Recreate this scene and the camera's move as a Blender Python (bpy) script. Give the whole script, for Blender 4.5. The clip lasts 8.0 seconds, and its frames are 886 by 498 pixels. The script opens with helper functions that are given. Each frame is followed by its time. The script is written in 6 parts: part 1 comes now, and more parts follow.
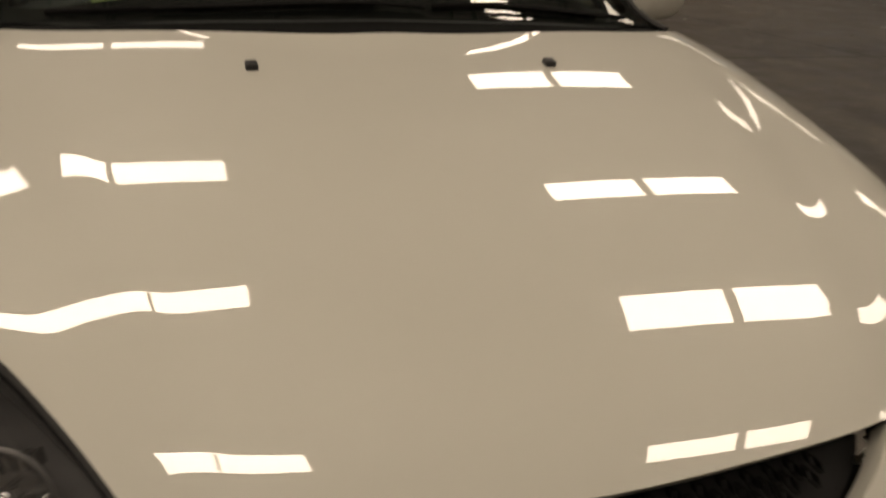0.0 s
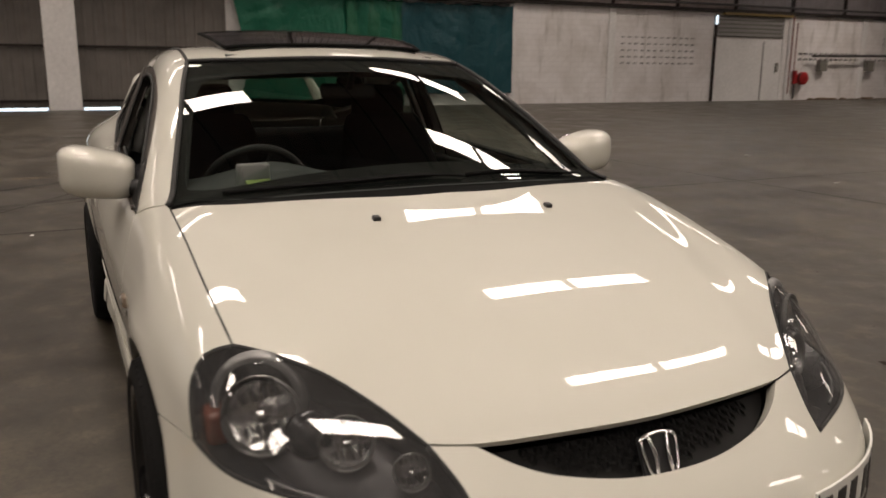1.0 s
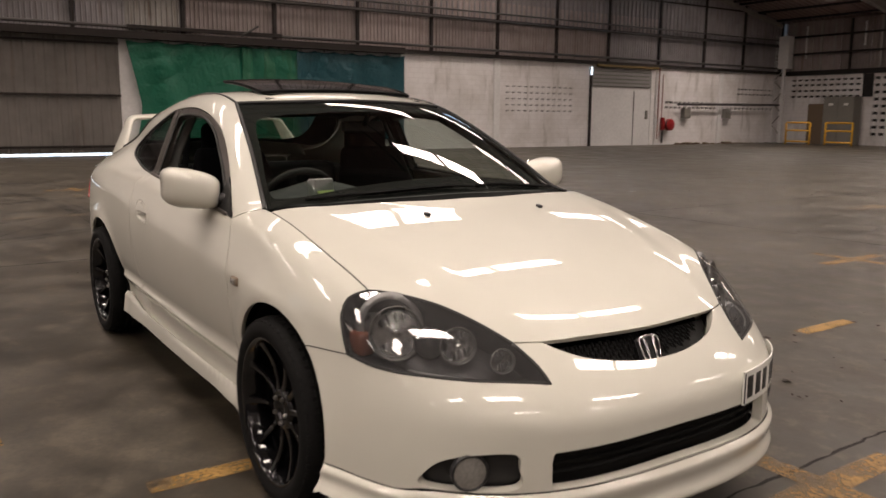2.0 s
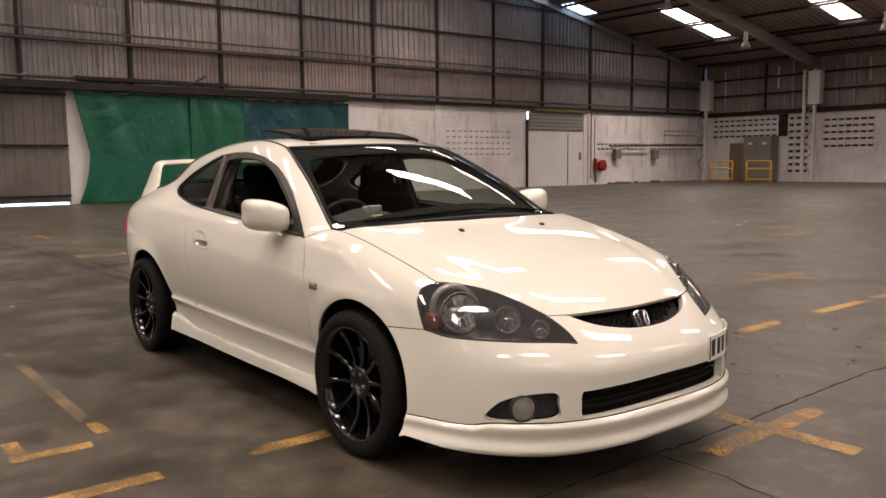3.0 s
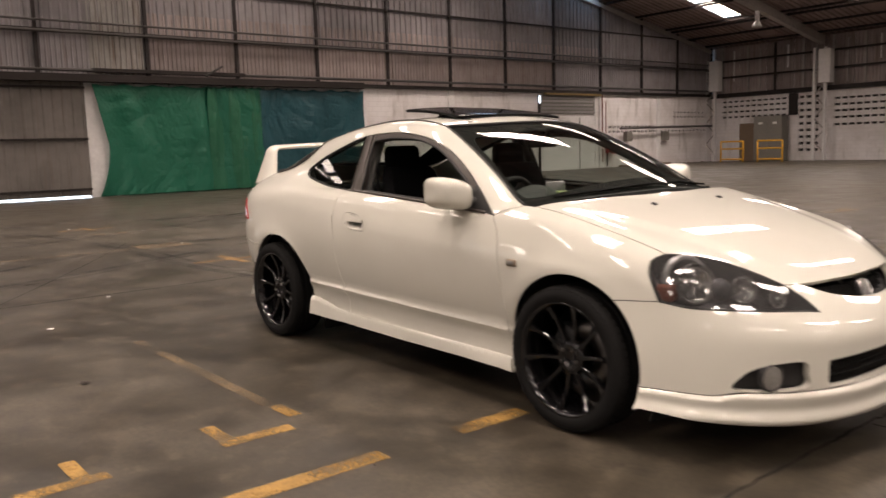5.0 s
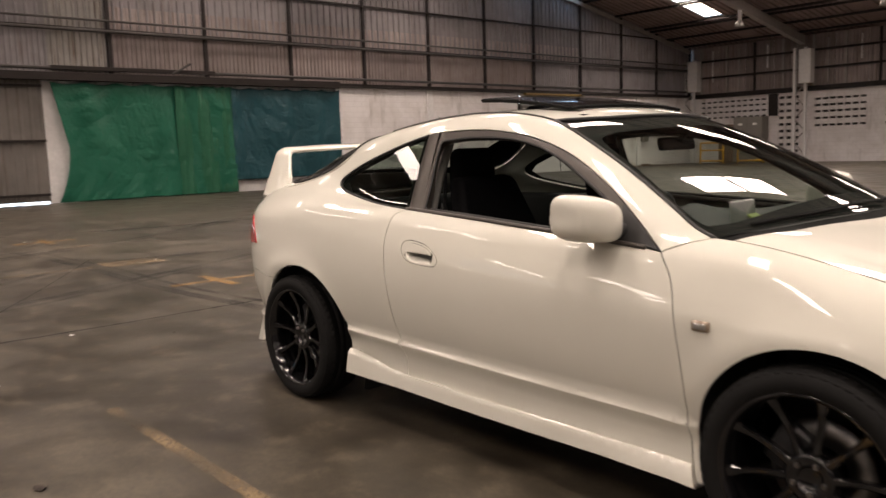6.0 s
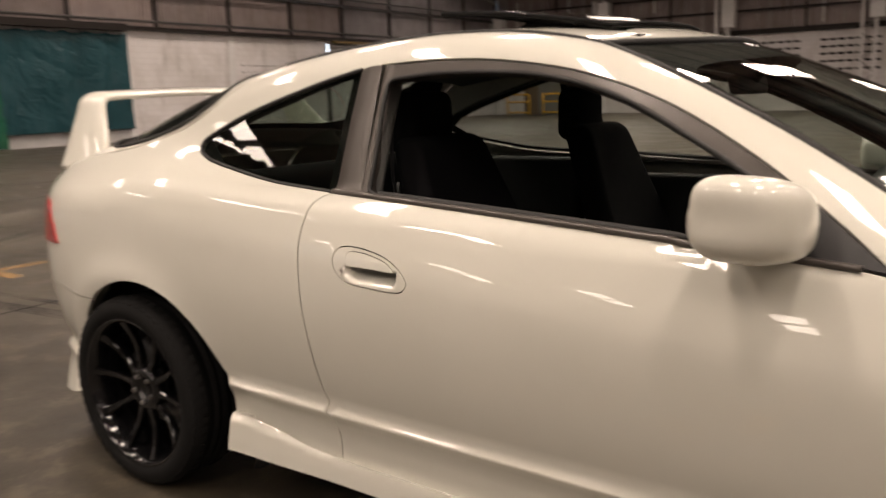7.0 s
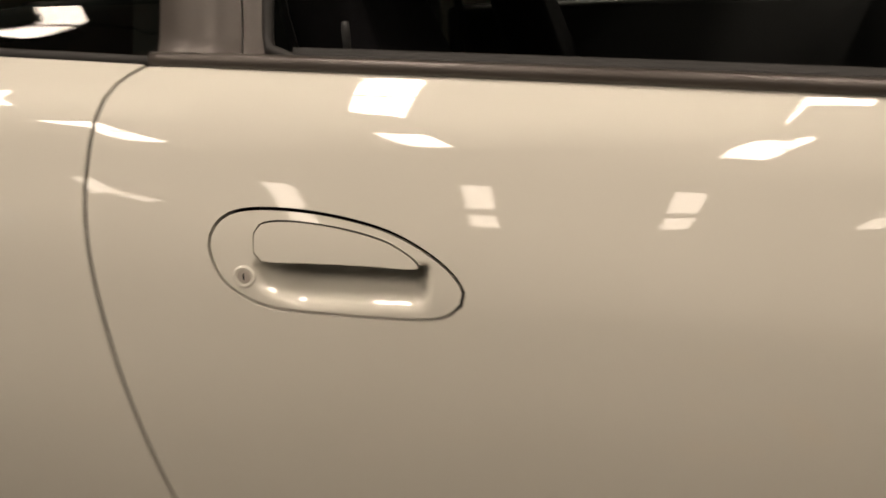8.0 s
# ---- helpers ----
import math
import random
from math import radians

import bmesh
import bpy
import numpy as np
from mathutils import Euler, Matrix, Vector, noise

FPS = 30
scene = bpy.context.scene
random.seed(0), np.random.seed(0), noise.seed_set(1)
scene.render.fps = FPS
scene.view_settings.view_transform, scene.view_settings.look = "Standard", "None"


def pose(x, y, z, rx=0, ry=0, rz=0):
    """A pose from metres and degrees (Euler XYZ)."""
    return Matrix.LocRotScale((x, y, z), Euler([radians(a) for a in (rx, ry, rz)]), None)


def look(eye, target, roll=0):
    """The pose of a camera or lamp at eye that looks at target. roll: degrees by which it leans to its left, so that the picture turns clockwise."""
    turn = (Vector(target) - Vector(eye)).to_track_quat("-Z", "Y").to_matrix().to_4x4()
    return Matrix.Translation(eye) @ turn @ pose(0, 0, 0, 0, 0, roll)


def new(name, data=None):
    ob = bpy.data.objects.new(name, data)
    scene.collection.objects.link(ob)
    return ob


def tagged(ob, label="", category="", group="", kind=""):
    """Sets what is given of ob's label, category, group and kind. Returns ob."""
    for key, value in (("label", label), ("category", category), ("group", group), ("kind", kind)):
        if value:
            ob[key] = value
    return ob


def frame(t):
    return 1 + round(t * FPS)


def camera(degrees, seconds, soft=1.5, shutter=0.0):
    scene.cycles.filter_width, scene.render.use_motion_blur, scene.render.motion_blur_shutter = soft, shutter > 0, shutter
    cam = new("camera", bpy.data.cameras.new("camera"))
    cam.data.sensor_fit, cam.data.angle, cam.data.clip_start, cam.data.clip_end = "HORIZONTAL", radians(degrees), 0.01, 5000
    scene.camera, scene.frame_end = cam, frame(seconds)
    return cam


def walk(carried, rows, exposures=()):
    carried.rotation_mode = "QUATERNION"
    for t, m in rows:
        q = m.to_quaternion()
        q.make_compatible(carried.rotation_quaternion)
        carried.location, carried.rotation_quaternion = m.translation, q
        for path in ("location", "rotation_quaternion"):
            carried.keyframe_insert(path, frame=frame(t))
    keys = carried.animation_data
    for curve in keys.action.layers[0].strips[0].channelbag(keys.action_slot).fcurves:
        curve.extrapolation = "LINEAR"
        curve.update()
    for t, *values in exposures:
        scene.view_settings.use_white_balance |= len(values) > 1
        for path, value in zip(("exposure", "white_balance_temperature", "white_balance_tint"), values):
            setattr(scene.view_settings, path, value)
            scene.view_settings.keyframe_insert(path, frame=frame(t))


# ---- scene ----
# the clip's camera sets its exposure and white balance by what fills the picture
EXPOSURES = [(0, -1.60, 7150, 6), (0.5, -1.02, 6350, 3), (1.0, -0.82, 6450, 8), (1.5, -0.68, 6450, 10), (3.0, -0.14, 6550, 13), (5.2, -0.08, 6600, 13), (6.5, -0.08, 6700, 12), (7.2, -0.20, 6850, 11), (8, -0.42, 6900, 8)]

cam = camera(57.3, 8.0, soft=1.5, shutter=0.4)
PATH = [
    (0, (1.33, -0.381, 1.158), (-0.417, 0.227, 0.393), 2.8),
    (0.3, (1.53, -0.488, 1.21), (-0.243, 0.167, 0.559), 1.9),
    (0.5, (1.658, -0.603, 1.25), (-0.124, 0.077, 0.656), 1.6),
    (0.7, (1.767, -0.738, 1.282), (-0.008, 0.004, 0.765), 1.1),
    (1, (1.917, -0.983, 1.295), (0.157, -0.136, 0.861), 0.4),
    (1.5, (2.149, -1.351, 1.281), (0.449, -0.364, 0.912), 0.4),
    (2.8, (2.764, -2.479, 1.233), (1.198, -1.258, 0.995), -0.4),
    (3, (2.835, -2.603, 1.231), (1.278, -1.367, 1.018), -0.6),
    (3.5, (2.968, -2.882, 1.248), (1.434, -1.611, 1.073), -0.9),
    (4, (2.934, -3.123, 1.24), (1.406, -1.847, 1.045), -0.5),
    (4.5, (2.707, -3.336, 1.224), (1.197, -2.048, 0.979), -1.4),
    (5, (2.263, -3.285, 1.196), (0.714, -2.044, 0.952), -1.8),
    (5.2, (2.029, -3.235, 1.213), (0.463, -2.015, 0.969), -1.7),
    (6.3, (0.517, -2.738, 1.22), (-0.904, -1.354, 0.970), -1.7),
    (6.5, (0.253, -2.619, 1.198), (-1.102, -1.171, 0.932), -1.5),
    (7, (-0.342, -2.288, 1.211), (-1.470, -0.679, 0.839), -1.8),
    (7.5, (-0.963, -1.953, 1.225), (-1.688, -0.197, 0.599), -2.3),
    (7.7, (-1.153, -1.728, 1.175), (-1.737, 0.026, 0.413), -3.8),
    (8, (-1.362, -1.475, 1.076), (-1.693, 0.358, 0.349), -3.15),
]
walk(cam, [(t, look(eye, target, roll)) for t, eye, target, roll in PATH], EXPOSURES)

# ---- world and light ----
world = bpy.data.worlds.new("sky")
scene.world = world
world.use_nodes = True
wn = world.node_tree.nodes
sky = wn.new("ShaderNodeTexSky")
sky.sky_type, sky.sun_disc, sky.sun_elevation, sky.sun_rotation = "NISHITA", False, radians(50), radians(120)
wn["Background"].inputs["Strength"].default_value = 0.12
world.node_tree.links.new(sky.outputs["Color"], wn["Background"].inputs["Color"])
SKYLIGHT_GLOW = 10.5   # daylight that comes through the translucent roof sheets


# ---- materials ----
class Mat:
    """A node material with a short hand for its nodes."""

    def __init__(self, name, color=(0.5, 0.5, 0.5), rough=0.5, metal=0.0, **more):
        self.m = bpy.data.materials.new(name)
        self.m.use_nodes = True
        self.nodes, self.links = self.m.node_tree.nodes, self.m.node_tree.links
        self.bsdf = self.nodes["Principled BSDF"]
        self.put("Base Color", (*color, 1))
        self.put("Roughness", rough)
        self.put("Metallic", metal)
        for key, value in more.items():
            self.put(key.replace("_", " "), value)
        self.where = None

    def put(self, socket, value):
        s = self.bsdf.inputs[socket]
        if hasattr(value, "links"):
            self.links.new(value, s)
        else:
            s.default_value = value
        return self

    def node(self, kind, **values):
        n = self.nodes.new("ShaderNode" + kind)
        for key, value in values.items():
            key = key.replace("_", " ")
            if hasattr(value, "links"):
                self.links.new(value, n.inputs[key])
            else:
                n.inputs[key].default_value = value
        return n

    def coords(self, kind="Object", scale=(1, 1, 1)):
        c = self.nodes.new("ShaderNodeTexCoord")
        mp = self.nodes.new("ShaderNodeMapping")
        mp.inputs["Scale"].default_value = scale
        self.links.new(c.outputs[kind], mp.inputs["Vector"])
        return mp.outputs["Vector"]

    def noise(self, scale, detail=4.0, rough=0.55, at=None, distortion=0.0):
        n = self.node("TexNoise", Scale=scale, Detail=detail, Roughness=rough, Distortion=distortion)
        self.links.new(at or self.coords(), n.inputs["Vector"])
        return n.outputs["Fac"]

    def ramp(self, fac, *stops):
        r = self.nodes.new("ShaderNodeValToRGB")
        e = r.color_ramp.elements
        while len(e) < len(stops):
            e.new(0.5)
        for el, (at, c) in zip(e, stops):
            el.position, el.color = at, (*c, 1) if len(c) == 3 else c
        self.links.new(fac, r.inputs["Fac"])
        return r.outputs["Color"]

    def grey(self, fac, lo, hi, a=0.0, b=1.0):
        m = self.nodes.new("ShaderNodeMapRange")
        for key, value in (("From Min", lo), ("From Max", hi), ("To Min", a), ("To Max", b)):
            m.inputs[key].default_value = value
        self.links.new(fac, m.inputs["Value"])
        return m.outputs["Result"]

    def mix(self, fac, a, b, how="MIX"):
        m = self.nodes.new("ShaderNodeMix")
        m.data_type, m.blend_type = "RGBA", how
        for i, v in ((0, fac), (6, a), (7, b)):
            if hasattr(v, "links"):
                self.links.new(v, m.inputs[i])
            else:
                m.inputs[i].default_value = v if i == 0 or len(v) == 4 else (*v, 1)
        return m.outputs[2]

    def math(self, op, a, b=0.0):
        m = self.nodes.new("ShaderNodeMath")
        m.operation = op
        for i, v in ((0, a), (1, b)):
            if hasattr(v, "links"):
                self.links.new(v, m.inputs[i])
            else:
                m.inputs[i].default_value = v
        return m.outputs[0]

    def bump(self, height, strength=0.3, distance=0.01):
        b = self.node("Bump", Strength=strength, Distance=distance, Height=height)
        return self.put("Normal", b.outputs["Normal"])

    def random(self):
        return self.nodes.new("ShaderNodeObjectInfo").outputs["Random"]


def plain(name, color, rough=0.5, metal=0.0, grain=60.0, vary=0.12, bump=0.05, **more):
    """A surface with a little unevenness at two scales."""
    m = Mat(name, color, rough, metal, **more)
    n1, n2 = m.noise(grain), m.noise(grain / 14)
    both = m.math("ADD", m.math("MULTIPLY", n1, 0.5), m.math("MULTIPLY", n2, 0.5))
    dark = tuple(c * (1 - vary) for c in color)
    light = tuple(min(1, c * (1 + vary)) for c in color)
    m.put("Base Color", m.ramp(both, (0.3, dark), (0.7, light)))
    m.put("Roughness", m.grey(n2, 0.3, 0.7, max(0, rough - 0.06), min(1, rough + 0.06)))
    if bump:
        m.bump(n1, bump, 0.004)
    return m.m


def car_paint():
    m = Mat("pearl_white_paint", (0.62, 0.612, 0.548), 0.45, Coat_Weight=1.0, Coat_Roughness=0.02, Coat_IOR=1.6, Specular_IOR_Level=0.2)
    fine, wide = m.noise(900, 2), m.noise(2.5, 3)
    m.put("Base Color", m.mix(m.grey(wide, 0.3, 0.7), (0.605, 0.595, 0.530), (0.635, 0.625, 0.560)))
    m.put("Coat Roughness", m.grey(m.noise(9, 4), 0.35, 0.75, 0.006, 0.028))
    b = m.node("Bump", Strength=0.015, Distance=0.001, Height=fine)
    m.put("Normal", b.outputs["Normal"])
    return m.m


def glass(name, tint, rough=0.0, haze=0.0):
    """A thin clear pane: it reflects like glass and lets tinted light straight through."""
    m = bpy.data.materials.new(name)
    m.use_nodes = True
    n, l = m.node_tree.nodes, m.node_tree.links
    n.remove(n["Principled BSDF"])
    gl, tr, mx, fr = (n.new("ShaderNode" + k) for k in ("BsdfGlossy", "BsdfTransparent", "MixShader", "LayerWeight"))
    gl.inputs["Roughness"].default_value = rough
    tr.inputs["Color"].default_value = (*tint, 1)
    fr.inputs["Blend"].default_value = 0.5
    power, gloss = n.new("ShaderNodeMath"), n.new("ShaderNodeMath")
    power.operation, gloss.operation = "POWER", "MULTIPLY_ADD"
    power.inputs[1].default_value, gloss.inputs[1].default_value, gloss.inputs[2].default_value = 5.0, 0.92, 0.08
    l.new(fr.outputs["Facing"], power.inputs[0])
    l.new(power.outputs[0], gloss.inputs[0])
    l.new(gloss.outputs[0], mx.inputs["Fac"])
    l.new(tr.outputs["BSDF"], mx.inputs[1])
    l.new(gl.outputs["BSDF"], mx.inputs[2])
    out = mx.outputs["Shader"]
    if haze:
        # scratches and a milky film on old clear plastic
        film, mh, tx, ramp, co, mp = (n.new("ShaderNode" + k) for k in ("BsdfDiffuse", "MixShader", "TexNoise", "MapRange", "TexCoord", "Mapping"))
        film.inputs["Color"].default_value = (0.62, 0.62, 0.62, 1)
        mp.inputs["Scale"].default_value, mp.inputs["Rotation"].default_value = (9, 30, 60), (0.5, 0.3, 0.7)
        tx.inputs["Scale"].default_value, tx.inputs["Detail"].default_value = 1.0, 5.0
        for key, value in (("From Min", 0.35), ("From Max", 0.75), ("To Min", 0.7 * haze), ("To Max", 1.5 * haze)):
            ramp.inputs[key].default_value = value
        l.new(co.outputs["Object"], mp.inputs["Vector"])
        l.new(mp.outputs["Vector"], tx.inputs["Vector"])
        l.new(tx.outputs["Fac"], ramp.inputs["Value"])
        l.new(ramp.outputs["Result"], mh.inputs["Fac"])
        l.new(out, mh.inputs[1])
        l.new(film.outputs["BSDF"], mh.inputs[2])
        out = mh.outputs["Shader"]
    l.new(out, n["Material Output"].inputs["Surface"])
    return m


PAINT = car_paint()
TRIM = plain("black_trim", (0.018, 0.018, 0.019), 0.42, grain=300, bump=0.08)
LOCK_METAL = plain("lock_metal", (0.42, 0.39, 0.35), 0.4, 0.2, grain=200)
GARNISH = plain("satin_window_garnish", (0.066, 0.058, 0.052), 0.34, 0.2, grain=300, vary=0.06, bump=0.0, Specular_IOR_Level=0.5)
REPEATER = plain("dull_repeater_lens", (0.20, 0.155, 0.115), 0.25, grain=90, vary=0.2)
RUBBER = plain("rubber", (0.016, 0.016, 0.016), 0.7, grain=120)
TYRE = plain("tyre_rubber", (0.009, 0.009, 0.009), 0.85, grain=80, vary=0.25, bump=0.1, Specular_IOR_Level=0.12)
WHEEL = plain("gloss_black_rim", (0.004, 0.004, 0.0045), 0.12, 0.0, grain=90, bump=0.0, Specular_IOR_Level=0.5)
STEEL = plain("brake_steel", (0.22, 0.21, 0.20), 0.4, 1.0, grain=140)
CHROME = plain("chrome", (0.82, 0.82, 0.83), 0.08, 1.0, grain=60, vary=0.04, bump=0.0)
REFLECTOR = plain("lamp_reflector", (0.62, 0.615, 0.61), 0.22, 1.0, grain=40, vary=0.2)
LAMP_BLACK = plain("lamp_bezel", (0.040, 0.040, 0.043), 0.30, 0.4, grain=60)
AMBER = plain("amber_lens", (0.14, 0.045, 0.028), 0.15, grain=50)
RED_LENS = plain("red_lens", (0.42, 0.012, 0.016), 0.12, grain=60, Coat_Weight=0.8)
CABIN_BLACK = plain("cabin_black_plastic", (0.014, 0.014, 0.015), 0.6, grain=220, bump=0.15, Specular_IOR_Level=0.25)
CABIN_GREY = plain("cabin_grey_plastic", (0.034, 0.036, 0.037), 0.7, grain=260, bump=0.2, Specular_IOR_Level=0.3)
FABRIC = plain("black_seat_fabric", (0.007, 0.007, 0.008), 0.95, grain=420, bump=0.3, Specular_IOR_Level=0.1)
LINING = plain("roof_lining", (0.10, 0.10, 0.095), 0.95, grain=300, bump=0.15)
UNDER = plain("underbody", (0.012, 0.012, 0.012), 0.9, grain=40)
GLASS = glass("car_glass", (0.86, 0.92, 0.88))
TINTED = glass("tinted_car_glass", (0.55, 0.62, 0.58))
LENS = glass("lamp_lens", (0.84, 0.85, 0.85), 0.02, 0.045)
COWL = plain("black_cowl_plastic", (0.008, 0.008, 0.008), 0.85, grain=200, bump=0.05, Specular_IOR_Level=0.12)
SUN_GLASS = plain("dark_roof_glass", (0.006, 0.006, 0.007), 0.08, grain=30, vary=0.1, bump=0.0)
FOG_LENS = plain("hazy_fog_lens", (0.26, 0.255, 0.24), 0.14, 0.3, grain=120, vary=0.25, Coat_Weight=0.8)
SHROUD = plain("satin_silver_shroud", (0.24, 0.24, 0.24), 0.42, 0.7, grain=30, vary=0.25)
DOME = plain("dark_lamp_dome", (0.03, 0.03, 0.034), 0.10, 0.3, grain=60, bump=0.0)
COLLAR = plain("grey_lamp_collar", (0.16, 0.158, 0.155), 0.28, 0.6, grain=60)
SHADE_BAND = plain("windscreen_border", (0.006, 0.006, 0.006), 0.7, grain=150, bump=0.0, Specular_IOR_Level=0.1)
PLATE_WHITE = plain("plate_white", (0.72, 0.72, 0.68), 0.3, grain=90, vary=0.05)
PLATE_BLACK = plain("plate_black", (0.015, 0.015, 0.015), 0.4, grain=90)

# ---- the car's outer form: one smooth surface, from which every panel is cut ----
# x runs forward from the front axle, y to the car's left, z up; the rear axle is at x = -2.57.


def spline(*pairs):
    """A natural cubic spline through (x, y) pairs, straight beyond its ends."""
    px, py = np.array(sorted(pairs), float).T
    n, h = len(px), np.diff(px)
    m = np.eye(n)
    r = np.zeros(n)
    for i in range(1, n - 1):
        m[i, i - 1:i + 2] = h[i - 1], 2 * (h[i - 1] + h[i]), h[i]
        r[i] = 6 * ((py[i + 1] - py[i]) / h[i] - (py[i] - py[i - 1]) / h[i - 1])
    c = np.linalg.solve(m, r)

    def at(x):
        x = np.asarray(x, float)
        q = np.clip(x, px[0], px[-1])
        i = np.clip(np.searchsorted(px, q) - 1, 0, n - 2)
        a, b = (px[i + 1] - q) / h[i], (q - px[i]) / h[i]
        y = a * py[i] + b * py[i + 1] + ((a**3 - a) * c[i] + (b**3 - b) * c[i + 1]) * h[i] ** 2 / 6
        s0 = (py[1] - py[0]) / h[0] - h[0] * (2 * c[0] + c[1]) / 6
        s1 = (py[-1] - py[-2]) / h[-1] + h[-1] * (c[-2] + 2 * c[-1]) / 6
        return y + np.where(x < px[0], (x - px[0]) * s0, 0) + np.where(x > px[-1], (x - px[-1]) * s1, 0)

    return at


def smax(a, b, k):
    h = np.maximum(k - np.abs(a - b), 0) / k
    return np.maximum(a, b) + h * h * k * 0.25


def ease(a, b, x):
    t = np.clip((x - a) / (b - a), 0, 1)
    return t * t * (3 - 2 * t)


AXLE_R = -2.57
top_z = spline((1.0, 0.560), (0.9, 0.605), (0.8, 0.650), (0.7, 0.6955), (0.6, 0.741), (0.5, 0.7825), (0.4, 0.8155), (0.2, 0.8705), (0, 0.922), (-0.25, 0.976), (-0.6, 0.945),
               (-1.0, 0.94), (-1.8, 0.975), (-2.4, 1.0), (-3.0, 1.005), (-3.3, 0.985), (-3.5, 0.95))
nose_x = spline((0.08, 0.90), (0.2, 0.945), (0.3, 0.965), (0.43, 0.967), (0.485, 0.9625), (0.52, 0.947), (0.57, 0.912), (0.62, 0.874), (0.67, 0.842), (0.8, 0.79))
tail_x = spline((0.1, 0.79), (0.2, 0.82), (0.4, 0.86), (0.6, 0.88), (0.8, 0.87), (0.95, 0.84), (1.05, 0.80))
side_w = spline((0.6, 0.855), (0, 0.855), (-0.4, 0.858), (-0.85, 0.8645), (-1.3, 0.867), (-1.8, 0.8645), (-2.2, 0.861), (-2.57, 0.861), (-3.4, 0.855))
side_v = spline((0.1, 0.905), (0.2, 0.915), (0.32, 0.904), (0.45, 0.946), (0.58, 0.977), (0.66, 0.985), (0.72, 0.985), (0.785, 0.980), (0.9, 0.966))
shoulder_v = spline((0.5, 1.085), (0.6, 1.052), (0.7, 1.012), (0.785, 0.980), (0.82, 0.970), (0.85, 0.9595), (0.88, 0.9485), (0.91, 0.9355), (0.925, 0.927), (0.94, 0.915), (0.97, 0.878), (1.0, 0.83))
front_v = spline((0.1, 0.975), (0.26, 0.99), (0.4, 0.985), (0.59, 0.966), (0.68, 0.960), (0.735, 0.951), (0.8, 0.935), (0.9, 0.898))
screen_d = spline((0, 0), (0.2, 0.009), (0.4, 0.036), (0.486, 0.057), (0.7, 0.132), (1.0, 0.262), (1.35, 0.44), (1.6, 0.575))
rear_d = spline((0, 0), (0.3, 0.008), (0.6, 0.035), (0.9, 0.085), (1.2, 0.165), (1.5, 0.275), (1.75, 0.38), (2.0, 0.5))
belt_w = spline((-0.2, 0.775), (-0.6, 0.777), (-1.1, 0.775), (-1.8, 0.75), (-2.4, 0.71), (-3.0, 0.63), (-3.5, 0.5))


def ledge_z(x):
    return 0.375 - 0.022 * (x + 0.4)


def crease_z(x):
    return 0.743 - 0.050 * (x + 0.5)


def body(p):
    """Below zero inside the car."""
    x, y, z = p[..., 0], p[..., 1], p[..., 2]
    a = np.sqrt(y * y + 1e-8)
    # lower body: the plan is a long rounded form, its top the bonnet and the shoulders
    f = ease(-0.1, 0.4, x)
    flank = -smax(-side_v(z), -shoulder_v(z - crease_z(x) + 0.785), 0.005)
    w = side_w(x) * (flank * (1 - f) + front_v(z) * f)
    for hub in (0.0, AXLE_R):
        rho = np.sqrt((x - hub) ** 2 + (z - 0.31) ** 2)
        w = w + 0.012 * np.exp(-(((rho - 0.37) / 0.06) ** 2))
    # ledge along the lower doors
    ledge = ease(-2.3, -2.05, x) * (1 - ease(-0.45, -0.3, x))
    zl = ledge_z(x)
    w = w + ledge * 0.022 * np.exp(-(np.minimum(z - zl, 0) / 0.034) ** 2) * (1 - ease(-0.006, 0.017, z - zl))
    w = w - ledge * 0.0045 * np.exp(-(((z - zl - 0.024) / 0.009) ** 2))
    u, v = np.maximum(x, 0) / np.maximum(nose_x(z), 0.3), np.maximum(AXLE_R - x, 0) / np.maximum(tail_x(z), 0.3)
    r = ((a / np.maximum(w, 0.2)) ** 2.75 + u**3.1 + v**3.2 + 1e-12) ** (1 / 2.9)
    crown = 0.054 * ease(-0.6, -0.25, x)
    crease = 0.40 + 0.22 * (0.75 - x) / 0.85
    top = top_z(x) - crown * a * a + 0.008 * (1 - ease(crease - 0.055, crease + 0.055, a)) * ease(-0.25, 0.15, x)
    k = 0.055 + 0.085 * ease(-0.5, 0.25, x) + 0.10 * ease(-2.3, -3.0, x)
    lower = smax(z - top, (r - 1) * w, k)
    # cabin
    d = np.maximum(x + 0.45 * a * a + 1.45, 0)
    e = np.maximum(-1.45 - x + 0.2 * a * a, 0)
    roof = 1.395 - screen_d(d) - rear_d(e) - 0.10 * a * a
    h = z - 0.92
    cabin = smax(z - roof, a - belt_w(x) + np.where(h > 0, 0.36 * h + 0.12 * h * h, -0.8 * h), 0.07)
    cabin = np.maximum(cabin, 0.78 - z)
    j = 0.025 + 0.15 * ease(-1.9, -2.6, x)
    return -smax(-lower, -cabin, j)


def normals_of(p):
    g = np.stack([body(p + d) - body(p - d) for d in np.eye(3) * 1e-4], -1)
    return g / np.linalg.norm(g, axis=-1, keepdims=True)


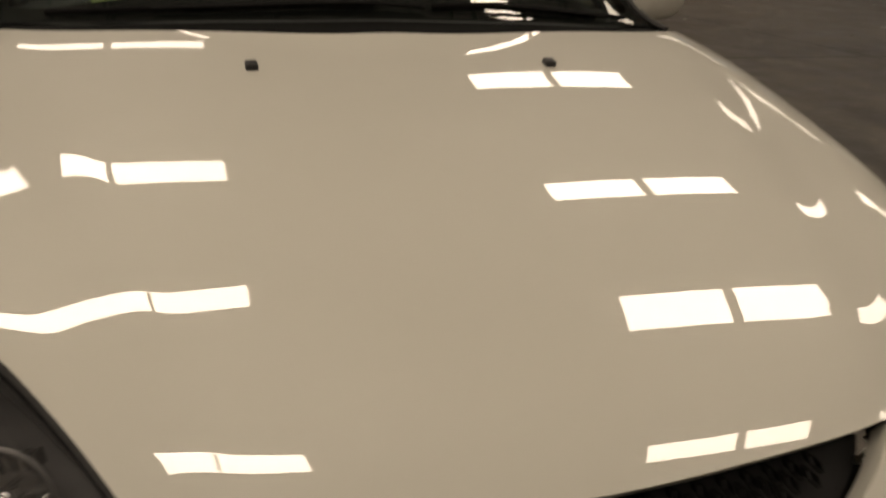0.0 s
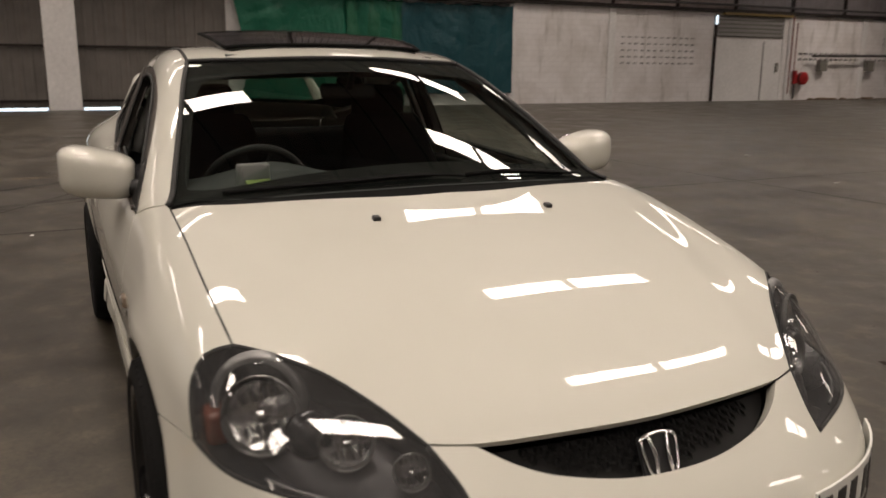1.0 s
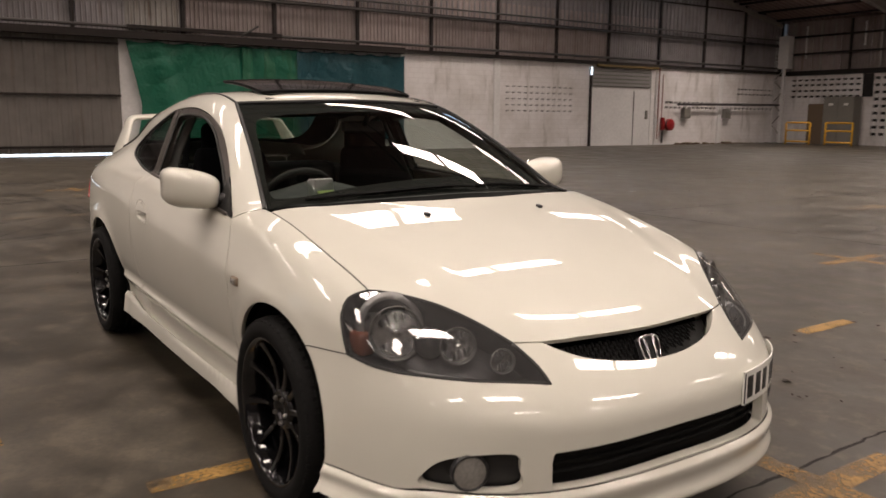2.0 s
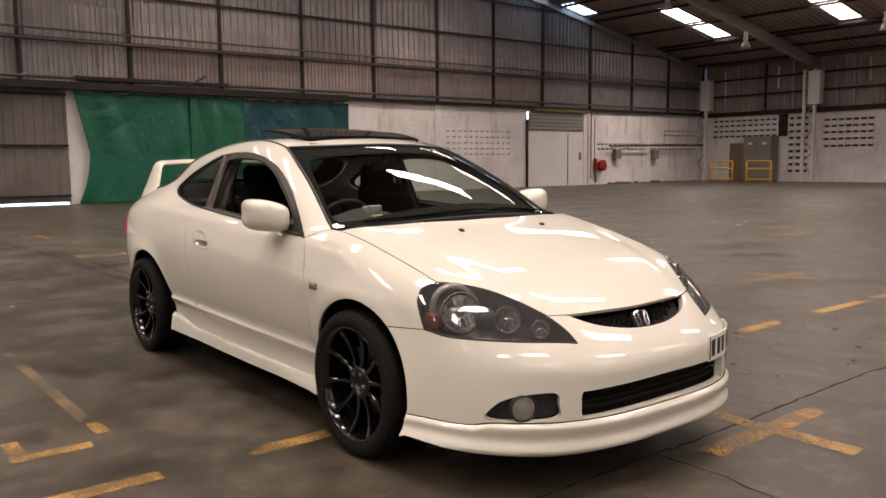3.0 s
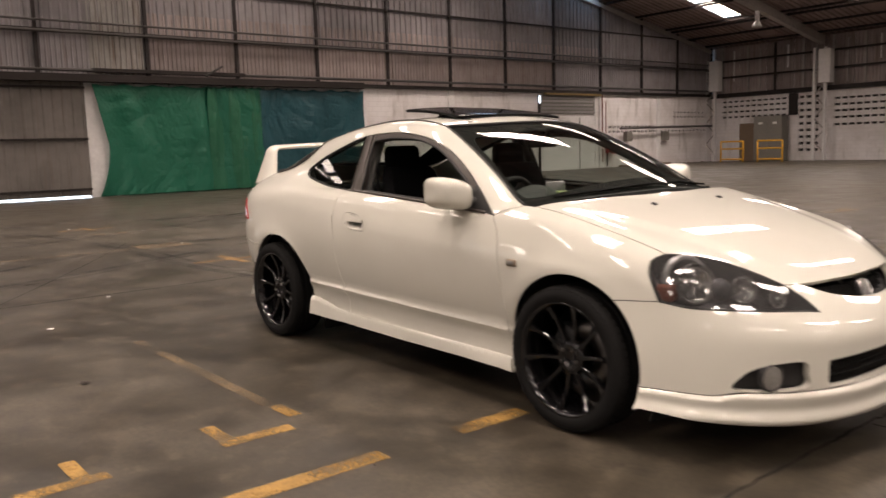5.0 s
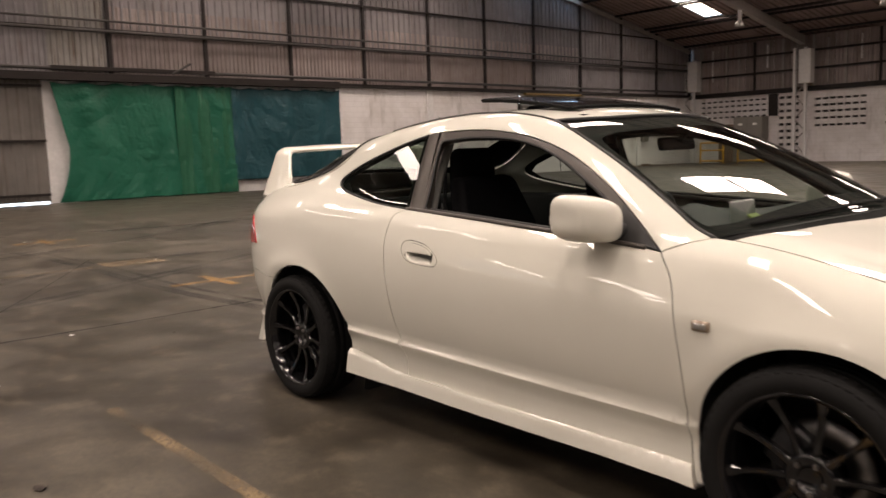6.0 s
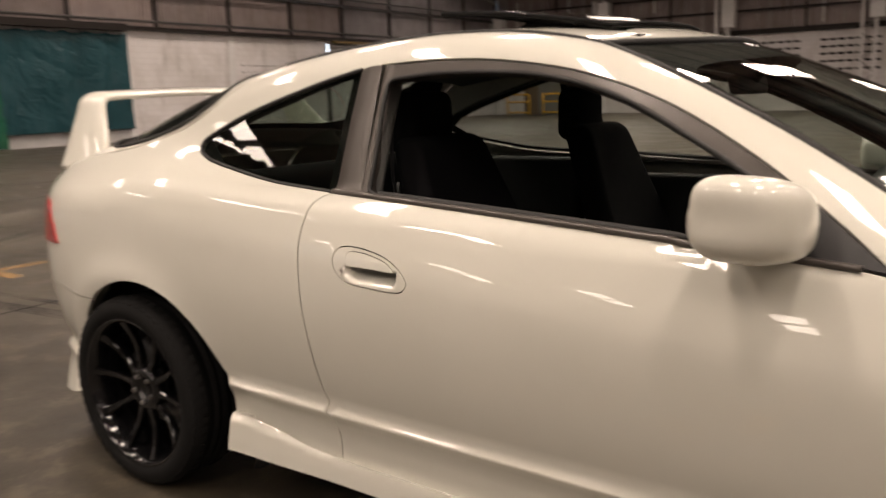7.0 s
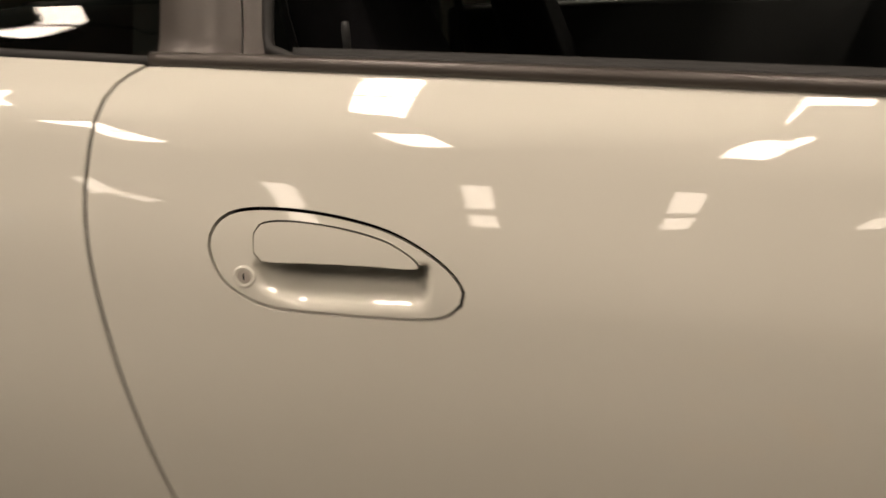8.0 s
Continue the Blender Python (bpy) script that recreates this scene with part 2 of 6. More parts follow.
def first_hit(start, way, far, steps=90):
    """Where rays from outside first meet the surface."""
    t = np.linspace(0, far, steps)
    v = body(start[:, None] + way[:, None] * t[None, :, None])
    inside = v < 0
    i = np.where(inside.any(1), inside.argmax(1), steps - 1)
    lo, hi = t[np.maximum(i - 1, 0)], t[i]
    for _ in range(22):
        m = (lo + hi) / 2
        hit = body(start + way * m[:, None]) < 0
        lo, hi = np.where(hit, lo, m), np.where(hit, m, hi)
    return start + way * hi[:, None]

# ---- tools for meshes ----
from mathutils.geometry import delaunay_2d_cdt


def mesh_of(name, verts, faces, mat, smooth=True, normals=None):
    me = bpy.data.meshes.new(name)
    me.from_pydata([tuple(map(float, v)) for v in verts], [], [tuple(map(int, f)) for f in faces])
    me.materials.append(mat)
    if smooth:
        me.shade_smooth()
    if normals is not None:
        me.normals_split_custom_set_from_vertices([tuple(map(float, n)) for n in normals])
    return me


def put(name, me, parent=None, label=""):
    ob = new(name, me)
    ob.parent = parent
    return tagged(ob, label)


def part(name, bm, mat, parent=None, label="", smooth=False):
    """One bmesh as one object under a thing or a part."""
    me = bpy.data.meshes.new(name)
    bm.to_mesh(me)
    bm.free()
    me.materials.append(mat)
    if smooth:
        me.shade_smooth()
    return put(name, me, parent, label)


def thing(name, label, category, group="", kind="", at=(0, 0, 0)):
    ob = new(name)
    ob.location = at
    ob.empty_display_size = 0.1
    return tagged(ob, label, category, group, kind)


def box_bm(lo, hi, bevel=0.0, segments=2, bm=None):
    """A box between two corners, its edges rounded."""
    own = bmesh.new()
    bmesh.ops.create_cube(own, size=1)
    for v in own.verts:
        v.co = Vector(lo[i] + (hi[i] - lo[i]) * (v.co[i] + 0.5) for i in range(3))
    if bevel:
        bmesh.ops.bevel(own, geom=own.edges[:], offset=bevel, segments=segments, profile=0.5, affect="EDGES")
    if bm is None:
        return own
    me = bpy.data.meshes.new("piece")
    own.to_mesh(me)
    own.free()
    bm.from_mesh(me)
    bpy.data.meshes.remove(me)
    return bm


def moved(bm, m, verts=None):
    bmesh.ops.transform(bm, matrix=m, verts=verts or bm.verts[:])
    return bm


def join_bm(bm, other):
    me = bpy.data.meshes.new("piece")
    other.to_mesh(me)
    other.free()
    bm.from_mesh(me)
    bpy.data.meshes.remove(me)
    return bm


def lathe(profile, turns=48, m=None, close=False):
    """Turn (radius, along) pairs round the y axis."""
    bm = bmesh.new()
    rings = []
    for r, y in profile:
        rings.append([bm.verts.new((r * math.cos(a), y, r * math.sin(a))) for a in (2 * math.pi * i / turns for i in range(turns))])
    pairs = list(zip(rings, rings[1:])) + ([(rings[-1], rings[0])] if close else [])
    for one, two in pairs:
        for i in range(turns):
            bm.faces.new((one[i], one[(i + 1) % turns], two[(i + 1) % turns], two[i]))
    if m is not None:
        moved(bm, m)
    bmesh.ops.recalc_face_normals(bm, faces=bm.faces[:])
    return bm


def tube(points, radius, sides=8, closed=False, flat=1.0):
    """A rod along points; flat squeezes it across."""
    bm = bmesh.new()
    pts = [Vector(p) for p in points]
    n = len(pts)
    rings = []
    up = Vector((0.13, 0.21, 1)).normalized()
    for i, p in enumerate(pts):
        a, b = (pts[(i - 1) % n], pts[(i + 1) % n]) if closed else (pts[max(i - 1, 0)], pts[min(i + 1, n - 1)])
        t = (b - a).normalized()
        s = t.cross(up).normalized()
        w = s.cross(t)
        r = radius(i / max(n - 1, 1)) if callable(radius) else radius
        rings.append([bm.verts.new(p + s * (math.cos(q) * r) + w * (math.sin(q) * r * flat)) for q in (2 * math.pi * k / sides for k in range(sides))])
    for i in range(n if closed else n - 1):
        one, two = rings[i], rings[(i + 1) % n]
        for k in range(sides):
            bm.faces.new((one[k], one[(k + 1) % sides], two[(k + 1) % sides], two[k]))
    if not closed:
        bm.faces.new(rings[0][::-1])
        bm.faces.new(rings[-1])
    bmesh.ops.recalc_face_normals(bm, faces=bm.faces[:])
    return bm


def catmull(pts, step=0.015, closed=False):
    """Points at even steps along a smooth curve through pts."""
    p = np.array(pts, float)
    n = len(p)
    if n == 2 and not closed:
        k = max(int(np.linalg.norm(p[1] - p[0]) / step), 1)
        return p[0] + (p[1] - p[0]) * np.linspace(0, 1, k + 1)[:, None]
    out = []
    for i in range(n if closed else n - 1):
        b, c = p[i], p[(i + 1) % n]
        a = p[(i - 1) % n] if closed or i else 2 * b - c
        d = p[(i + 2) % n] if closed or i < n - 2 else 2 * c - b
        k = max(int(np.linalg.norm(c - b) / step), 1)
        t = np.linspace(0, 1, k, endpoint=False)[:, None]
        out.append(0.5 * (2 * b + (c - a) * t + (2 * a - 5 * b + 4 * c - d) * t**2 + (3 * b - a - 3 * c + d) * t**3))
    if not closed:
        out.append(p[-1:])
    return np.concatenate(out)


# ---- panels cut from the car's surface ----
def snap(p):
    p = np.array(p, float)
    for _ in range(14):
        g = np.stack([body(p + d) - body(p - d) for d in np.eye(3) * 1e-4], -1) / 2e-4
        p = p - 0.9 * body(p)[..., None] * g / (g * g).sum(-1, keepdims=True)
    return p


def edge(*pts, step=0.015, closed=False):
    return snap(catmull(pts, step, closed))


def mirror(p):
    return np.asarray(p) * (1, -1, 1)


class Top:
    def flat(self, p):
        return p[:, :2]

    def lift(self, q):
        n = len(q)
        return first_hit(np.c_[q, np.full(n, 1.7)], np.tile((0, 0, -1.0), (n, 1)), 1.5, 130)


class Side:
    def flat(self, p):
        return p[:, ::2]

    def lift(self, q):
        n = len(q)
        return first_hit(np.c_[q[:, 0], np.full(n, -1.1), q[:, 1]], np.tile((0, 1.0, 0), (n, 1)), 1.0, 110)


class Round:
    """By angle about a long axis in the car's middle; good for what turns from side to top."""

    def __init__(self, z=0.42):
        self.z = z

    def flat(self, p):
        return np.c_[p[:, 0], 0.85 * np.arctan2(-p[:, 1], p[:, 2] - self.z)]

    def lift(self, q):
        a = q[:, 1] / 0.85
        out = np.c_[np.zeros(len(q)), -np.sin(a), np.cos(a)]
        return first_hit(np.c_[q[:, 0], np.zeros(len(q)), np.full(len(q), self.z)] + 1.35 * out, -out, 1.34, 130)


class Nose:
    """By angle about an upright axis; for the bumpers and lamps."""

    def __init__(self, x, ahead=1):
        self.x, self.ahead = x, ahead

    def flat(self, p):
        return np.c_[0.8 * np.arctan2(-p[:, 1], self.ahead * (p[:, 0] - self.x)), p[:, 2]]

    def lift(self, q):
        a = q[:, 0] / 0.8
        out = np.c_[self.ahead * np.cos(a), -np.sin(a), np.zeros(len(q))]
        return first_hit(np.c_[np.full(len(q), self.x), np.zeros(len(q)), q[:, 1]] + 1.5 * out, -out, 1.49, 130)


def inside(q, loop):
    x, y = q[:, 0][:, None], q[:, 1][:, None]
    x0, y0 = loop[:, 0], loop[:, 1]
    x1, y1 = np.roll(x0, -1), np.roll(y0, -1)
    cross = ((y0 > y) != (y1 > y)) & (x < (x1 - x0) * (y - y0) / (y1 - y0 + 1e-15) + x0)
    return cross.sum(1) % 2 == 1


def shrunk(loop, gap):
    """A loop moved inwards by gap, with points that lie too close left out."""
    keep = np.linalg.norm(loop - np.roll(loop, 1, 0), axis=1) > 0.002
    loop = loop[keep]
    x, y = loop.T
    if np.sum(x * np.roll(y, -1) - np.roll(x, -1) * y) < 0:
        loop = loop[::-1]
    a, b = loop - np.roll(loop, 1, 0), np.roll(loop, -1, 0) - loop
    a, b = (v / np.linalg.norm(v, axis=1, keepdims=True) for v in (a, b))
    na, nb = np.c_[-a[:, 1], a[:, 0]], np.c_[-b[:, 1], b[:, 0]]
    m = na + nb
    return loop + gap * m / np.maximum((m * na).sum(1, keepdims=True), 0.5)


def cut(loop, proj, holes=(), gap=0.002, step=0.03, depth=0.016, lift=0.0, bulge=None, fine=None):
    """Vertices, faces and normals of the piece of the surface within a loop. lift: how far it stands proud."""
    loops = [shrunk(proj.flat(np.concatenate(loop)), gap)] + [shrunk(proj.flat(np.concatenate(h)), -gap) for h in holes]
    lo, hi = loops[0].min(0), loops[0].max(0)
    gx, gy = np.meshgrid(np.arange(lo[0], hi[0], step), np.arange(lo[1], hi[1], step))
    grid = np.c_[gx.ravel(), gy.ravel()]
    grid[:, 0] += (np.round((grid[:, 1] - lo[1]) / step) % 2) * step / 2
    good = inside(grid, loops[0])
    rim = np.concatenate(loops)
    for h in loops[1:]:
        good &= ~inside(grid, h)
    grid = grid[good]
    far = np.array([((rim - g) ** 2).sum(1).min() for g in grid]).reshape(-1) if len(grid) else np.zeros(0)
    grid = grid[far > (0.45 * step) ** 2]
    if fine is not None:
        q = proj.flat(fine)
        good = inside(q, loops[0])
        for h in loops[1:]:
            good &= ~inside(q, h)
        q = q[good]
        q = q[np.array([((rim - g) ** 2).sum(1).min() for g in q]) > 0.006**2]
        if len(grid):
            grid = grid[np.array([((q - g) ** 2).sum(1).min() for g in grid]) > (0.8 * step) ** 2]
        grid = np.concatenate([grid, q])
    pts, edges, at = [], [], 0
    for l in loops:
        pts.append(l)
        edges += [(at + i, at + (i + 1) % len(l)) for i in range(len(l))]
        at += len(l)
    pts = np.concatenate(pts + [grid])
    v, _, f, *_ = delaunay_2d_cdt([Vector(p) for p in pts], edges, [], 0, 1e-6)
    v = np.array([tuple(p) for p in v])
    f = np.array([t for t in f if len(t) == 3])
    mid = v[f].mean(1)
    good = inside(mid, loops[0])
    for h in loops[1:]:
        good &= ~inside(mid, h)
    f = f[good]
    used = np.unique(f)
    index = np.full(len(v), -1)
    index[used] = np.arange(len(used))
    v, f = v[used], index[f]
    p = proj.lift(v)
    n = normals_of(p)
    up = (np.cross(p[f[:, 1]] - p[f[:, 0]], p[f[:, 2]] - p[f[:, 0]]) * n[f[:, 0]]).sum(1)
    f[up < 0] = f[up < 0][:, ::-1]
    p = p + n * (lift if bulge is None else lift + bulge(p))[..., None] if bulge is not None else p + n * lift
    if bulge is not None:
        flat_n = np.cross(p[f[:, 1]] - p[f[:, 0]], p[f[:, 2]] - p[f[:, 0]])
        n = np.zeros_like(p)
        for k in range(3):
            np.add.at(n, f[:, k], flat_n)
        n /= np.linalg.norm(n, axis=1, keepdims=True) + 1e-12
    faces = [tuple(t) for t in f]
    if depth:
        seen = {}
        for t in faces:
            for i in range(3):
                e = (t[i], t[(i + 1) % 3])
                if e[::-1] in seen:
                    del seen[e[::-1]]
                else:
                    seen[e] = 1
        rim = sorted({i for e in seen for i in e})
        out = {r: np.zeros(3) for r in rim}
        for a, b in seen:
            o = np.cross(p[b] - p[a], n[a])
            out[a], out[b] = out[a] + o, out[b] + o
        out = np.array([out[r] / (np.linalg.norm(out[r]) + 1e-12) for r in rim])
        high = {r: len(p) + k for k, r in enumerate(rim)}
        low = {r: len(p) + len(rim) + k for k, r in enumerate(rim)}
        p, n = np.concatenate([p, p[rim], p[rim] - depth * n[rim]]), np.concatenate([n, out, out])
        faces += [(high[b], high[a], low[a], low[b]) for a, b in seen]
    return p, faces, n


def panel(name, loop, proj, mat, parent, label="", both=False, **how):
    """A panel cut from the surface, as a part; both: its mirror image too."""
    p, f, n = cut(loop, proj, **how)
    obs = [put(name, mesh_of(name, p, f, mat, True, n), parent, label)]
    if both:
        obs.append(put(name, mesh_of(name, mirror(p), [t[::-1] for t in f], mat, True, mirror(n)), parent, label))
    return obs


def rim_tube(name, pts, radius, mat, parent, label="", both=False, closed=False, sides=6, off=0.0):
    """A seal or moulding that lies along a curve on the surface."""
    pts = np.asarray(pts)
    if off:
        pts = pts + normals_of(pts) * off
    for side in ((1, -1) if both else (1,)):
        part(name, tube(pts * (1, side, 1), radius, sides, closed), mat, parent, label, True)

# ---- the hall ----
BACK, RIGHT, LEFT, FRONT = -25.3, 39.3, -32.1, 32.3
RIDGE, EAVE, PITCH = 3.6, 6.5, 0.188


def roof_z(y):
    return EAVE + PITCH * ((RIGHT - y) if y > RIDGE else (y - LEFT))


def concrete_floor():
    m = Mat("worn_concrete", (0.2, 0.18, 0.16), 0.6)
    at = m.coords("Object")
    wide, mid, fine = m.noise(0.22, 5, 0.6, at), m.noise(1.3, 6, 0.65, at, 0.1), m.noise(38, 4, 0.6, at)
    col = m.ramp(m.math("ADD", m.math("MULTIPLY", wide, 0.5), m.math("MULTIPLY", mid, 0.5)), (0.36, (0.018, 0.0147, 0.010)), (0.5, (0.042, 0.0345, 0.0235)), (0.63, (0.092, 0.077, 0.055)))
    col = m.mix(m.grey(fine, 0.40, 0.65, 0.0, 0.55), col, (0.026, 0.022, 0.017))
    grit = m.noise(150, 3, 0.7, at)
    col = m.mix(m.grey(grit, 0.60, 0.70, 0.0, 0.5), col, (0.125, 0.103, 0.074))
    streak = m.noise(1.0, 5, 0.6, m.coords("Object", (0.25, 2.2, 1)))
    col = m.mix(m.grey(streak, 0.55, 0.72, 0.0, 0.22), col, (0.022, 0.019, 0.015))
    chips = m.node("TexVoronoi", Scale=2.6)
    m.links.new(at, chips.inputs["Vector"])
    col = m.mix(m.grey(chips.outputs["Distance"], 0.02, 0.06, 0.8, 0.0), col, (0.011, 0.009, 0.007))
    spots = m.node("TexVoronoi", Scale=0.9)
    m.links.new(at, spots.inputs["Vector"])
    col = m.mix(m.grey(spots.outputs["Distance"], 0.06, 0.14, 0.55, 0.0), col, (0.016, 0.014, 0.012))
    patch = m.noise(5.0, 7, 0.72, at, 0.05)
    col = m.mix(m.grey(patch, 0.52, 0.63, 0.0, 0.45), col, (0.120, 0.098, 0.070))
    col = m.mix(m.grey(patch, 0.36, 0.47, 0.5, 0.0), col, (0.015, 0.0125, 0.010))
    m.put("Base Color", col)
    m.put("Roughness", m.grey(mid, 0.3, 0.7, 0.30, 0.58))
    m.bump(m.math("ADD", m.math("MULTIPLY", fine, 0.5), m.math("MULTIPLY", mid, 0.2)), 0.12, 0.006)
    return m.m


def worn_line(name, color, gone=0.0):
    """Old floor paint: flaked away in patches down to the concrete."""
    m = Mat(name, color, 0.6)
    at = m.coords("Object")
    n = m.math("ADD", m.math("MULTIPLY", m.noise(7, 6, 0.7, at), 0.35), m.math("MULTIPLY", m.noise(60, 4, 0.6, at), 0.25))
    n = m.math("ADD", n, m.math("MULTIPLY", m.noise(1.7, 4, 0.6, at), 0.40))
    m.put("Base Color", m.mix(m.grey(m.noise(14, 5, 0.6, at), 0.35, 0.65), color, tuple(c * 0.55 for c in color)))
    m.put("Alpha", m.grey(n, 0.40 + gone, 0.53 + gone, 0.0, 0.92))
    return m.m


def sheet_metal(name, color, rust=0.15):
    m = Mat(name, color, 0.55, 0.25)
    at = m.coords("Object")
    n, st = m.noise(1.1, 5, 0.6, at), m.noise(3.0, 5, 0.6, m.coords("Object", (2.2, 2.2, 0.16)))
    col = m.mix(m.grey(n, 0.3, 0.7), tuple(c * 0.78 for c in color), tuple(min(1, c * 1.15) for c in color))
    col = m.mix(m.grey(st, 0.52, 0.72, 0.0, rust * 3), col, (0.12, 0.075, 0.05))
    v = m.math("ADD", m.math("MULTIPLY", m.random(), 0.50), 0.75)
    m.put("Base Color", m.mix(1.0, col, v, "MULTIPLY"))
    m.bump(n, 0.1, 0.01)
    return m.m


def block_wall():
    m = Mat("white_painted_blocks", (0.7, 0.7, 0.68), 0.75)
    b = m.node("TexBrick", Scale=1.0, Mortar_Size=0.012, Brick_Width=0.40, Row_Height=0.20)
    b.inputs["Color1"].default_value, b.inputs["Color2"].default_value, b.inputs["Mortar"].default_value = (0.83, 0.80, 0.80, 1), (0.80, 0.77, 0.77, 1), (0.74, 0.71, 0.71, 1)
    m.links.new(m.coords("UV"), b.inputs["Vector"])
    at = m.coords("Object")
    wide, streak = m.noise(0.7, 6, 0.65, at, 0.5), m.noise(1.6, 5, 0.6, m.coords("Object", (1.5, 1.5, 0.25)))
    col = m.mix(m.grey(wide, 0.42, 0.75, 0.0, 0.5), b.outputs["Color"], (0.42, 0.37, 0.32))
    col = m.mix(m.grey(streak, 0.56, 0.74, 0.0, 0.6), col, (0.30, 0.265, 0.23))
    m.put("Base Color", col)
    m.bump(b.outputs["Fac"], -0.12, 0.006)
    return m.m


def tarp(name, color):
    m = Mat(name, color, 0.5)
    at = m.coords("Object")
    n, f = m.noise(0.5, 4, 0.5, at, 0.4), m.noise(26, 5, 0.6, at)
    crease = m.math("ABSOLUTE", m.math("SUBTRACT", m.noise(1.9, 3, 0.5, m.coords("Object", (1, 1.0, 0.55)), 1.6), 0.5))
    fine = m.math("ABSOLUTE", m.math("SUBTRACT", m.noise(5.0, 4, 0.55, m.coords("Object", (1, 0.7, 1.0)), 1.2), 0.5))
    col = m.mix(m.grey(n, 0.35, 0.65), tuple(c * 0.94 for c in color), tuple(min(1, c * 1.06) for c in color))
    col = m.mix(m.grey(crease, 0.0, 0.02, 0.12, 0.0), col, tuple(min(1, c * 1.4 + 0.015) for c in color))
    col = m.mix(m.grey(f, 0.6, 0.8, 0.0, 0.25), col, tuple(c * 0.6 for c in color))
    m.put("Base Color", col)
    m.put("Roughness", 0.42)
    m.bump(m.math("ADD", m.math("MULTIPLY", crease, 2.0), m.math("MULTIPLY", fine, 3.0)), 0.55, 0.012)
    return m.m


FLOOR = concrete_floor()
YELLOW = worn_line("worn_yellow_paint", (0.42, 0.245, 0.062), -0.01)
YELLOW_OLD = worn_line("faded_yellow_paint", (0.34, 0.20, 0.065), 0.015)
PALE = worn_line("worn_pale_paint", (0.25, 0.18, 0.10), 0.05)
SHEET = sheet_metal("grey_wall_sheet", (0.268, 0.250, 0.260))
SHEET_DARK = sheet_metal("dark_wall_sheet", (0.31, 0.262, 0.253), 0.2)
ROOF_SHEET = sheet_metal("dark_roof_sheet", (0.30, 0.228, 0.21), 0.1)
DOOR_SHEET = sheet_metal("pale_door_sheet", (0.165, 0.152, 0.138), 0.08)
BEAM = plain("dark_painted_steel", (0.020, 0.0145, 0.013), 0.6, 0.3, grain=6, vary=0.35)
RAFTER = plain("grey_roof_beam", (0.36, 0.335, 0.315), 0.6, 0.2, grain=4, vary=0.25)
BLOCKS = block_wall()
WHITE_WALL = plain("white_render", (0.78, 0.765, 0.76), 0.75, grain=8, vary=0.14, bump=0.1)
CRACK = plain("crack_dirt", (0.010, 0.0085, 0.007), 0.95, grain=20)
# dark colour that stands for the shade inside vent holes and the door gap
HOLE = plain("hollow_shade", (0.05, 0.046, 0.042), 0.9, grain=20)
GREEN = tarp("green_tarpaulin", (0.007, 0.112, 0.066))
TEAL = tarp("teal_tarpaulin", (0.008, 0.062, 0.080))
PIPE = plain("dark_pipe", (0.06, 0.055, 0.052), 0.55, 0.2, grain=20)
RED = plain("red_enamel", (0.34, 0.016, 0.018), 0.35, grain=30)
YELLOW_RAIL = plain("yellow_rail_paint", (0.75, 0.40, 0.03), 0.45, grain=30)
GREY_BOX = plain("grey_cabinet_paint", (0.20, 0.19, 0.17), 0.5, grain=10)
BROWN_LITTER = plain("dry_leaf_dirt", (0.022, 0.014, 0.010), 0.8, grain=60)
BROWN_BOX = plain("brown_board", (0.17, 0.12, 0.08), 0.7, grain=12)


def glow(name, color, strength):
    m = Mat(name, (0.8, 0.8, 0.78), 0.6)
    m.put("Emission Color", (*color, 1))
    m.put("Emission Strength", strength)
    return m.m


SKYLIGHT = glow("translucent_roof_sheet", (1.0, 0.845, 0.735), SKYLIGHT_GLOW)
DAY_GAP = glow("daylight_strip", (0.75, 0.88, 1.0), 3.5)


def structure(name, bm, mat, label, smooth=False):
    ob = part(name, bm, mat, None, label, smooth)
    return tagged(ob, kind="structure")


# floor: one sheet, well beyond the walls
bm = bmesh.new()
bmesh.ops.create_grid(bm, x_segments=2, y_segments=2, size=1)
moved(bm, Matrix.Translation((0, 0, 0)) @ Matrix.Diagonal((400, 400, 1, 1)))
floor = structure("ground", bm, FLOOR, "stained grey concrete floor")


# floor paint, cracks and joints
def mark(quad, mat, name="floor_line", label="worn yellow line painted on the floor", z=0.003):
    bm = bmesh.new()
    p = [Vector((*q, z)) for q in quad]
    a, b = (p[1] - p[0]).length, (p[2] - p[1]).length
    nx, ny = max(2, int(a / 0.12)), max(2, int(b / 0.12))
    vs = [[bm.verts.new(p[0].lerp(p[1], i / nx).lerp(p[3].lerp(p[2], i / nx), j / ny) + Vector((random.uniform(-0.006, 0.006) if j in (0, ny) else 0, random.uniform(-0.006, 0.006) if i in (0, nx) else 0, 0))) for i in range(nx + 1)] for j in range(ny + 1)]
    for j in range(ny):
        for i in range(nx):
            bm.faces.new((vs[j][i], vs[j][i + 1], vs[j + 1][i + 1], vs[j + 1][i]))
    ob = part(name, bm, mat, None, label)
    return tagged(ob, kind="structure", group="floor markings")


def stripe(x0, x1, y0, y1, mat=None, name="floor_line"):
    return mark([(x0, y0), (x1, y0), (x1, y1), (x0, y1)], mat or YELLOW, name)


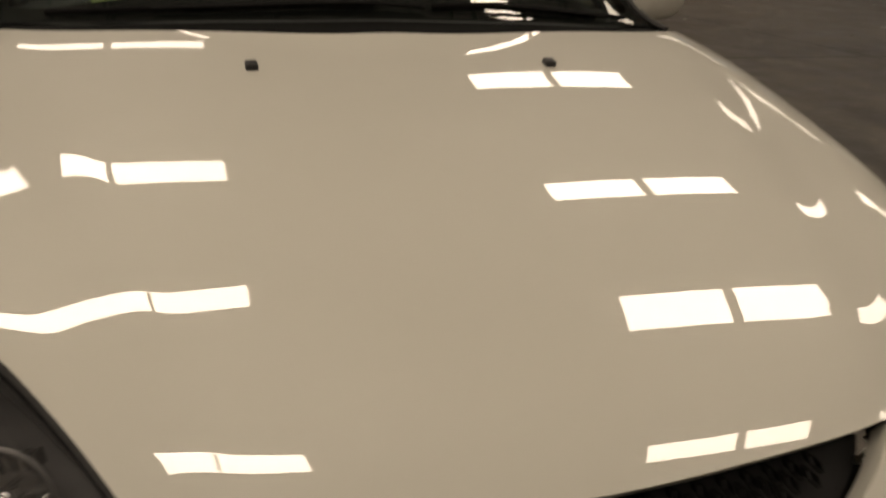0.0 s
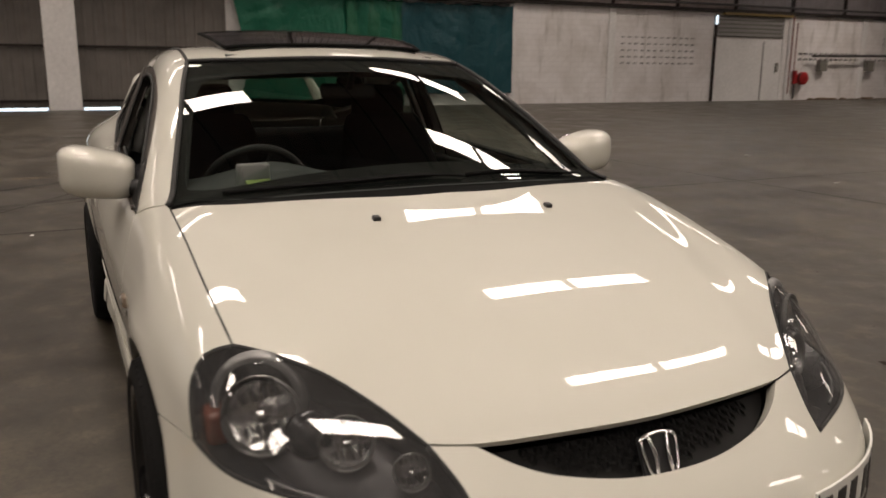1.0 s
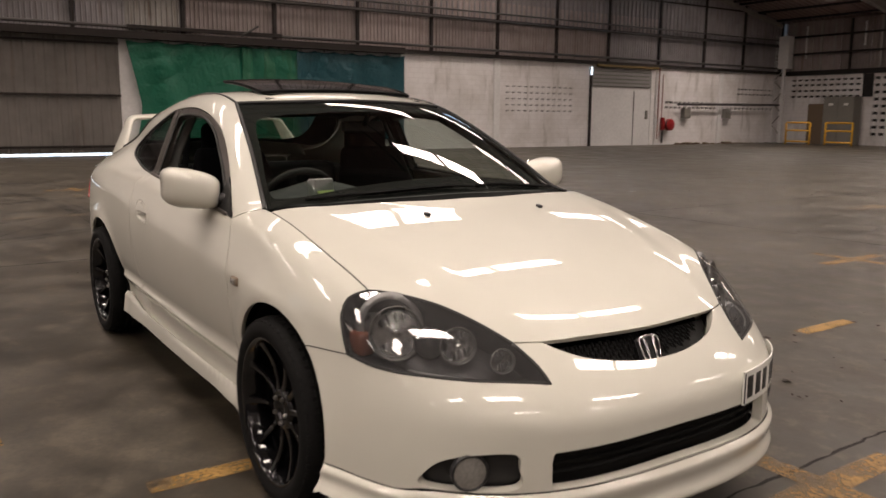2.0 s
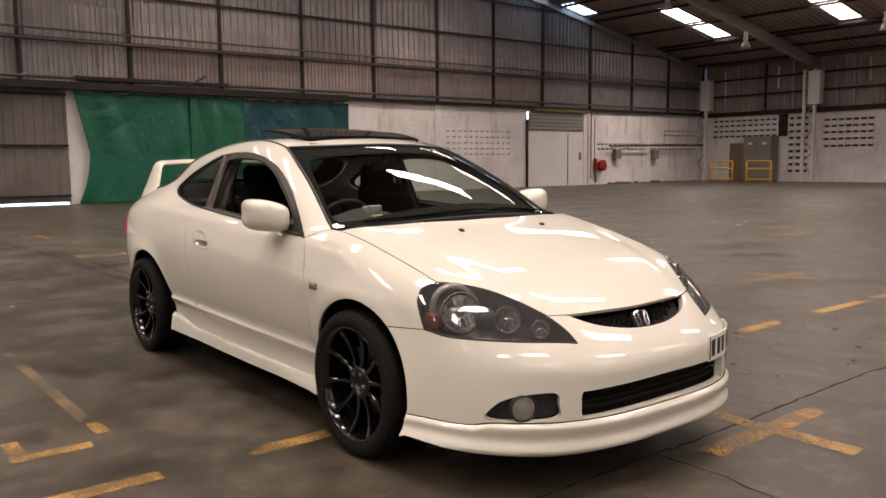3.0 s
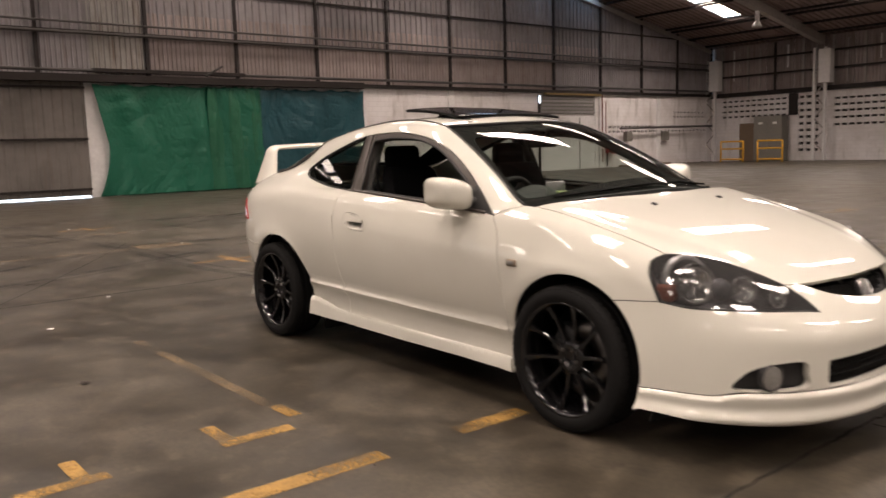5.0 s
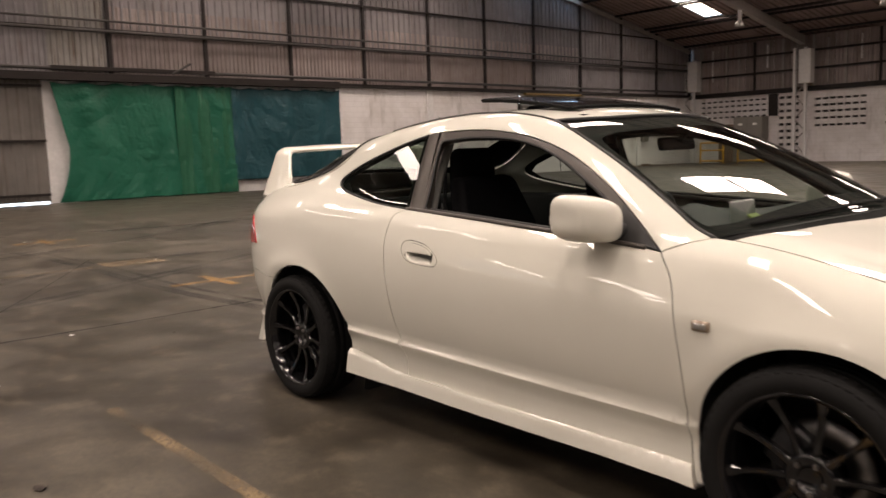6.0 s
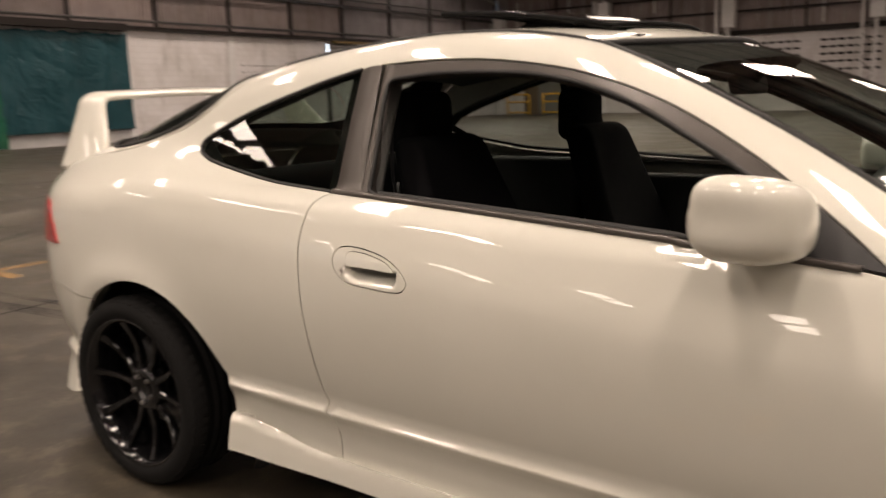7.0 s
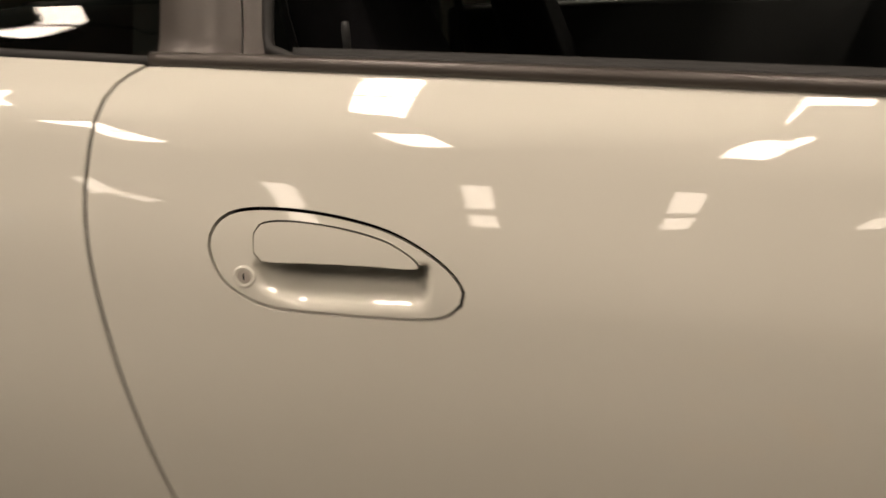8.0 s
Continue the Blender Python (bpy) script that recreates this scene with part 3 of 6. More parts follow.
for y0, y1 in ((-1.17, -0.78), (-2.62, -1.55), (2.62, 3.15), (3.7, 4.6), (4.75, 6.1), (7.0, 8.4), (9.6, 11.0), (-4.6, -3.2)):
    stripe(-0.37, -0.27, y0, y1)
for cx, cy in ((0.94, 0.80), (-1.58, 5.42), (-6.62, 0.68), (-1.6, 10.6), (-12.6, 0.7)):
    stripe(cx - 0.40, cx + 0.40, cy - 0.055, cy + 0.055, YELLOW_OLD)
    stripe(cx - 0.055, cx + 0.055, cy - 0.48, cy - 0.056, YELLOW_OLD)
    stripe(cx - 0.055, cx + 0.055, cy + 0.056, cy + 0.44, YELLOW_OLD)
for y0 in (-1.99, -2.77):
    stripe(-1.13, -0.92, *((y0 + 0.01, y0 + 0.075) if y0 > -2.5 else (-2.565, -2.50)))
    stripe(-0.915, -0.835, y0, y0 + 0.33)
stripe(-1.20, -1.0, -1.61, -1.545)
stripe(-3.1, -1.22, -1.625, -1.56, PALE)
for x0, x1, y0, y1 in ((-9.1, -8.6, 0.3, 1.0), (-11.6, -11.3, 0.3, 1.0), (-4.1, -3.8, 9.5, 10.4), (-8.8, -8.7, -2.5, 0.2), (-6.6, -6.5, 3.0, 4.2), (-9.0, -8.9, 12.0, 14.0), (-14.0, -13.8, 8.0, 9.0)):
    stripe(x0, x1, y0, y1, PALE)


def crack(pts, width=0.012, name="floor_crack"):
    line = catmull([(x, y, 0.0015) for x, y in pts], 0.05)
    bm = bmesh.new()
    row = []
    for i, p in enumerate(line):
        t = line[min(i + 1, len(line) - 1)] - line[max(i - 1, 0)]
        s = np.array((-t[1], t[0], 0)) / (np.linalg.norm(t) + 1e-9)
        j = random.uniform(-0.006, 0.006)
        w = width * random.uniform(0.5, 1.5) / 2
        row.append((bm.verts.new(p + s * (j + w)), bm.verts.new(p + s * (j - w))))
    for a, b in zip(row, row[1:]):
        bm.faces.new((a[0], a[1], b[1], b[0]))
    return tagged(part(name, bm, CRACK, None, "thin dark crack in the concrete"), kind="structure", group="floor cracks")


crack([(0.80, 9.0), (0.78, 5.0), (0.79, 2.62), (0.775, 2.1), (0.785, 1.45), (0.80, 0.95), (0.81, 0.26), (0.80, 0.1), (0.81, -1.6)], 0.013)
crack([(0.82, 0.14), (1.13, 0.14), (1.44, 0.10), (2.6, 0.12), (6, 0.1)], 0.012)
crack([(-5.3, -9), (-5.2, -1.8), (-5.25, 0.5), (-5.3, 6), (-5.2, 20), (-5.3, 39)], 0.03)
crack([(-25, -3.6), (-12, -3.5), (-5.2, -3.55), (0.8, -3.6), (5, -3.6)], 0.025)
crack([(-11.2, -9), (-11.3, 6), (-11.2, 20), (-11.3, 39)], 0.03)
crack([(-25, 6.5), (-12, 6.4), (-2, 6.5), (5, 6.5)], 0.03)
crack([(-25, 16.5), (-12, 16.4), (5, 16.5)], 0.03)
crack([(-9.6, 0.4), (-7.4, -0.8), (-5.2, -2.1)], 0.014)


# tyre marks: dark rubber, scuffed through
def tyre_rubber_mark():
    m = Mat("tyre_mark", (0.010, 0.009, 0.008), 0.7)
    at = m.coords("Object")
    n = m.math("ADD", m.math("MULTIPLY", m.noise(1.2, 4, 0.6, at), 0.55), m.math("MULTIPLY", m.noise(45, 3, 0.6, at), 0.45))
    m.put("Alpha", m.grey(n, 0.42, 0.60, 0.0, 0.6))
    return m.m


TYRE_MARK = tyre_rubber_mark()


def tyre_mark(pts, width=0.13):
    line = catmull([(x, y, 0.0022) for x, y in pts], 0.12)
    bm = bmesh.new()
    row = []
    for i, p in enumerate(line):
        t = line[min(i + 1, len(line) - 1)] - line[max(i - 1, 0)]
        q = np.array((-t[1], t[0], 0)) / (np.linalg.norm(t) + 1e-9) * width / 2
        row.append((bm.verts.new(p + q), bm.verts.new(p - q)))
    for a, b in zip(row, row[1:]):
        bm.faces.new((a[0], a[1], b[1], b[0]))
    tagged(part("tyre_mark", bm, TYRE_MARK, None, "curved dark tyre mark on the concrete"), kind="structure", group="tyre marks")


for pts in ([(-6.4, -2.6), (-6.54, -1.78), (-6.84, -0.97), (-7.47, 0.24), (-8.3, 1.9), (-10, 4)], [(-12.5, -0.3), (-10.86, 0.02), (-8.52, 0.11), (-6.53, 0.09), (-4.2, 0.3)],
            [(-7.2, -2.4), (-8.05, -1.14), (-8.8, -0.2), (-9.1, 0.6), (-8.97, 1.9), (-8.2, 4)], [(-10.0, -2.6), (-10.55, -1.04), (-11.0, 0.2), (-12.1, 2.2), (-14, 4.5)],
            [(-16, -3), (-14, 1), (-13.5, 5), (-15, 9)]):
    tyre_mark(pts)
    tyre_mark([(x + 0.12, y + 0.20) for x, y in pts[1:]], 0.07)
# flakes of dirt and leaves on the floor
litter, rnd = bmesh.new(), random.Random(21)
for k in range(110):
    near = k < 34
    x, y = (rnd.gauss(0.25, 0.45), rnd.gauss(2.6, 0.9)) if near else (rnd.uniform(-14, 2), rnd.uniform(-3, 14))
    if -3.6 < x < 1.1 and -1.0 < y < 1.0:
        continue
    r, n = 0.006 + 0.036 * rnd.random() ** 2.5, rnd.randint(5, 8)
    ring = [litter.verts.new((x + r * rnd.uniform(0.5, 1.2) * math.cos(6.283 * i / n), y + 0.7 * r * rnd.uniform(0.5, 1.2) * math.sin(6.283 * i / n), 0.004 + rnd.uniform(0, 0.006))) for i in range(n)]
    tip = litter.verts.new((x, y, 0.012))
    for i in range(n):
        litter.faces.new((ring[i], ring[(i + 1) % n], tip))
tagged(part("litter", litter, BROWN_LITTER, None, "dark flakes of dirt and dry leaves on the concrete"), "", "litter", "", "stuff")
chips, rnd = bmesh.new(), random.Random(5)
for x, y in ((-3.98, -1.92), (-7.86, 12.65), (-5.6, 11.2)) + tuple((rnd.uniform(-13, -4.2), rnd.uniform(-3, 13)) for _ in range(10)):
    if not (-3.6 < x < 1.1 and -2.6 < y < 1.0):
        join_bm(chips, moved(box_bm((-0.045, -0.02, 0), (0.045, 0.02, 0.004), 0.0015, 1), pose(x, y, 0.001, 0, 0, rnd.uniform(0, 180)) @ Matrix.Diagonal((rnd.uniform(0.3, 1.2), rnd.uniform(0.4, 1), 1, 1))))
tagged(part("paint_chips", chips, WHITE_WALL, None, "small white chips scattered on the floor"), "", "litter", "", "stuff")


# ---- wall pieces ----
def corrugated(u0, u1, z0, z1, place, pitch=0.26, depth=0.030, top=None):
    """A ribbed sheet from u0 to u1 along a wall; place(u, off, z) lays it out. top(u): a sloping upper edge."""
    bm = bmesh.new()
    n = max(int((u1 - u0) / pitch), 1)
    prof = []
    for k in range(n):
        a = u0 + (u1 - u0) * k / n
        w = (u1 - u0) / n
        prof += [(a, 0), (a + w * 0.62, 0), (a + w * 0.72, depth), (a + w * 0.90, depth)]
    prof.append((u1, 0))
    row = [(bm.verts.new(place(u, o, z0)), bm.verts.new(place(u, o, min(z1, top(u)) if top else z1))) for u, o in prof]
    for a, b in zip(row, row[1:]):
        bm.faces.new((a[0], b[0], b[1], a[1]))
    return bm


def pierced(u0, u1, z0, z1, holes, place, deep=0.12):
    """A flat wall face with rectangular hollows (u0, u1, z0, z1) sunk into it. Its UV is in metres."""
    us = sorted({u0, u1, *(h[0] for h in holes), *(h[1] for h in holes)})
    zs = sorted({z0, z1, *(h[2] for h in holes), *(h[3] for h in holes)})
    bm = bmesh.new()
    uv = bm.loops.layers.uv.new("UVMap")
    verts = {}

    def v(u, o, z):
        key = (round(u, 4), round(o, 4), round(z, 4))
        if key not in verts:
            verts[key] = bm.verts.new(place(u, o, z))
        return verts[key]

    def face(*c):
        f = bm.faces.new([v(*q) for q in c])
        for loop, q in zip(f.loops, c):
            loop[uv].uv = (q[0], q[2])

    boxes = np.array(holes).reshape(-1, 4)
    for a, b in zip(us, us[1:]):
        for c, d in zip(zs, zs[1:]):
            m, n = (a + b) / 2, (c + d) / 2
            if len(boxes) and ((boxes[:, 0] < m) & (boxes[:, 1] > m) & (boxes[:, 2] < n) & (boxes[:, 3] > n)).any():
                continue
            face((a, 0, c), (b, 0, c), (b, 0, d), (a, 0, d))
    for a, b, c, d in holes:
        for p, q in (((a, c), (b, c)), ((b, c), (b, d)), ((b, d), (a, d)), ((a, d), (a, c))):
            face((p[0], 0, p[1]), (q[0], 0, q[1]), (q[0], -deep, q[1]), (p[0], -deep, p[1]))
    return bm


def on_back(u, o, z):
    return (BACK + o, u, z)


def on_right(u, o, z):
    return (u, RIGHT - o, z)


def vents(u0, u1, rows, size=(0.30, 0.10), gap=0.40):
    n = int((u1 - u0 + 0.1) / gap)
    return [(u0 + i * gap, u0 + i * gap + size[0], z, z + size[1]) for z in rows for i in range(n)]


# back wall: block wall below, sheeting above
wall_back = structure("wall_back", pierced(14.8, 39.3, 0, 3.72, vents(20.0, 23.9, (1.55, 1.80, 2.06, 2.32, 2.58), (0.17, 0.045), 0.33)
                                           + vents(30.0, 39.0, (1.78, 2.02), (0.24, 0.10), 0.34) + vents(35.6, 39.0, (2.55, 2.80), (0.24, 0.08), 0.34), on_back), BLOCKS, "white painted block wall with rows of vent holes")
# dark sheet behind the vents, in place of the shade in their depth
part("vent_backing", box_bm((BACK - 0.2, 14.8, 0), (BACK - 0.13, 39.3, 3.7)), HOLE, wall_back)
part("wall_core", box_bm((BACK - 0.45, LEFT, 0), (BACK - 0.25, RIGHT + 0.4, 3.7)), WHITE_WALL, wall_back)
for y in (14.9, 19.5, 29.4, 34.2):
    part("pilaster", box_bm((BACK - 0.02, y - 0.16, 0), (BACK + 0.05, y + 0.16, 3.72), 0.01), WHITE_WALL, wall_back)
part("wall_cap", box_bm((BACK - 0.25, 4.4, 3.72), (BACK + 0.16, RIGHT, 3.86), 0.01), BEAM, wall_back)
COLS = [-23.2, -19.9, -16.6, -13.3, -10.0, -6.7, -3.4, -0.2, 3.04, 6.42, 9.60, 12.88, 16.16, 19.45, 22.71, 25.90, 29.31, 32.64, 35.8, 39.1]
TIERS = [3.80, 5.25, 6.83, 8.43, 10.0, 11.6, 13.2]
for a, b in zip(COLS, COLS[1:]):
    for k, (c, d) in enumerate(zip(TIERS, TIERS[1:])):
        if min(roof_z(a), roof_z(b)) > c - 0.3:
            dark = k == 0 and 4 < a < 25
            top = max(roof_z(a), roof_z(b)) > c
            if top:
                bm = corrugated(a + 0.01, b - 0.01, c, d, on_back, 0.26 if k != 0 else 0.15, 0.055 if k != 0 else 0.035, lambda u: max(roof_z(u), c + 0.001))
                part("wall_sheet", bm, SHEET_DARK if dark else SHEET, wall_back)
    if 6.3 < a < 26:
        part("wall_sheet", corrugated(a + 0.06, b - 0.06, 5.3, 5.98, lambda u, o, z: (BACK + o + 0.012, u, z), 0.15, 0.02), SHEET_DARK, wall_back)
part("wall_sheet", corrugated(4.6, 6.3, 3.9, 6.35, lambda u, o, z: (BACK + 0.05 + o, u, z), 0.17, 0.05), sheet_metal("patched_sheet", (0.30, 0.285, 0.27), 0.35), wall_back, "newer patched sheets")
for y in COLS:
    if roof_z(y) > 4:
        st = structure("wall_post", box_bm((BACK + 0.02, y - 0.055, 3.8), (BACK + 0.14, y + 0.055, roof_z(y) - 0.05), 0.008), BEAM, "dark steel wall post")
        tagged(st, group="wall posts")
for z in (5.25, 6.83, 8.43, 10.0, 11.6):
    ys = [RIGHT - max(0, (z - EAVE) / PITCH), LEFT + max(0, (z - EAVE) / PITCH)]
    structure("wall_rail", box_bm((BACK + 0.04, ys[1], z - 0.035), (BACK + 0.10, ys[0], z + 0.035)), BEAM, "dark steel wall rail")
for z, r in ((5.50, 0.035), (5.18, 0.05), (4.02, 0.05)):
    structure("wall_pipe", tube([(BACK + 0.24, LEFT, z), (BACK + 0.24, RIGHT - 0.2, z)], r, 8), PIPE, "long dark pipe along the wall", True)
structure("wall_ledge", box_bm((BACK + 0.0, -6.0, 3.66), (BACK + 0.36, 14.8, 3.90), 0.01), BEAM, "dark steel ledge")
structure("wall_ledge", box_bm((BACK + 0.10, 4.6, 3.98), (BACK + 0.30, 9.8, 4.10), 0.01), BEAM, "dark steel ledge")
structure("door_track", box_bm((BACK + 0.06, 25.2, 3.62), (BACK + 0.22, 29.2, 3.72)), plain("dull_yellow_track", (0.22, 0.15, 0.05), 0.6), "dull yellow track over the door")
structure("wall_pipe", tube([(BACK + 0.3, 8.3, 3.95), (BACK + 0.4, 8.9, 4.30)], 0.04, 6), PIPE, "bent loose steel bar")

# sheet doors left of the tarpaulins, with daylight below
for y0, y1 in ((-5.6, -0.95), (-0.05, 4.35)):
    dr = structure("sheet_door", corrugated(y0, y1, 0.075, 3.66, lambda u, o, z: (BACK + 0.02 + o, u, z), 0.29, 0.03), DOOR_SHEET, "pale ribbed sheet metal sliding door")
    for z in (0.28, 1.88, 3.5):
        part("door_rail", box_bm((BACK + 0.05, y0, z - 0.035), (BACK + 0.10, y1, z + 0.035)), BEAM, dr)
    structure("daylight_gap", box_bm((BACK - 0.02, y0 + 0.05, 0.0), (BACK + 0.0, y1 - 0.05, 0.10)), DAY_GAP, "strip of daylight under the sliding door")
structure("white_post", box_bm((BACK - 0.1, -0.95, 0), (BACK + 0.30, -0.05, 4.3), 0.02), WHITE_WALL, "thick white wall post")
structure("wall_back_side", box_bm((BACK - 0.25, LEFT, 0), (BACK, -5.6, 3.72)), WHITE_WALL, "white wall")
structure("wall_back_side", box_bm((BACK - 0.3, 4.35, 0), (BACK - 0.02, 14.8, 3.72)), WHITE_WALL, "white wall behind the tarpaulins")


def hanging(y0, y1, z0, z1, mat, name, label, lean=(0, 0), folds=7, seed=1):
    """A tarpaulin with folds, slack between its ties."""
    rnd = random.Random(seed)
    ph = [rnd.uniform(0, 6.28) for _ in range(8)]
    bm = bmesh.new()
    nu, nv = int(34 * (y1 - y0)), 120
    rows = []
    for j in range(nv + 1):
        v = j / nv
        row = []
        for i in range(nu + 1):
            u = i / nu
            y = y0 + (y1 - y0) * u + lean[0] * (1 - v) * (1 - u) * (1 if v > 0.45 else (v / 0.45) * 1.0) + lean[1] * (1 - v) * u
            sag = 0.06 * math.sin(math.pi * ((u * 6) % 1)) * v**3
            x = 0.10 + 0.05 * math.sin(u * folds * 6.28 + ph[0] + 1.2 * v) * (0.4 + 0.6 * (1 - v)) + 0.030 * math.sin(u * 17 + v * 3 + ph[1]) + 0.016 * math.sin(u * 43 - v * 2 + ph[2]) + 0.010 * math.sin(u * 9 - v * 11 + ph[3])
            ly, lz = u * (y1 - y0), v * (z1 - z0)
            lean_y = ly + 0.6 * lz * noise.noise(Vector((ly * 0.3, lz * 0.3, seed + 9)))
            x += 0.055 * abs(noise.noise(Vector((lean_y * 1.3, lz * 0.9, seed)))) + 0.030 * abs(noise.noise(Vector((lean_y * 3.4, lz * 2.6, seed + 3)))) + 0.016 * abs(noise.noise(Vector((ly * 7.5, lz * 7.5, seed + 5))))
            row.append(bm.verts.new((BACK + max(x, 0.01) + 0.05, y, z0 + (z1 - z0) * v - sag)))
        rows.append(row)
    for a, b in zip(rows, rows[1:]):
        for i in range(nu):
            bm.faces.new((a[i], a[i + 1], b[i + 1], b[i]))
    ob = part(name, bm, mat, None, label, True)
    top = [v.co.copy() for v in list(bpy.data.meshes[ob.data.name].vertices)[-(nu + 1):]]
    part("hem", tube([p + Vector((0.01, 0, -0.03)) for p in top[::2]], 0.03, 6, flat=0.5), mat, ob, "", True)
    for p in top[6::max(8, nu // 5)]:
        part("tie", tube([p + Vector((0.02, 0, -0.02)), p + Vector((-0.02, 0.02, 0.12))], 0.012, 6), PIPE, ob)
    mod = ob.modifiers.new("thickness", "SOLIDIFY")
    mod.thickness = 0.006
    return tagged(ob, label, "tarpaulin")


hanging(4.55, 10.42, 0.02, 3.62, GREEN, "tarpaulin", "creased green tarpaulin hung on the wall", (0.75, 0), 5, 3)
hanging(8.35, 10.40, 0.03, 3.62, tarp("second_green_tarpaulin", (0.014, 0.110, 0.058)), "tarpaulin", "paler green tarpaulin lapped over the first one", (0, 0), 2, 14).location.x = 0.018
hanging(10.36, 14.85, 0.42, 3.60, TEAL, "tarpaulin", "dark teal tarpaulin hung on the wall", (0, 0), 4, 8)

# white double door, louvre, hose reel, pipes and boxes on the back wall
dd = structure("door_white", box_bm((BACK - 0.02, 24.95, 0.0), (BACK + 0.05, 28.9, 2.64), 0.006), WHITE_WALL, "white double door in the block wall")
part("door_gap", box_bm((BACK + 0.045, 27.70, 0.02), (BACK + 0.055, 27.76, 2.55)), HOLE, dd)
for y in (24.9, 28.92):
    part("door_frame", box_bm((BACK - 0.02, y - 0.05, 0), (BACK + 0.08, y + 0.05, 3.62)), BEAM if y < 26 else WHITE_WALL, dd)
part("door_handle", box_bm((BACK + 0.05, 28.55, 1.25), (BACK + 0.10, 28.68, 1.65)), GREY_BOX, dd)
lv = structure("louvre", box_bm((BACK - 0.01, 25.0, 2.72), (BACK + 0.03, 28.85, 3.6)), GREY_BOX, "grey louvred panel above the door")
for k in range(5):
    part("louvre_slat", box_bm((BACK + 0.03, 25.0, 2.76 + 0.17 * k), (BACK + 0.09, 28.85, 2.88 + 0.17 * k), 0.01), plain("louvre_grey", (0.32, 0.31, 0.30), 0.6) if k == 0 else bpy.data.materials["louvre_grey"], lv)
structure("daylight_gap", box_bm((BACK + 0.085, 24.84, 3.22), (BACK + 0.10, 24.93, 3.58)), DAY_GAP, "small daylight gap beside the door head")
reel = thing("hose_reel", "red fire hose reel fixed to the white wall", "hose reel", at=(BACK + 0.22, 30.15, 0.98))
part("reel_drum", lathe([(0.05, -0.09), (0.27, -0.09), (0.29, -0.07), (0.27, -0.045), (0.20, -0.04), (0.20, 0.06), (0.29, 0.075), (0.29, 0.095), (0.05, 0.10)], 32, Matrix.Rotation(radians(90), 4, "Z")), RED, reel, "", True)
part("reel_hose", lathe([(0.20, -0.04), (0.245, -0.03), (0.255, 0.02), (0.245, 0.06), (0.20, 0.07)], 32, Matrix.Rotation(radians(90), 4, "Z")), PIPE, reel, "black hose", True)
part("reel_bracket", box_bm((-0.20, -0.45, -0.25), (-0.02, -0.33, 0.35), 0.01), RED, reel)
part("reel_pipe", tube([(-0.1, -0.40, -0.9), (-0.1, -0.40, -0.2)], 0.04, 8), PIPE, reel)
for y, z0, z1, r in ((29.35, 0.3, 3.7, 0.032), (29.62, 1.3, 3.4, 0.022)):
    structure("riser_pipe", tube([(BACK + 0.15, y, z0), (BACK + 0.15, y, z1)], r, 8), plain("red_brown_pipe", (0.24, 0.08, 0.06), 0.5), "thin reddish riser pipe")
structure("wall_pipe", tube([(BACK + 0.3, 30.6, 1.98), (BACK + 0.3, 38.9, 2.06)], 0.055, 8), PIPE, "dark pipe along the white wall")
for y in (31.4, 34.6):
    structure("wall_box", box_bm((BACK, y - 0.2, 1.30), (BACK + 0.25, y + 0.25, 1.80), 0.01), GREY_BOX, "small grey switch box on the wall")
# grime along the wall's foot
heap = bmesh.new()
for k in range(60):
    y = 30.2 + random.random() * 8.2
    s = random.uniform(0.02, 0.11) * (1 if y < 35 else 0.5)
    join_bm(heap, moved(box_bm((-s, -1.6 * s, 0), (s, 1.6 * s, s), 0.3 * s), pose(BACK + 0.10 + random.uniform(0, 0.12), y, 0, 0, 0, random.uniform(0, 90))))
tagged(part("rubble", heap, BROWN_BOX, None, "dark debris along the foot of the wall"), "", "debris", "", "stuff")

# right wall
holes = vents(-24.6, -20.7, (2.75, 2.45, 3.05, 3.32), (0.28, 0.10), 0.36) + vents(-20.0, -18.9, (0.5, 0.85, 1.2, 1.55, 1.9, 2.25, 2.6, 2.95, 3.3), (0.28, 0.14), 0.40)
for k in range(8):
    holes += vents(-18.1 + 3.4 * k, -15.6 + 3.4 * k, (1.80, 2.16, 2.50, 2.82, 3.14), (0.30, 0.11), 0.37)
wall_right = structure("wall_right", pierced(BACK, FRONT, 0, 3.62, holes, on_right), BLOCKS, "white painted block wall with rows of vent holes")
# same dark sheet here: the holes' shade is in its colour
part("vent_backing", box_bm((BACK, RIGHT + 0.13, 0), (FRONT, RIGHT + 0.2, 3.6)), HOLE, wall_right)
part("wall_core", box_bm((BACK - 0.4, RIGHT + 0.25, 0), (FRONT, RIGHT + 0.45, 6.6)), WHITE_WALL, wall_right)
part("wall_cap", box_bm((BACK, RIGHT - 0.16, 3.62), (FRONT, RIGHT + 0.2, 3.86), 0.01), BEAM, wall_right)
RCOLS = [BACK + 0.25 + 6.4 * k for k in range(10)]
for a in np.arange(BACK + 0.2, FRONT - 1.6, 1.6):
    part("wall_sheet", corrugated(a, a + 1.59, 3.86, 6.45, on_right, 0.16, 0.03), SHEET_DARK, wall_right)
    part("wall_stud", box_bm((a + 0.5, RIGHT - 0.12, 3.86), (a + 0.60, RIGHT - 0.03, 6.4)), RAFTER if int(a * 7) % 3 else BEAM, wall_right)
    # narrow pale bars: bright daylight slits between the sheets, put in as light colour
    part("wall_stud", box_bm((a + 1.25, RIGHT - 0.10, 4.0 + 0.5 * (int(a * 5) % 3)), (a + 1.31, RIGHT - 0.03, 6.2)), WHITE_WALL if int(a * 3) % 2 else RAFTER, wall_right)
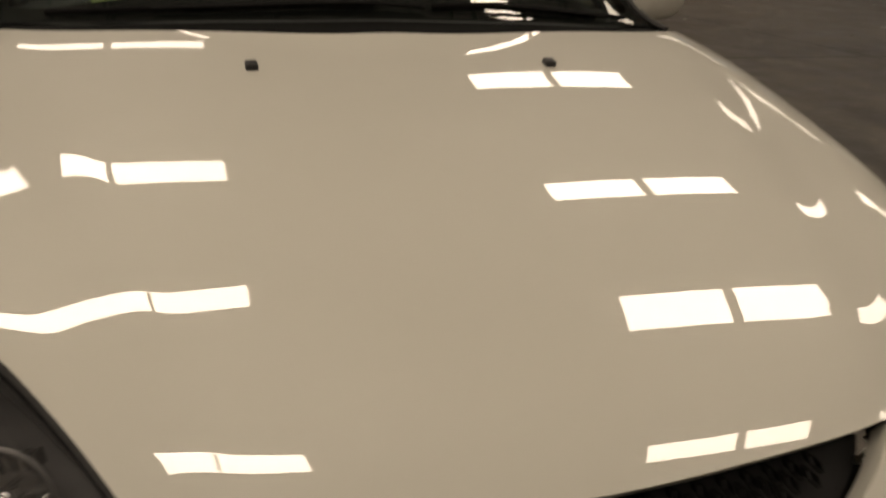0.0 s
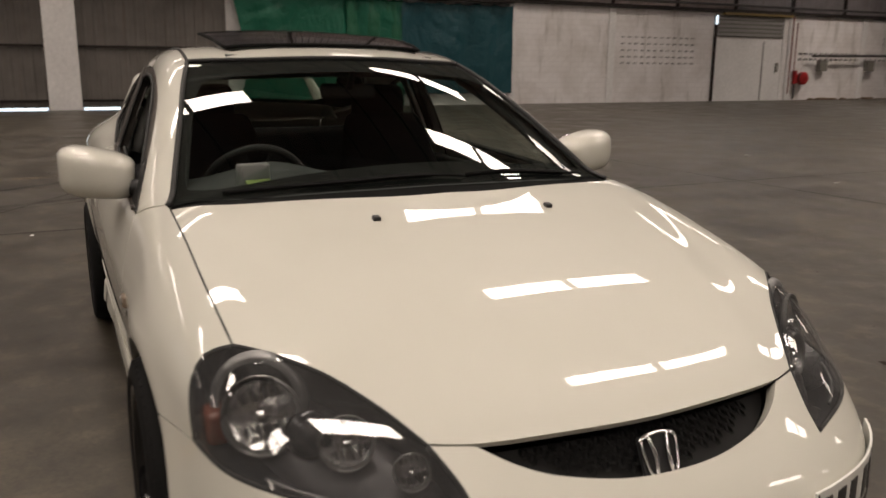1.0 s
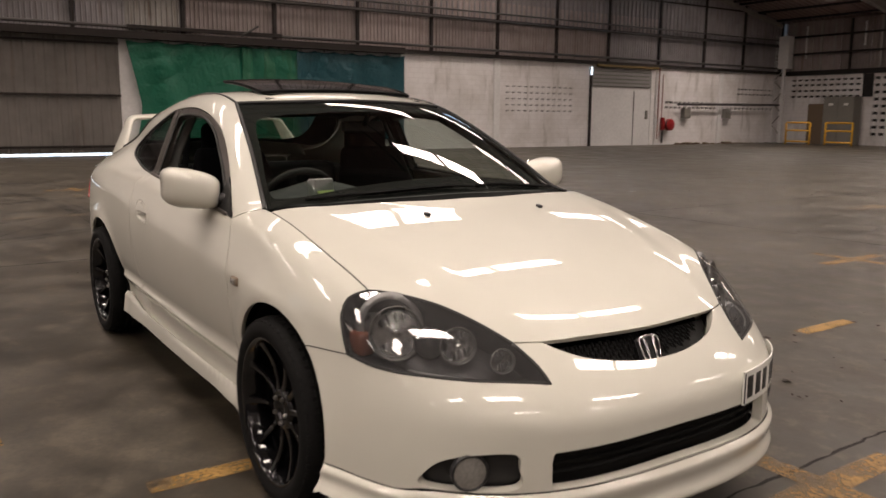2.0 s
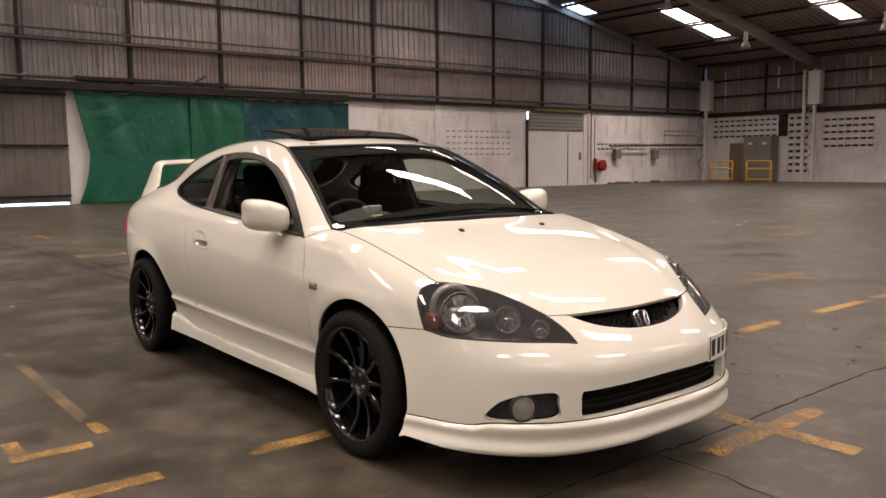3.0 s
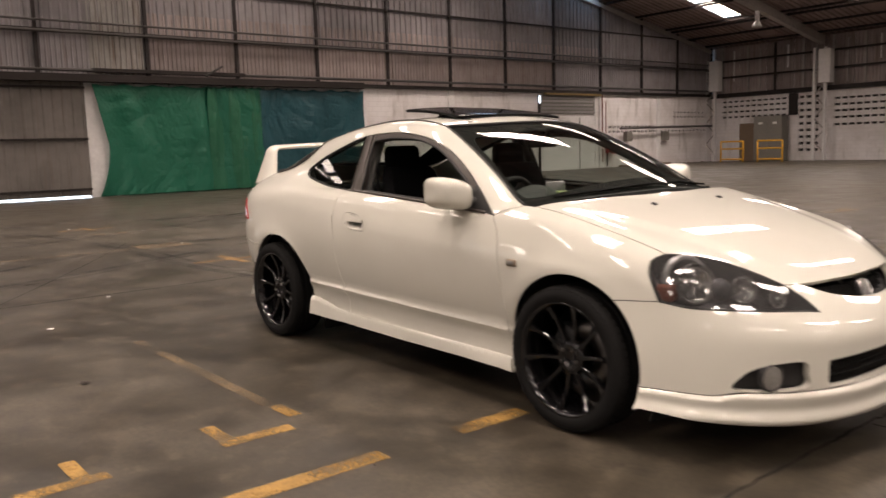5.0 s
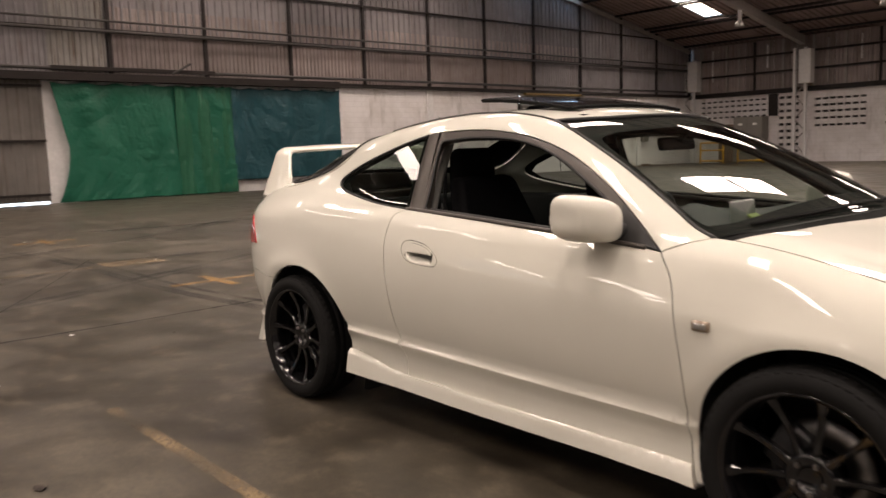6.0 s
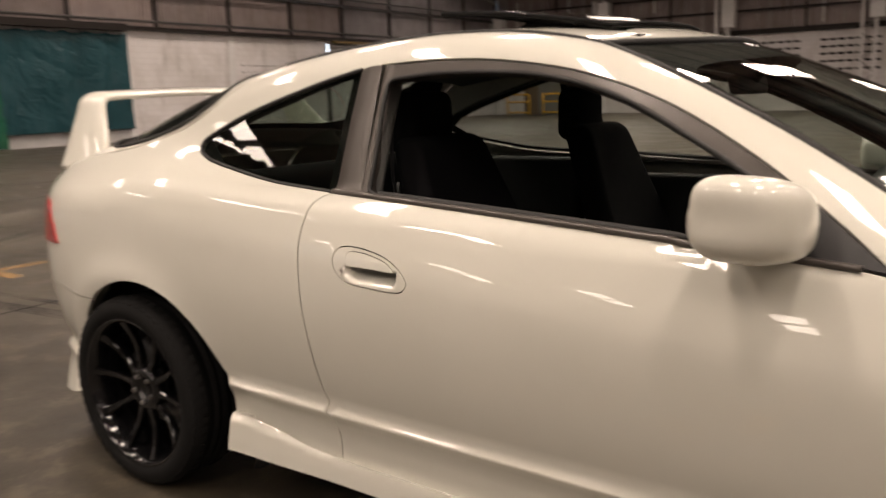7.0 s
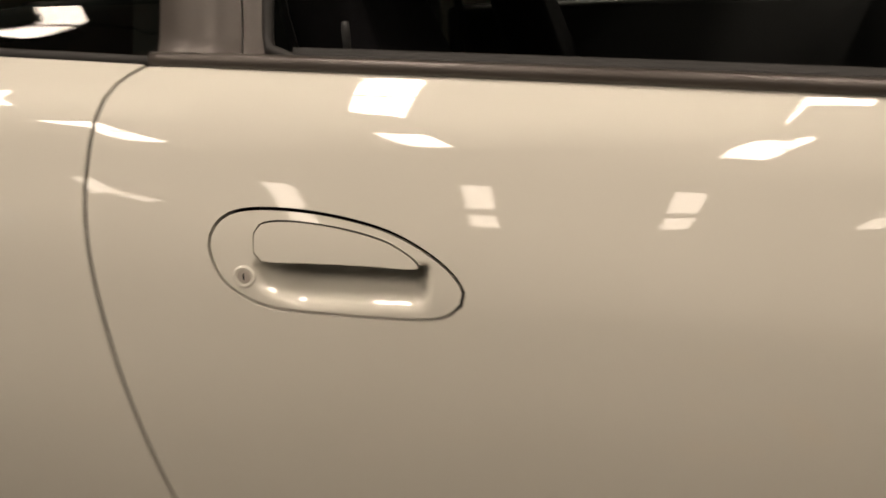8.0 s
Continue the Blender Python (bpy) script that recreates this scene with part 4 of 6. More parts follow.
for z in (4.75, 5.65):
    structure("wall_rail", box_bm((BACK, RIGHT - 0.18, z - 0.05), (FRONT, RIGHT - 0.06, z + 0.05)), BEAM, "dark steel wall rail")


def lattice_column(x):
    c = thing("lattice_column", "pale steel lattice column with a boxed head", "column", "wall columns", "structure", (x, RIGHT - 0.5, 0))
    for dx in (-0.28, 0.28):
        part("column_leg", box_bm((dx - 0.06, -0.08, 0), (dx + 0.06, 0.08, 5.8)), WHITE_WALL, c)
    for k in range(9):
        z = 0.4 + k * 0.6
        s = 1 if k % 2 else -1
        part("column_brace", tube([(-0.28 * s, 0, z), (0.28 * s, 0, z + 0.6)], 0.03, 6), RAFTER, c)
    part("column_head", box_bm((0.0, -0.22, 4.0), (0.62, 0.22, 5.7), 0.02), WHITE_WALL, c)


for x in RCOLS[:8]:
    lattice_column(x)
# solid dark box on the wall face; its colour stands for a gap's shade
structure("wall_recess", box_bm((-20.55, RIGHT - 0.06, 2.45), (-20.05, RIGHT + 0.1, 3.6)), BEAM, "dark box in place of a shaded gap in the wall")
cb = thing("cabinet", "tall grey steel switch cabinet against the wall", "cabinet", at=(-21.3, RIGHT - 0.45, 0))
part("cabinet_body", box_bm((-0.85, -0.35, 0), (0.80, 0.35, 2.45), 0.02), GREY_BOX, cb)
for x in (-0.42, 0.40):
    part("cabinet_door", box_bm((x - 0.38, -0.38, 0.1), (x + 0.38, -0.35, 2.38), 0.01), GREY_BOX, cb)
    part("cabinet_sign", box_bm((x - 0.12, -0.40, 2.0), (x + 0.12, -0.38, 2.12)), PLATE_WHITE, cb)
structure("board_stack", box_bm((-23.2, RIGHT - 0.5, 0), (-22.25, RIGHT - 0.1, 2.1), 0.02), BROWN_BOX, "brown boards stacked against the wall")


def guard_rail(x, w):
    g = thing("guard_rail", "yellow painted tube guard rail", "guard rail", "guard rails", at=(x, RIGHT - 2.0, 0))
    for dx in (0, w):
        part("rail_post", tube([(dx, 0, 0), (dx, 0, 1.12)], 0.05, 8), YELLOW_RAIL, g, "", True)
    for z in (1.12, 0.72, 0.15):
        part("rail_bar", tube([(0, 0, z), (w, 0, z)], 0.045, 8), YELLOW_RAIL, g, "", True)


guard_rail(-23.4, 1.35)
guard_rail(-21.2, 1.40)

# front and left walls close the hall
for name, lo, hi in (("wall_left", (BACK - 0.3, LEFT - 0.3, 0), (FRONT, LEFT, 3.7)), ("wall_front", (FRONT, LEFT, 0), (FRONT + 0.3, RIGHT, 3.7))):
    structure(name, box_bm(lo, hi), SHEET, "grey lower wall")
structure("wall_left_sheets", corrugated(BACK, FRONT, 3.7, 6.5, lambda u, o, z: (u, LEFT + o, z), 0.3, 0.04), SHEET, "grey ribbed wall sheets")
structure("wall_front_sheets", corrugated(LEFT, RIGHT, 3.7, 13, lambda u, o, z: (FRONT - o, u, z), 0.3, 0.04, roof_z), SHEET, "grey ribbed wall sheets")

# ---- roof: two slopes with translucent sheets, purlins and rafters ----
SKY_X = [-21.15 + 6.4 * k for k in range(9)]
SKY_SHIFT = -1.9   # the rows of the other slope are set back a little
SKY_Y = [(29.8, 32.15), (32.35, 34.7), (16.6, 18.95), (19.15, 21.5), (7.2, 9.55), (9.75, 12.1), (-4.9, -2.55), (-2.35, 0.0), (-14.3, -11.95), (-11.75, -9.4), (-27.5, -25.15), (-24.95, -22.6)]
bm = bmesh.new()
xs = sorted({BACK - 0.3, FRONT + 0.3, *(x + d + e for x in SKY_X for d in (-0.48, 0.48) for e in (0, SKY_SHIFT))})
ys = sorted({LEFT - 0.3, RIGHT + 0.3, RIDGE, *(y for q in SKY_Y for y in q)})
for a, b in zip(xs, xs[1:]):
    for c, d in zip(ys, ys[1:]):
        mx, my = (a + b) / 2, (c + d) / 2
        if any(abs(mx - x - (0 if my > RIDGE else SKY_SHIFT)) < 0.48 for x in SKY_X) and any(q[0] < my < q[1] for q in SKY_Y):
            continue
        bm.faces.new([bm.verts.new((x, y, roof_z(y) + 0.02)) for x, y in ((a, c), (a, d), (b, d), (b, c))])
bmesh.ops.remove_doubles(bm, verts=bm.verts[:], dist=1e-4)
structure("ceiling", bm, ROOF_SHEET, "dark corrugated roof sheets")
ribs = bmesh.new()
for x in np.arange(BACK, FRONT, 0.32):
    for y0, y1 in ((RIDGE, RIGHT), (LEFT, RIDGE)):
        if any(abs(x - q - (0 if y1 == RIGHT else SKY_SHIFT)) < 0.52 for q in SKY_X):
            continue
        v = [ribs.verts.new((x + dx, y, roof_z(y) + dz)) for dx, dz in ((-0.05, 0.02), (0, -0.03), (0.05, 0.02)) for y in (y0, y1)]
        ribs.faces.new((v[0], v[1], v[3], v[2])), ribs.faces.new((v[2], v[3], v[5], v[4]))
tagged(structure("ceiling_ribs", ribs, ROOF_SHEET, "dark roof ribs"), kind="structure")
for x in SKY_X:
    for y0, y1 in SKY_Y:
        bm = bmesh.new()
        xc = x + (0 if y0 > RIDGE else SKY_SHIFT)
        bm.faces.new([bm.verts.new((xc + dx, y, roof_z(y) + 0.06)) for dx, y in ((-0.48, y0), (-0.48, y1), (0.48, y1), (0.48, y0))])
        ob = structure("skylight", bm, SKYLIGHT, "bright translucent roof sheet")
        tagged(ob, group="skylights")
BLUE_SHEET = glow("weathered_clear_sheet", (0.50, 0.72, 1.0), 5.0)
for y0, y1 in ((20.6, 22.9), (24.0, 26.2), (27.2, 29.1)):
    bm = bmesh.new()
    bm.faces.new([bm.verts.new((BACK + dx, y, roof_z(y) + 0.005)) for dx, y in ((0.05, y0), (0.05, y1), (0.85, y1), (0.85, y0))])
    tagged(structure("skylight", bm, BLUE_SHEET, "weathered clear roof sheet that lets in bluish daylight"), group="end skylights")
# the sun stands high over the roof: the sheets throw most of their light downwards
for x in SKY_X:
    for (y0, _), (_, y1) in zip(SKY_Y[::2], SKY_Y[1::2]):
        ym = (y0 + y1) / 2
        day = bpy.data.lights.new("roof_daylight", "AREA")
        day.shape, day.size, day.size_y, day.energy, day.spread, day.color = "RECTANGLE", 0.94, y1 - y0, 305.0, radians(120), (1.0, 0.845, 0.735)
        ob = new("roof_daylight", day)
        ob.matrix_basis = pose(x + (0 if ym > RIDGE else SKY_SHIFT), ym, roof_z(ym) + 0.03, math.degrees(math.atan(-PITCH if ym > RIDGE else PITCH)), 0, 0)
        tagged(ob, kind="structure")
PURLINS = [y for y in np.arange(LEFT + 1.0, RIGHT, 1.62) if not any(a - 0.15 < y < b + 0.15 for a, b in SKY_Y)] + [y for q in SKY_Y for y in (q[0] - 0.1,)] + [q[1] + 0.1 for q in SKY_Y[1::2]]
for y in PURLINS:
    structure("purlin", box_bm((BACK, y - 0.035, roof_z(y) - 0.14), (FRONT, y + 0.035, roof_z(y) - 0.03)), BEAM, "dark roof purlin")
for x in RCOLS:
    for y0, y1 in ((RIDGE, RIGHT - 0.3), (LEFT, RIDGE)):
        bm = bmesh.new()
        vs = []
        # the end rafter is a light section against the wall
        deep, wide, xr = (0.20, 0.06, BACK + 0.10) if x == RCOLS[0] else (0.42, 0.14, x)
        for y in (y0, y1):
            for dx, dz in ((-wide, -0.18), (wide, -0.18), (wide, -0.18 - deep), (-wide, -0.18 - deep)):
                vs.append(bm.verts.new((xr + dx, y, roof_z(y) + dz)))
        for k in range(4):
            bm.faces.new((vs[k], vs[(k + 1) % 4], vs[4 + (k + 1) % 4], vs[4 + k]))
        bm.faces.new(vs[:4]), bm.faces.new(vs[4:])
        bmesh.ops.recalc_face_normals(bm, faces=bm.faces[:])
        tagged(structure("rafter", bm, RAFTER, "deep grey roof rafter"), group="rafters")


def bay_lamp(x, y):
    z = roof_z(y)
    l = thing("bay_lamp", "unlit white bell-shaped bay lamp hung from the roof", "lamp", "bay lamps", at=(x, y, z - 1.35))
    part("lamp_rod", tube([(0, 0, 0.62), (0, 0, 1.3)], 0.02, 6), BEAM, l)
    part("lamp_body", lathe([(0.001, 0.72), (0.085, 0.72), (0.10, 0.68), (0.10, 0.27), (0.001, 0.26)], 20, pose(0, 0, 0, 90)), WHITE_WALL, l, "", True)
    part("lamp_bell", lathe([(0.08, 0.28), (0.13, 0.22), (0.18, 0.10), (0.235, -0.02), (0.225, -0.02), (0.165, 0.10)], 28, pose(0, 0, 0, 90)), plain("lamp_grey", (0.55, 0.54, 0.52), 0.4), l, "", True)


for x in (-18.6, -12.35):
    for y in (32.6, 26.6, 15.0):
        bay_lamp(x, y)

# ---- the car ----
car = thing("car", "pearl white two-door coupe with black wheels and a tall rear spoiler", "car")


def arch(cx, r, a0, a1, cz=0.31):
    """An arc of a wheel arch on the car's right flank; angles in degrees from the front, over the top."""
    a = np.radians(np.linspace(a0, a1, max(int(abs(a1 - a0) / 2.5), 2)))
    q = np.c_[cx + r * np.cos(a), cz + r * np.sin(a)]
    return Side().lift(q)


# shared edges, on the right flank (y < 0)
hood_side = edge((-0.275, -0.722, 0.938), (-0.05, -0.718, 0.896), (0.17, -0.711, 0.833), (0.392, -0.694, 0.755))
lamp_outer = edge((0.392, -0.694, 0.755), (0.362, -0.735, 0.732), (0.372, -0.757, 0.695), (0.40, -0.766, 0.650), (0.43, -0.771, 0.602))
lamp_lower = edge((0.43, -0.771, 0.602), (0.54, -0.735, 0.583), (0.65, -0.674, 0.576), (0.755, -0.575, 0.574), (0.852, -0.403, 0.568))
lamp_inner = edge((0.852, -0.403, 0.568), (0.805, -0.41, 0.606), (0.733, -0.44, 0.658))
lamp_upper = edge((0.733, -0.44, 0.658), (0.652, -0.493, 0.702), (0.556, -0.56, 0.738), (0.48, -0.625, 0.755), (0.392, -0.694, 0.755))
hood_front = edge((0.733, -0.44, 0.658), (0.764, -0.36, 0.657), (0.786, -0.225, 0.660), (0.80, 0, 0.660), (0.786, 0.225, 0.660), (0.764, 0.36, 0.657), (0.733, 0.44, 0.658))
hood_rear = edge((-0.275, -0.722, 0.938), (-0.19, -0.60, 0.947), (-0.15, -0.37, 0.953), (-0.105, -0.15, 0.956), (-0.10, 0, 0.957), (-0.105, 0.15, 0.956),
                 (-0.15, 0.37, 0.953), (-0.19, 0.60, 0.947), (-0.275, 0.722, 0.938))
seam_front = edge((0.43, -0.771, 0.602), (0.36, -0.795, 0.598), (0.265, -0.826, 0.594))
arch_front = arch(0.02, 0.362, 51, -19)
arch_back = arch(0.02, 0.362, 51, 199)
door_front = edge((-0.345, -0.838, 0.195), (-0.362, -0.846, 0.30), (-0.372, -0.856, 0.42), (-0.382, -0.863, 0.60), (-0.415, -0.832, 0.797), (-0.474, -0.789, 0.889))
pillar_foot = edge((-0.474, -0.789, 0.889), (-0.40, -0.758, 0.918), (-0.335, -0.722, 0.940))
cowl_end = edge((-0.335, -0.722, 0.940), (-0.275, -0.722, 0.938))
belt_door = edge((-0.474, -0.789, 0.889), (-0.53, -0.786, 0.897), (-1.065, -0.772, 0.934), (-1.632, -0.744, 0.962), (-1.766, -0.738, 0.967))
door_back = edge((-1.766, -0.738, 0.967), (-1.793, -0.769, 0.922), (-1.807, -0.799, 0.867), (-1.806, -0.832, 0.790), (-1.796, -0.858, 0.69), (-1.780, -0.859, 0.570),
                 (-1.764, -0.85, 0.451), (-1.742, -0.84, 0.235))
sill_door = edge((-1.742, -0.84, 0.235), (-0.352, -0.84, 0.235))
frame_top = edge((-0.474, -0.789, 0.889), (-0.582, -0.745, 0.972), (-0.74, -0.698, 1.083), (-0.926, -0.656, 1.184), (-1.124, -0.634, 1.253), (-1.345, -0.618, 1.289),
                 (-1.516, -0.609, 1.297), (-1.69, -0.604, 1.293), (-1.763, -0.605, 1.284))
quarter_top = edge((-1.763, -0.605, 1.284), (-1.921, -0.611, 1.25), (-2.162, -0.625, 1.183), (-2.30, -0.638, 1.132), (-2.368, -0.65, 1.095), (-2.36, -0.668, 1.065), (-2.30, -0.688, 1.042))
quarter_low = edge((-2.30, -0.688, 1.042), (-2.218, -0.699, 1.026), (-1.997, -0.72, 0.987), (-1.766, -0.738, 0.967))
screen_side = edge((-0.335, -0.722, 0.940), (-0.50, -0.675, 1.02), (-0.70, -0.625, 1.13), (-0.90, -0.58, 1.225), (-1.113, -0.529, 1.316))
ditch = edge((-1.113, -0.529, 1.316), (-1.45, -0.515, 1.36), (-1.8, -0.503, 1.34), (-2.15, -0.49, 1.29))
hatch_side = edge((-2.15, -0.49, 1.29), (-2.30, -0.562, 1.22), (-2.5, -0.618, 1.13), (-2.8, -0.625, 1.04), (-3.05, -0.612, 1.0), (-3.22, -0.60, 0.97))
tail_edge = edge((-3.22, -0.60, 0.97), (-3.30, -0.62, 0.90), (-3.33, -0.63, 0.80), (-3.34, -0.64, 0.62))
seam_rear = edge((-3.34, -0.64, 0.62), (-3.15, -0.76, 0.62), (-2.98, -0.81, 0.615), (-2.80, -0.85, 0.60))
arch_rear_low = arch(-2.505, 0.372, 129, 195)
arch_rear_up = np.concatenate([arch(-2.505, 0.372, 129, 15), edge((-2.1475, -0.83, 0.395), (-2.152, -0.83, 0.33), (-2.168, -0.83, 0.232))])
sill_rear = edge((-2.168, -0.83, 0.232), (-1.742, -0.84, 0.235))

# finer rows of points where the flank turns: along the ledge and the shoulder crease
_x = np.arange(-2.95, -0.30, 0.026)
rows_fine = [np.c_[_x, np.full(len(_x), -0.85), ledge_z(_x) + d] for d in (-0.05, -0.034, -0.020, -0.011, -0.005, 0.0, 0.005, 0.010, 0.015, 0.020, 0.030)]
rows_fine = [r[(r[:, 0] > -2.3)] for r in rows_fine] + [np.c_[_x, np.full(len(_x), -0.83), crease_z(_x) + d] for d in (-0.024, -0.012, -0.004, 0.004, 0.012, 0.024)]
FLANK = snap(np.concatenate(rows_fine))

# black tubes just under the joints: the gaps' shade, added as dark colour
for joint in (door_front[6:], door_back[:-8], hood_side, seam_front):
    rim_tube("joint_seal", joint, 0.0042, RUBBER, car, "", True, False, 6, -0.0065)
# bonnet
panel("bonnet", [hood_rear, mirror(hood_side), mirror(lamp_upper)[::-1], hood_front[::-1], lamp_upper, hood_side[::-1]], Top(), PAINT, car, "glossy pearl white bonnet", step=0.015)
# wings
panel("front_wing", [hood_side, lamp_outer, seam_front, arch_back, edge(arch_back[-1], door_front[0]), door_front, pillar_foot, cowl_end], Round(), PAINT, car, both=True, step=0.022, fine=FLANK)

# doors, each with its handle, frame, window and mirror
handle_rim = [(-1.693, -0.82, 0.818), (-1.681, -0.811, 0.838), (-1.651, -0.809, 0.846), (-1.592, -0.811, 0.843), (-1.531, -0.817, 0.830), (-1.487, -0.825, 0.808),
              (-1.465, -0.833, 0.783), (-1.476, -0.839, 0.765), (-1.506, -0.840, 0.759), (-1.579, -0.839, 0.761), (-1.643, -0.837, 0.767), (-1.681, -0.830, 0.788)]
grip_rim = [(-1.652, -0.818, 0.820), (-1.646, -0.814, 0.834), (-1.62, -0.814, 0.8375), (-1.572, -0.815, 0.832), (-1.527, -0.82, 0.8205), (-1.503, -0.827, 0.802), (-1.55, -0.825, 0.8025),
            (-1.60, -0.825, 0.804), (-1.645, -0.825, 0.8055)]
GRIP_AT = np.array((0.005, 0.0, 0.003))
HANDLE_TILT, HANDLE_MID = 0.010, np.array((-1.58, 0.80))


def tilted(p, way=1):
    """Turned about the handle's middle, nose down, along with the belt line."""
    p = np.array(p, float)
    dx, dz = p[..., 0] - HANDLE_MID[0], p[..., 2] - HANDLE_MID[1]
    p[..., 0] += way * HANDLE_TILT * dz
    p[..., 2] -= way * HANDLE_TILT * dx
    return p


handle_loop = edge(*tilted(np.array(handle_rim) + GRIP_AT), closed=True, step=0.008)
grip_loop = edge(*tilted(np.array(grip_rim) + GRIP_AT), closed=True, step=0.006)
doors = panel("door", [door_front[door_front[:, 2] > 0.236], belt_door, door_back, sill_door], Side(), PAINT, car, "closed white door with its window wound down", both=True,
              holes=[[handle_loop]], step=0.028, gap=0.0022, fine=FLANK)
doors[1]["label"] = "closed white door with its window up"


def cup_depth(p):
    """How far the hollow under the grip is sunk."""
    p = tilted(p, -1) - GRIP_AT
    low = 0.7655 + 0.010 * np.clip((-1.60 - p[:, 0]) / 0.04, 0, 1) ** 2
    deep = ease(0.0, 1.0, (p[:, 2] - low) / (0.806 - low)) * ease(-1.655, -1.628, p[:, 0]) * (1 - ease(-1.512, -1.492, p[:, 0]))
    return -0.052 * deep * (p[:, 2] < 0.8075)


for side, door in zip((1, -1), doors):
    s = np.array((1, side, 1))

    def on(name, got, mat, parent, label=""):
        p, f, n = got
        return put(name, mesh_of(name, p * s, f if side > 0 else [t[::-1] for t in f], mat, True, n * s if n is not None else None), parent, label)

    p, f, n = cut([handle_loop], Side(), holes=[[grip_loop]], gap=0.0008, step=0.0035, depth=0.008, bulge=cup_depth)
    escutcheon = put("door_handle", mesh_of("door_handle", p * s, f if side > 0 else [t[::-1] for t in f], PAINT), door, "white oval pull handle with a hollow under its grip")
    on("grip", cut([grip_loop], Side(), gap=0.0008, step=0.007, depth=0.013, lift=0.0012), PAINT, escutcheon)
    lock = lathe([(0.0005, -0.0004), (0.0052, -0.0006), (0.0062, -0.0004), (0.0068, 0.0006), (0.0070, 0.006)], 24)
    dish = lathe([(0.0066, 0.0015), (0.0072, -0.0004), (0.0082, -0.0012), (0.0094, -0.0009), (0.0106, 0.0002), (0.0110, 0.0015)], 28)
    spot = snap(tilted(np.array([[-1.6625, -0.829, 0.792]]) + GRIP_AT))[0]
    moved(lock, Matrix.Translation(spot * s) @ Vector((0, 1, 0)).rotation_difference(Vector(-normals_of(spot[None])[0] * s)).to_matrix().to_4x4())
    moved(dish, Matrix.Translation(spot * s) @ Vector((0, 1, 0)).rotation_difference(Vector(-normals_of(spot[None])[0] * s)).to_matrix().to_4x4())
    part("lock_ring", dish, PAINT, escutcheon, "", True)
    lock_ob = part("key_lock", lock, LOCK_METAL, escutcheon, "small steel key lock", True)
    slot = box_bm((-0.0006, -0.0014, -0.0030), (0.0006, 0.002, 0.0030))
    moved(slot, Matrix.Translation(spot * s) @ Vector((0, 1, 0)).rotation_difference(Vector(-normals_of(spot[None])[0] * s)).to_matrix().to_4x4())
    part("key_slot", slot, TRIM, lock_ob)
    # window frame, with the opening in it
    opening = edge((-1.628, -0.742, 0.975), (-1.651, -0.738, 0.985), (-1.653, -0.70, 1.06), (-1.664, -0.635, 1.215), (-1.652, -0.630, 1.255), (-1.60, -0.63, 1.263), (-1.449, -0.632, 1.268), (-1.216, -0.646, 1.253), (-1.021, -0.672, 1.203), (-0.859, -0.705, 1.121),
                   (-0.72, -0.738, 1.039), (-0.645, -0.76, 0.978), (-0.67, -0.782, 0.925), (-0.848, -0.779, 0.935), (-1.235, -0.763, 0.956), (-1.50, -0.75, 0.970), (-1.58, -0.745, 0.973), closed=True)
    opening = snap(opening)
    frame_loop = [frame_top[frame_top[:, 0] > -1.69], edge((-1.69, -0.604, 1.293), (-1.675, -0.742, 0.966)), belt_door[belt_door[:, 0] > -1.675][::-1]]
    on("window_frame", cut(frame_loop, Side(), holes=[[opening]], gap=0.001, step=0.008, depth=0.03, lift=-0.004,
                           bulge=lambda p: 0.007 * np.exp(-(((p[:, 0] + 1.672) / 0.010) ** 2))), GARNISH, door, "satin grey window frame")
    on("pillar_trim", cut([edge((-1.763, -0.605, 1.284), (-1.69, -0.604, 1.293)), edge((-1.69, -0.604, 1.293), (-1.675, -0.742, 0.966)), edge((-1.675, -0.742, 0.966), (-1.766, -0.738, 0.967)),
                           edge((-1.766, -0.738, 0.967), (-1.763, -0.605, 1.284))], Side(), gap=0.002, step=0.010, depth=0.02, lift=-0.001,
                           bulge=lambda p: 0.011 * np.clip(1 - ((p[:, 0] + 1.724) / 0.043) ** 2, 0, 1)), GARNISH, door, "satin grey pillar trim")
    seal = opening + normals_of(opening) * -0.002
    part("window_seal", tube(seal * s, 0.006, 6, True), RUBBER, door, "", True)
    rail = belt_door[(belt_door[:, 0] < -0.50)]
    part("belt_moulding", tube((rail + normals_of(rail) * 0.002) * s, 0.008, 8, False), GARNISH, door, "grey rubber belt moulding", True)
    inner = belt_door[(belt_door[:, 0] < -0.68) & (belt_door[:, 0] > -1.65)] + np.array((0, 0.03, 0.006))
    part("inner_belt_seal", tube(inner * s, 0.007, 6, False), RUBBER, door, "", True)
    # the far window is wound up, this one down
    if side < 0:
        on("door_glass", cut([opening], Side(), gap=-0.004, step=0.05, depth=0, lift=-0.012), GLASS, door, "clear door window")
    # inner door panel
    card = box_bm((-1.70, -0.740, 0.32), (-0.42, -0.66, 0.90), 0.02)
    for v in card.verts:
        if v.co.z > 0.6:
            v.co.y += 0.03
    moved(card, Matrix.Diagonal((1, side, 1, 1)))
    bmesh.ops.recalc_face_normals(card, faces=card.faces[:])
    part("door_card", card, CABIN_BLACK, door, "black inner door panel", True)
    knob = lathe([(0.0, 0.0), (0.004, 0.0), (0.0045, 0.03), (0.0035, 0.036), (0.0, 0.037)], 12, Matrix.Translation((-1.585, -0.70 * side, 0.965)) @ pose(0, 0, 0, 90))
    part("lock_knob", knob, CABIN_GREY, door, "", True)
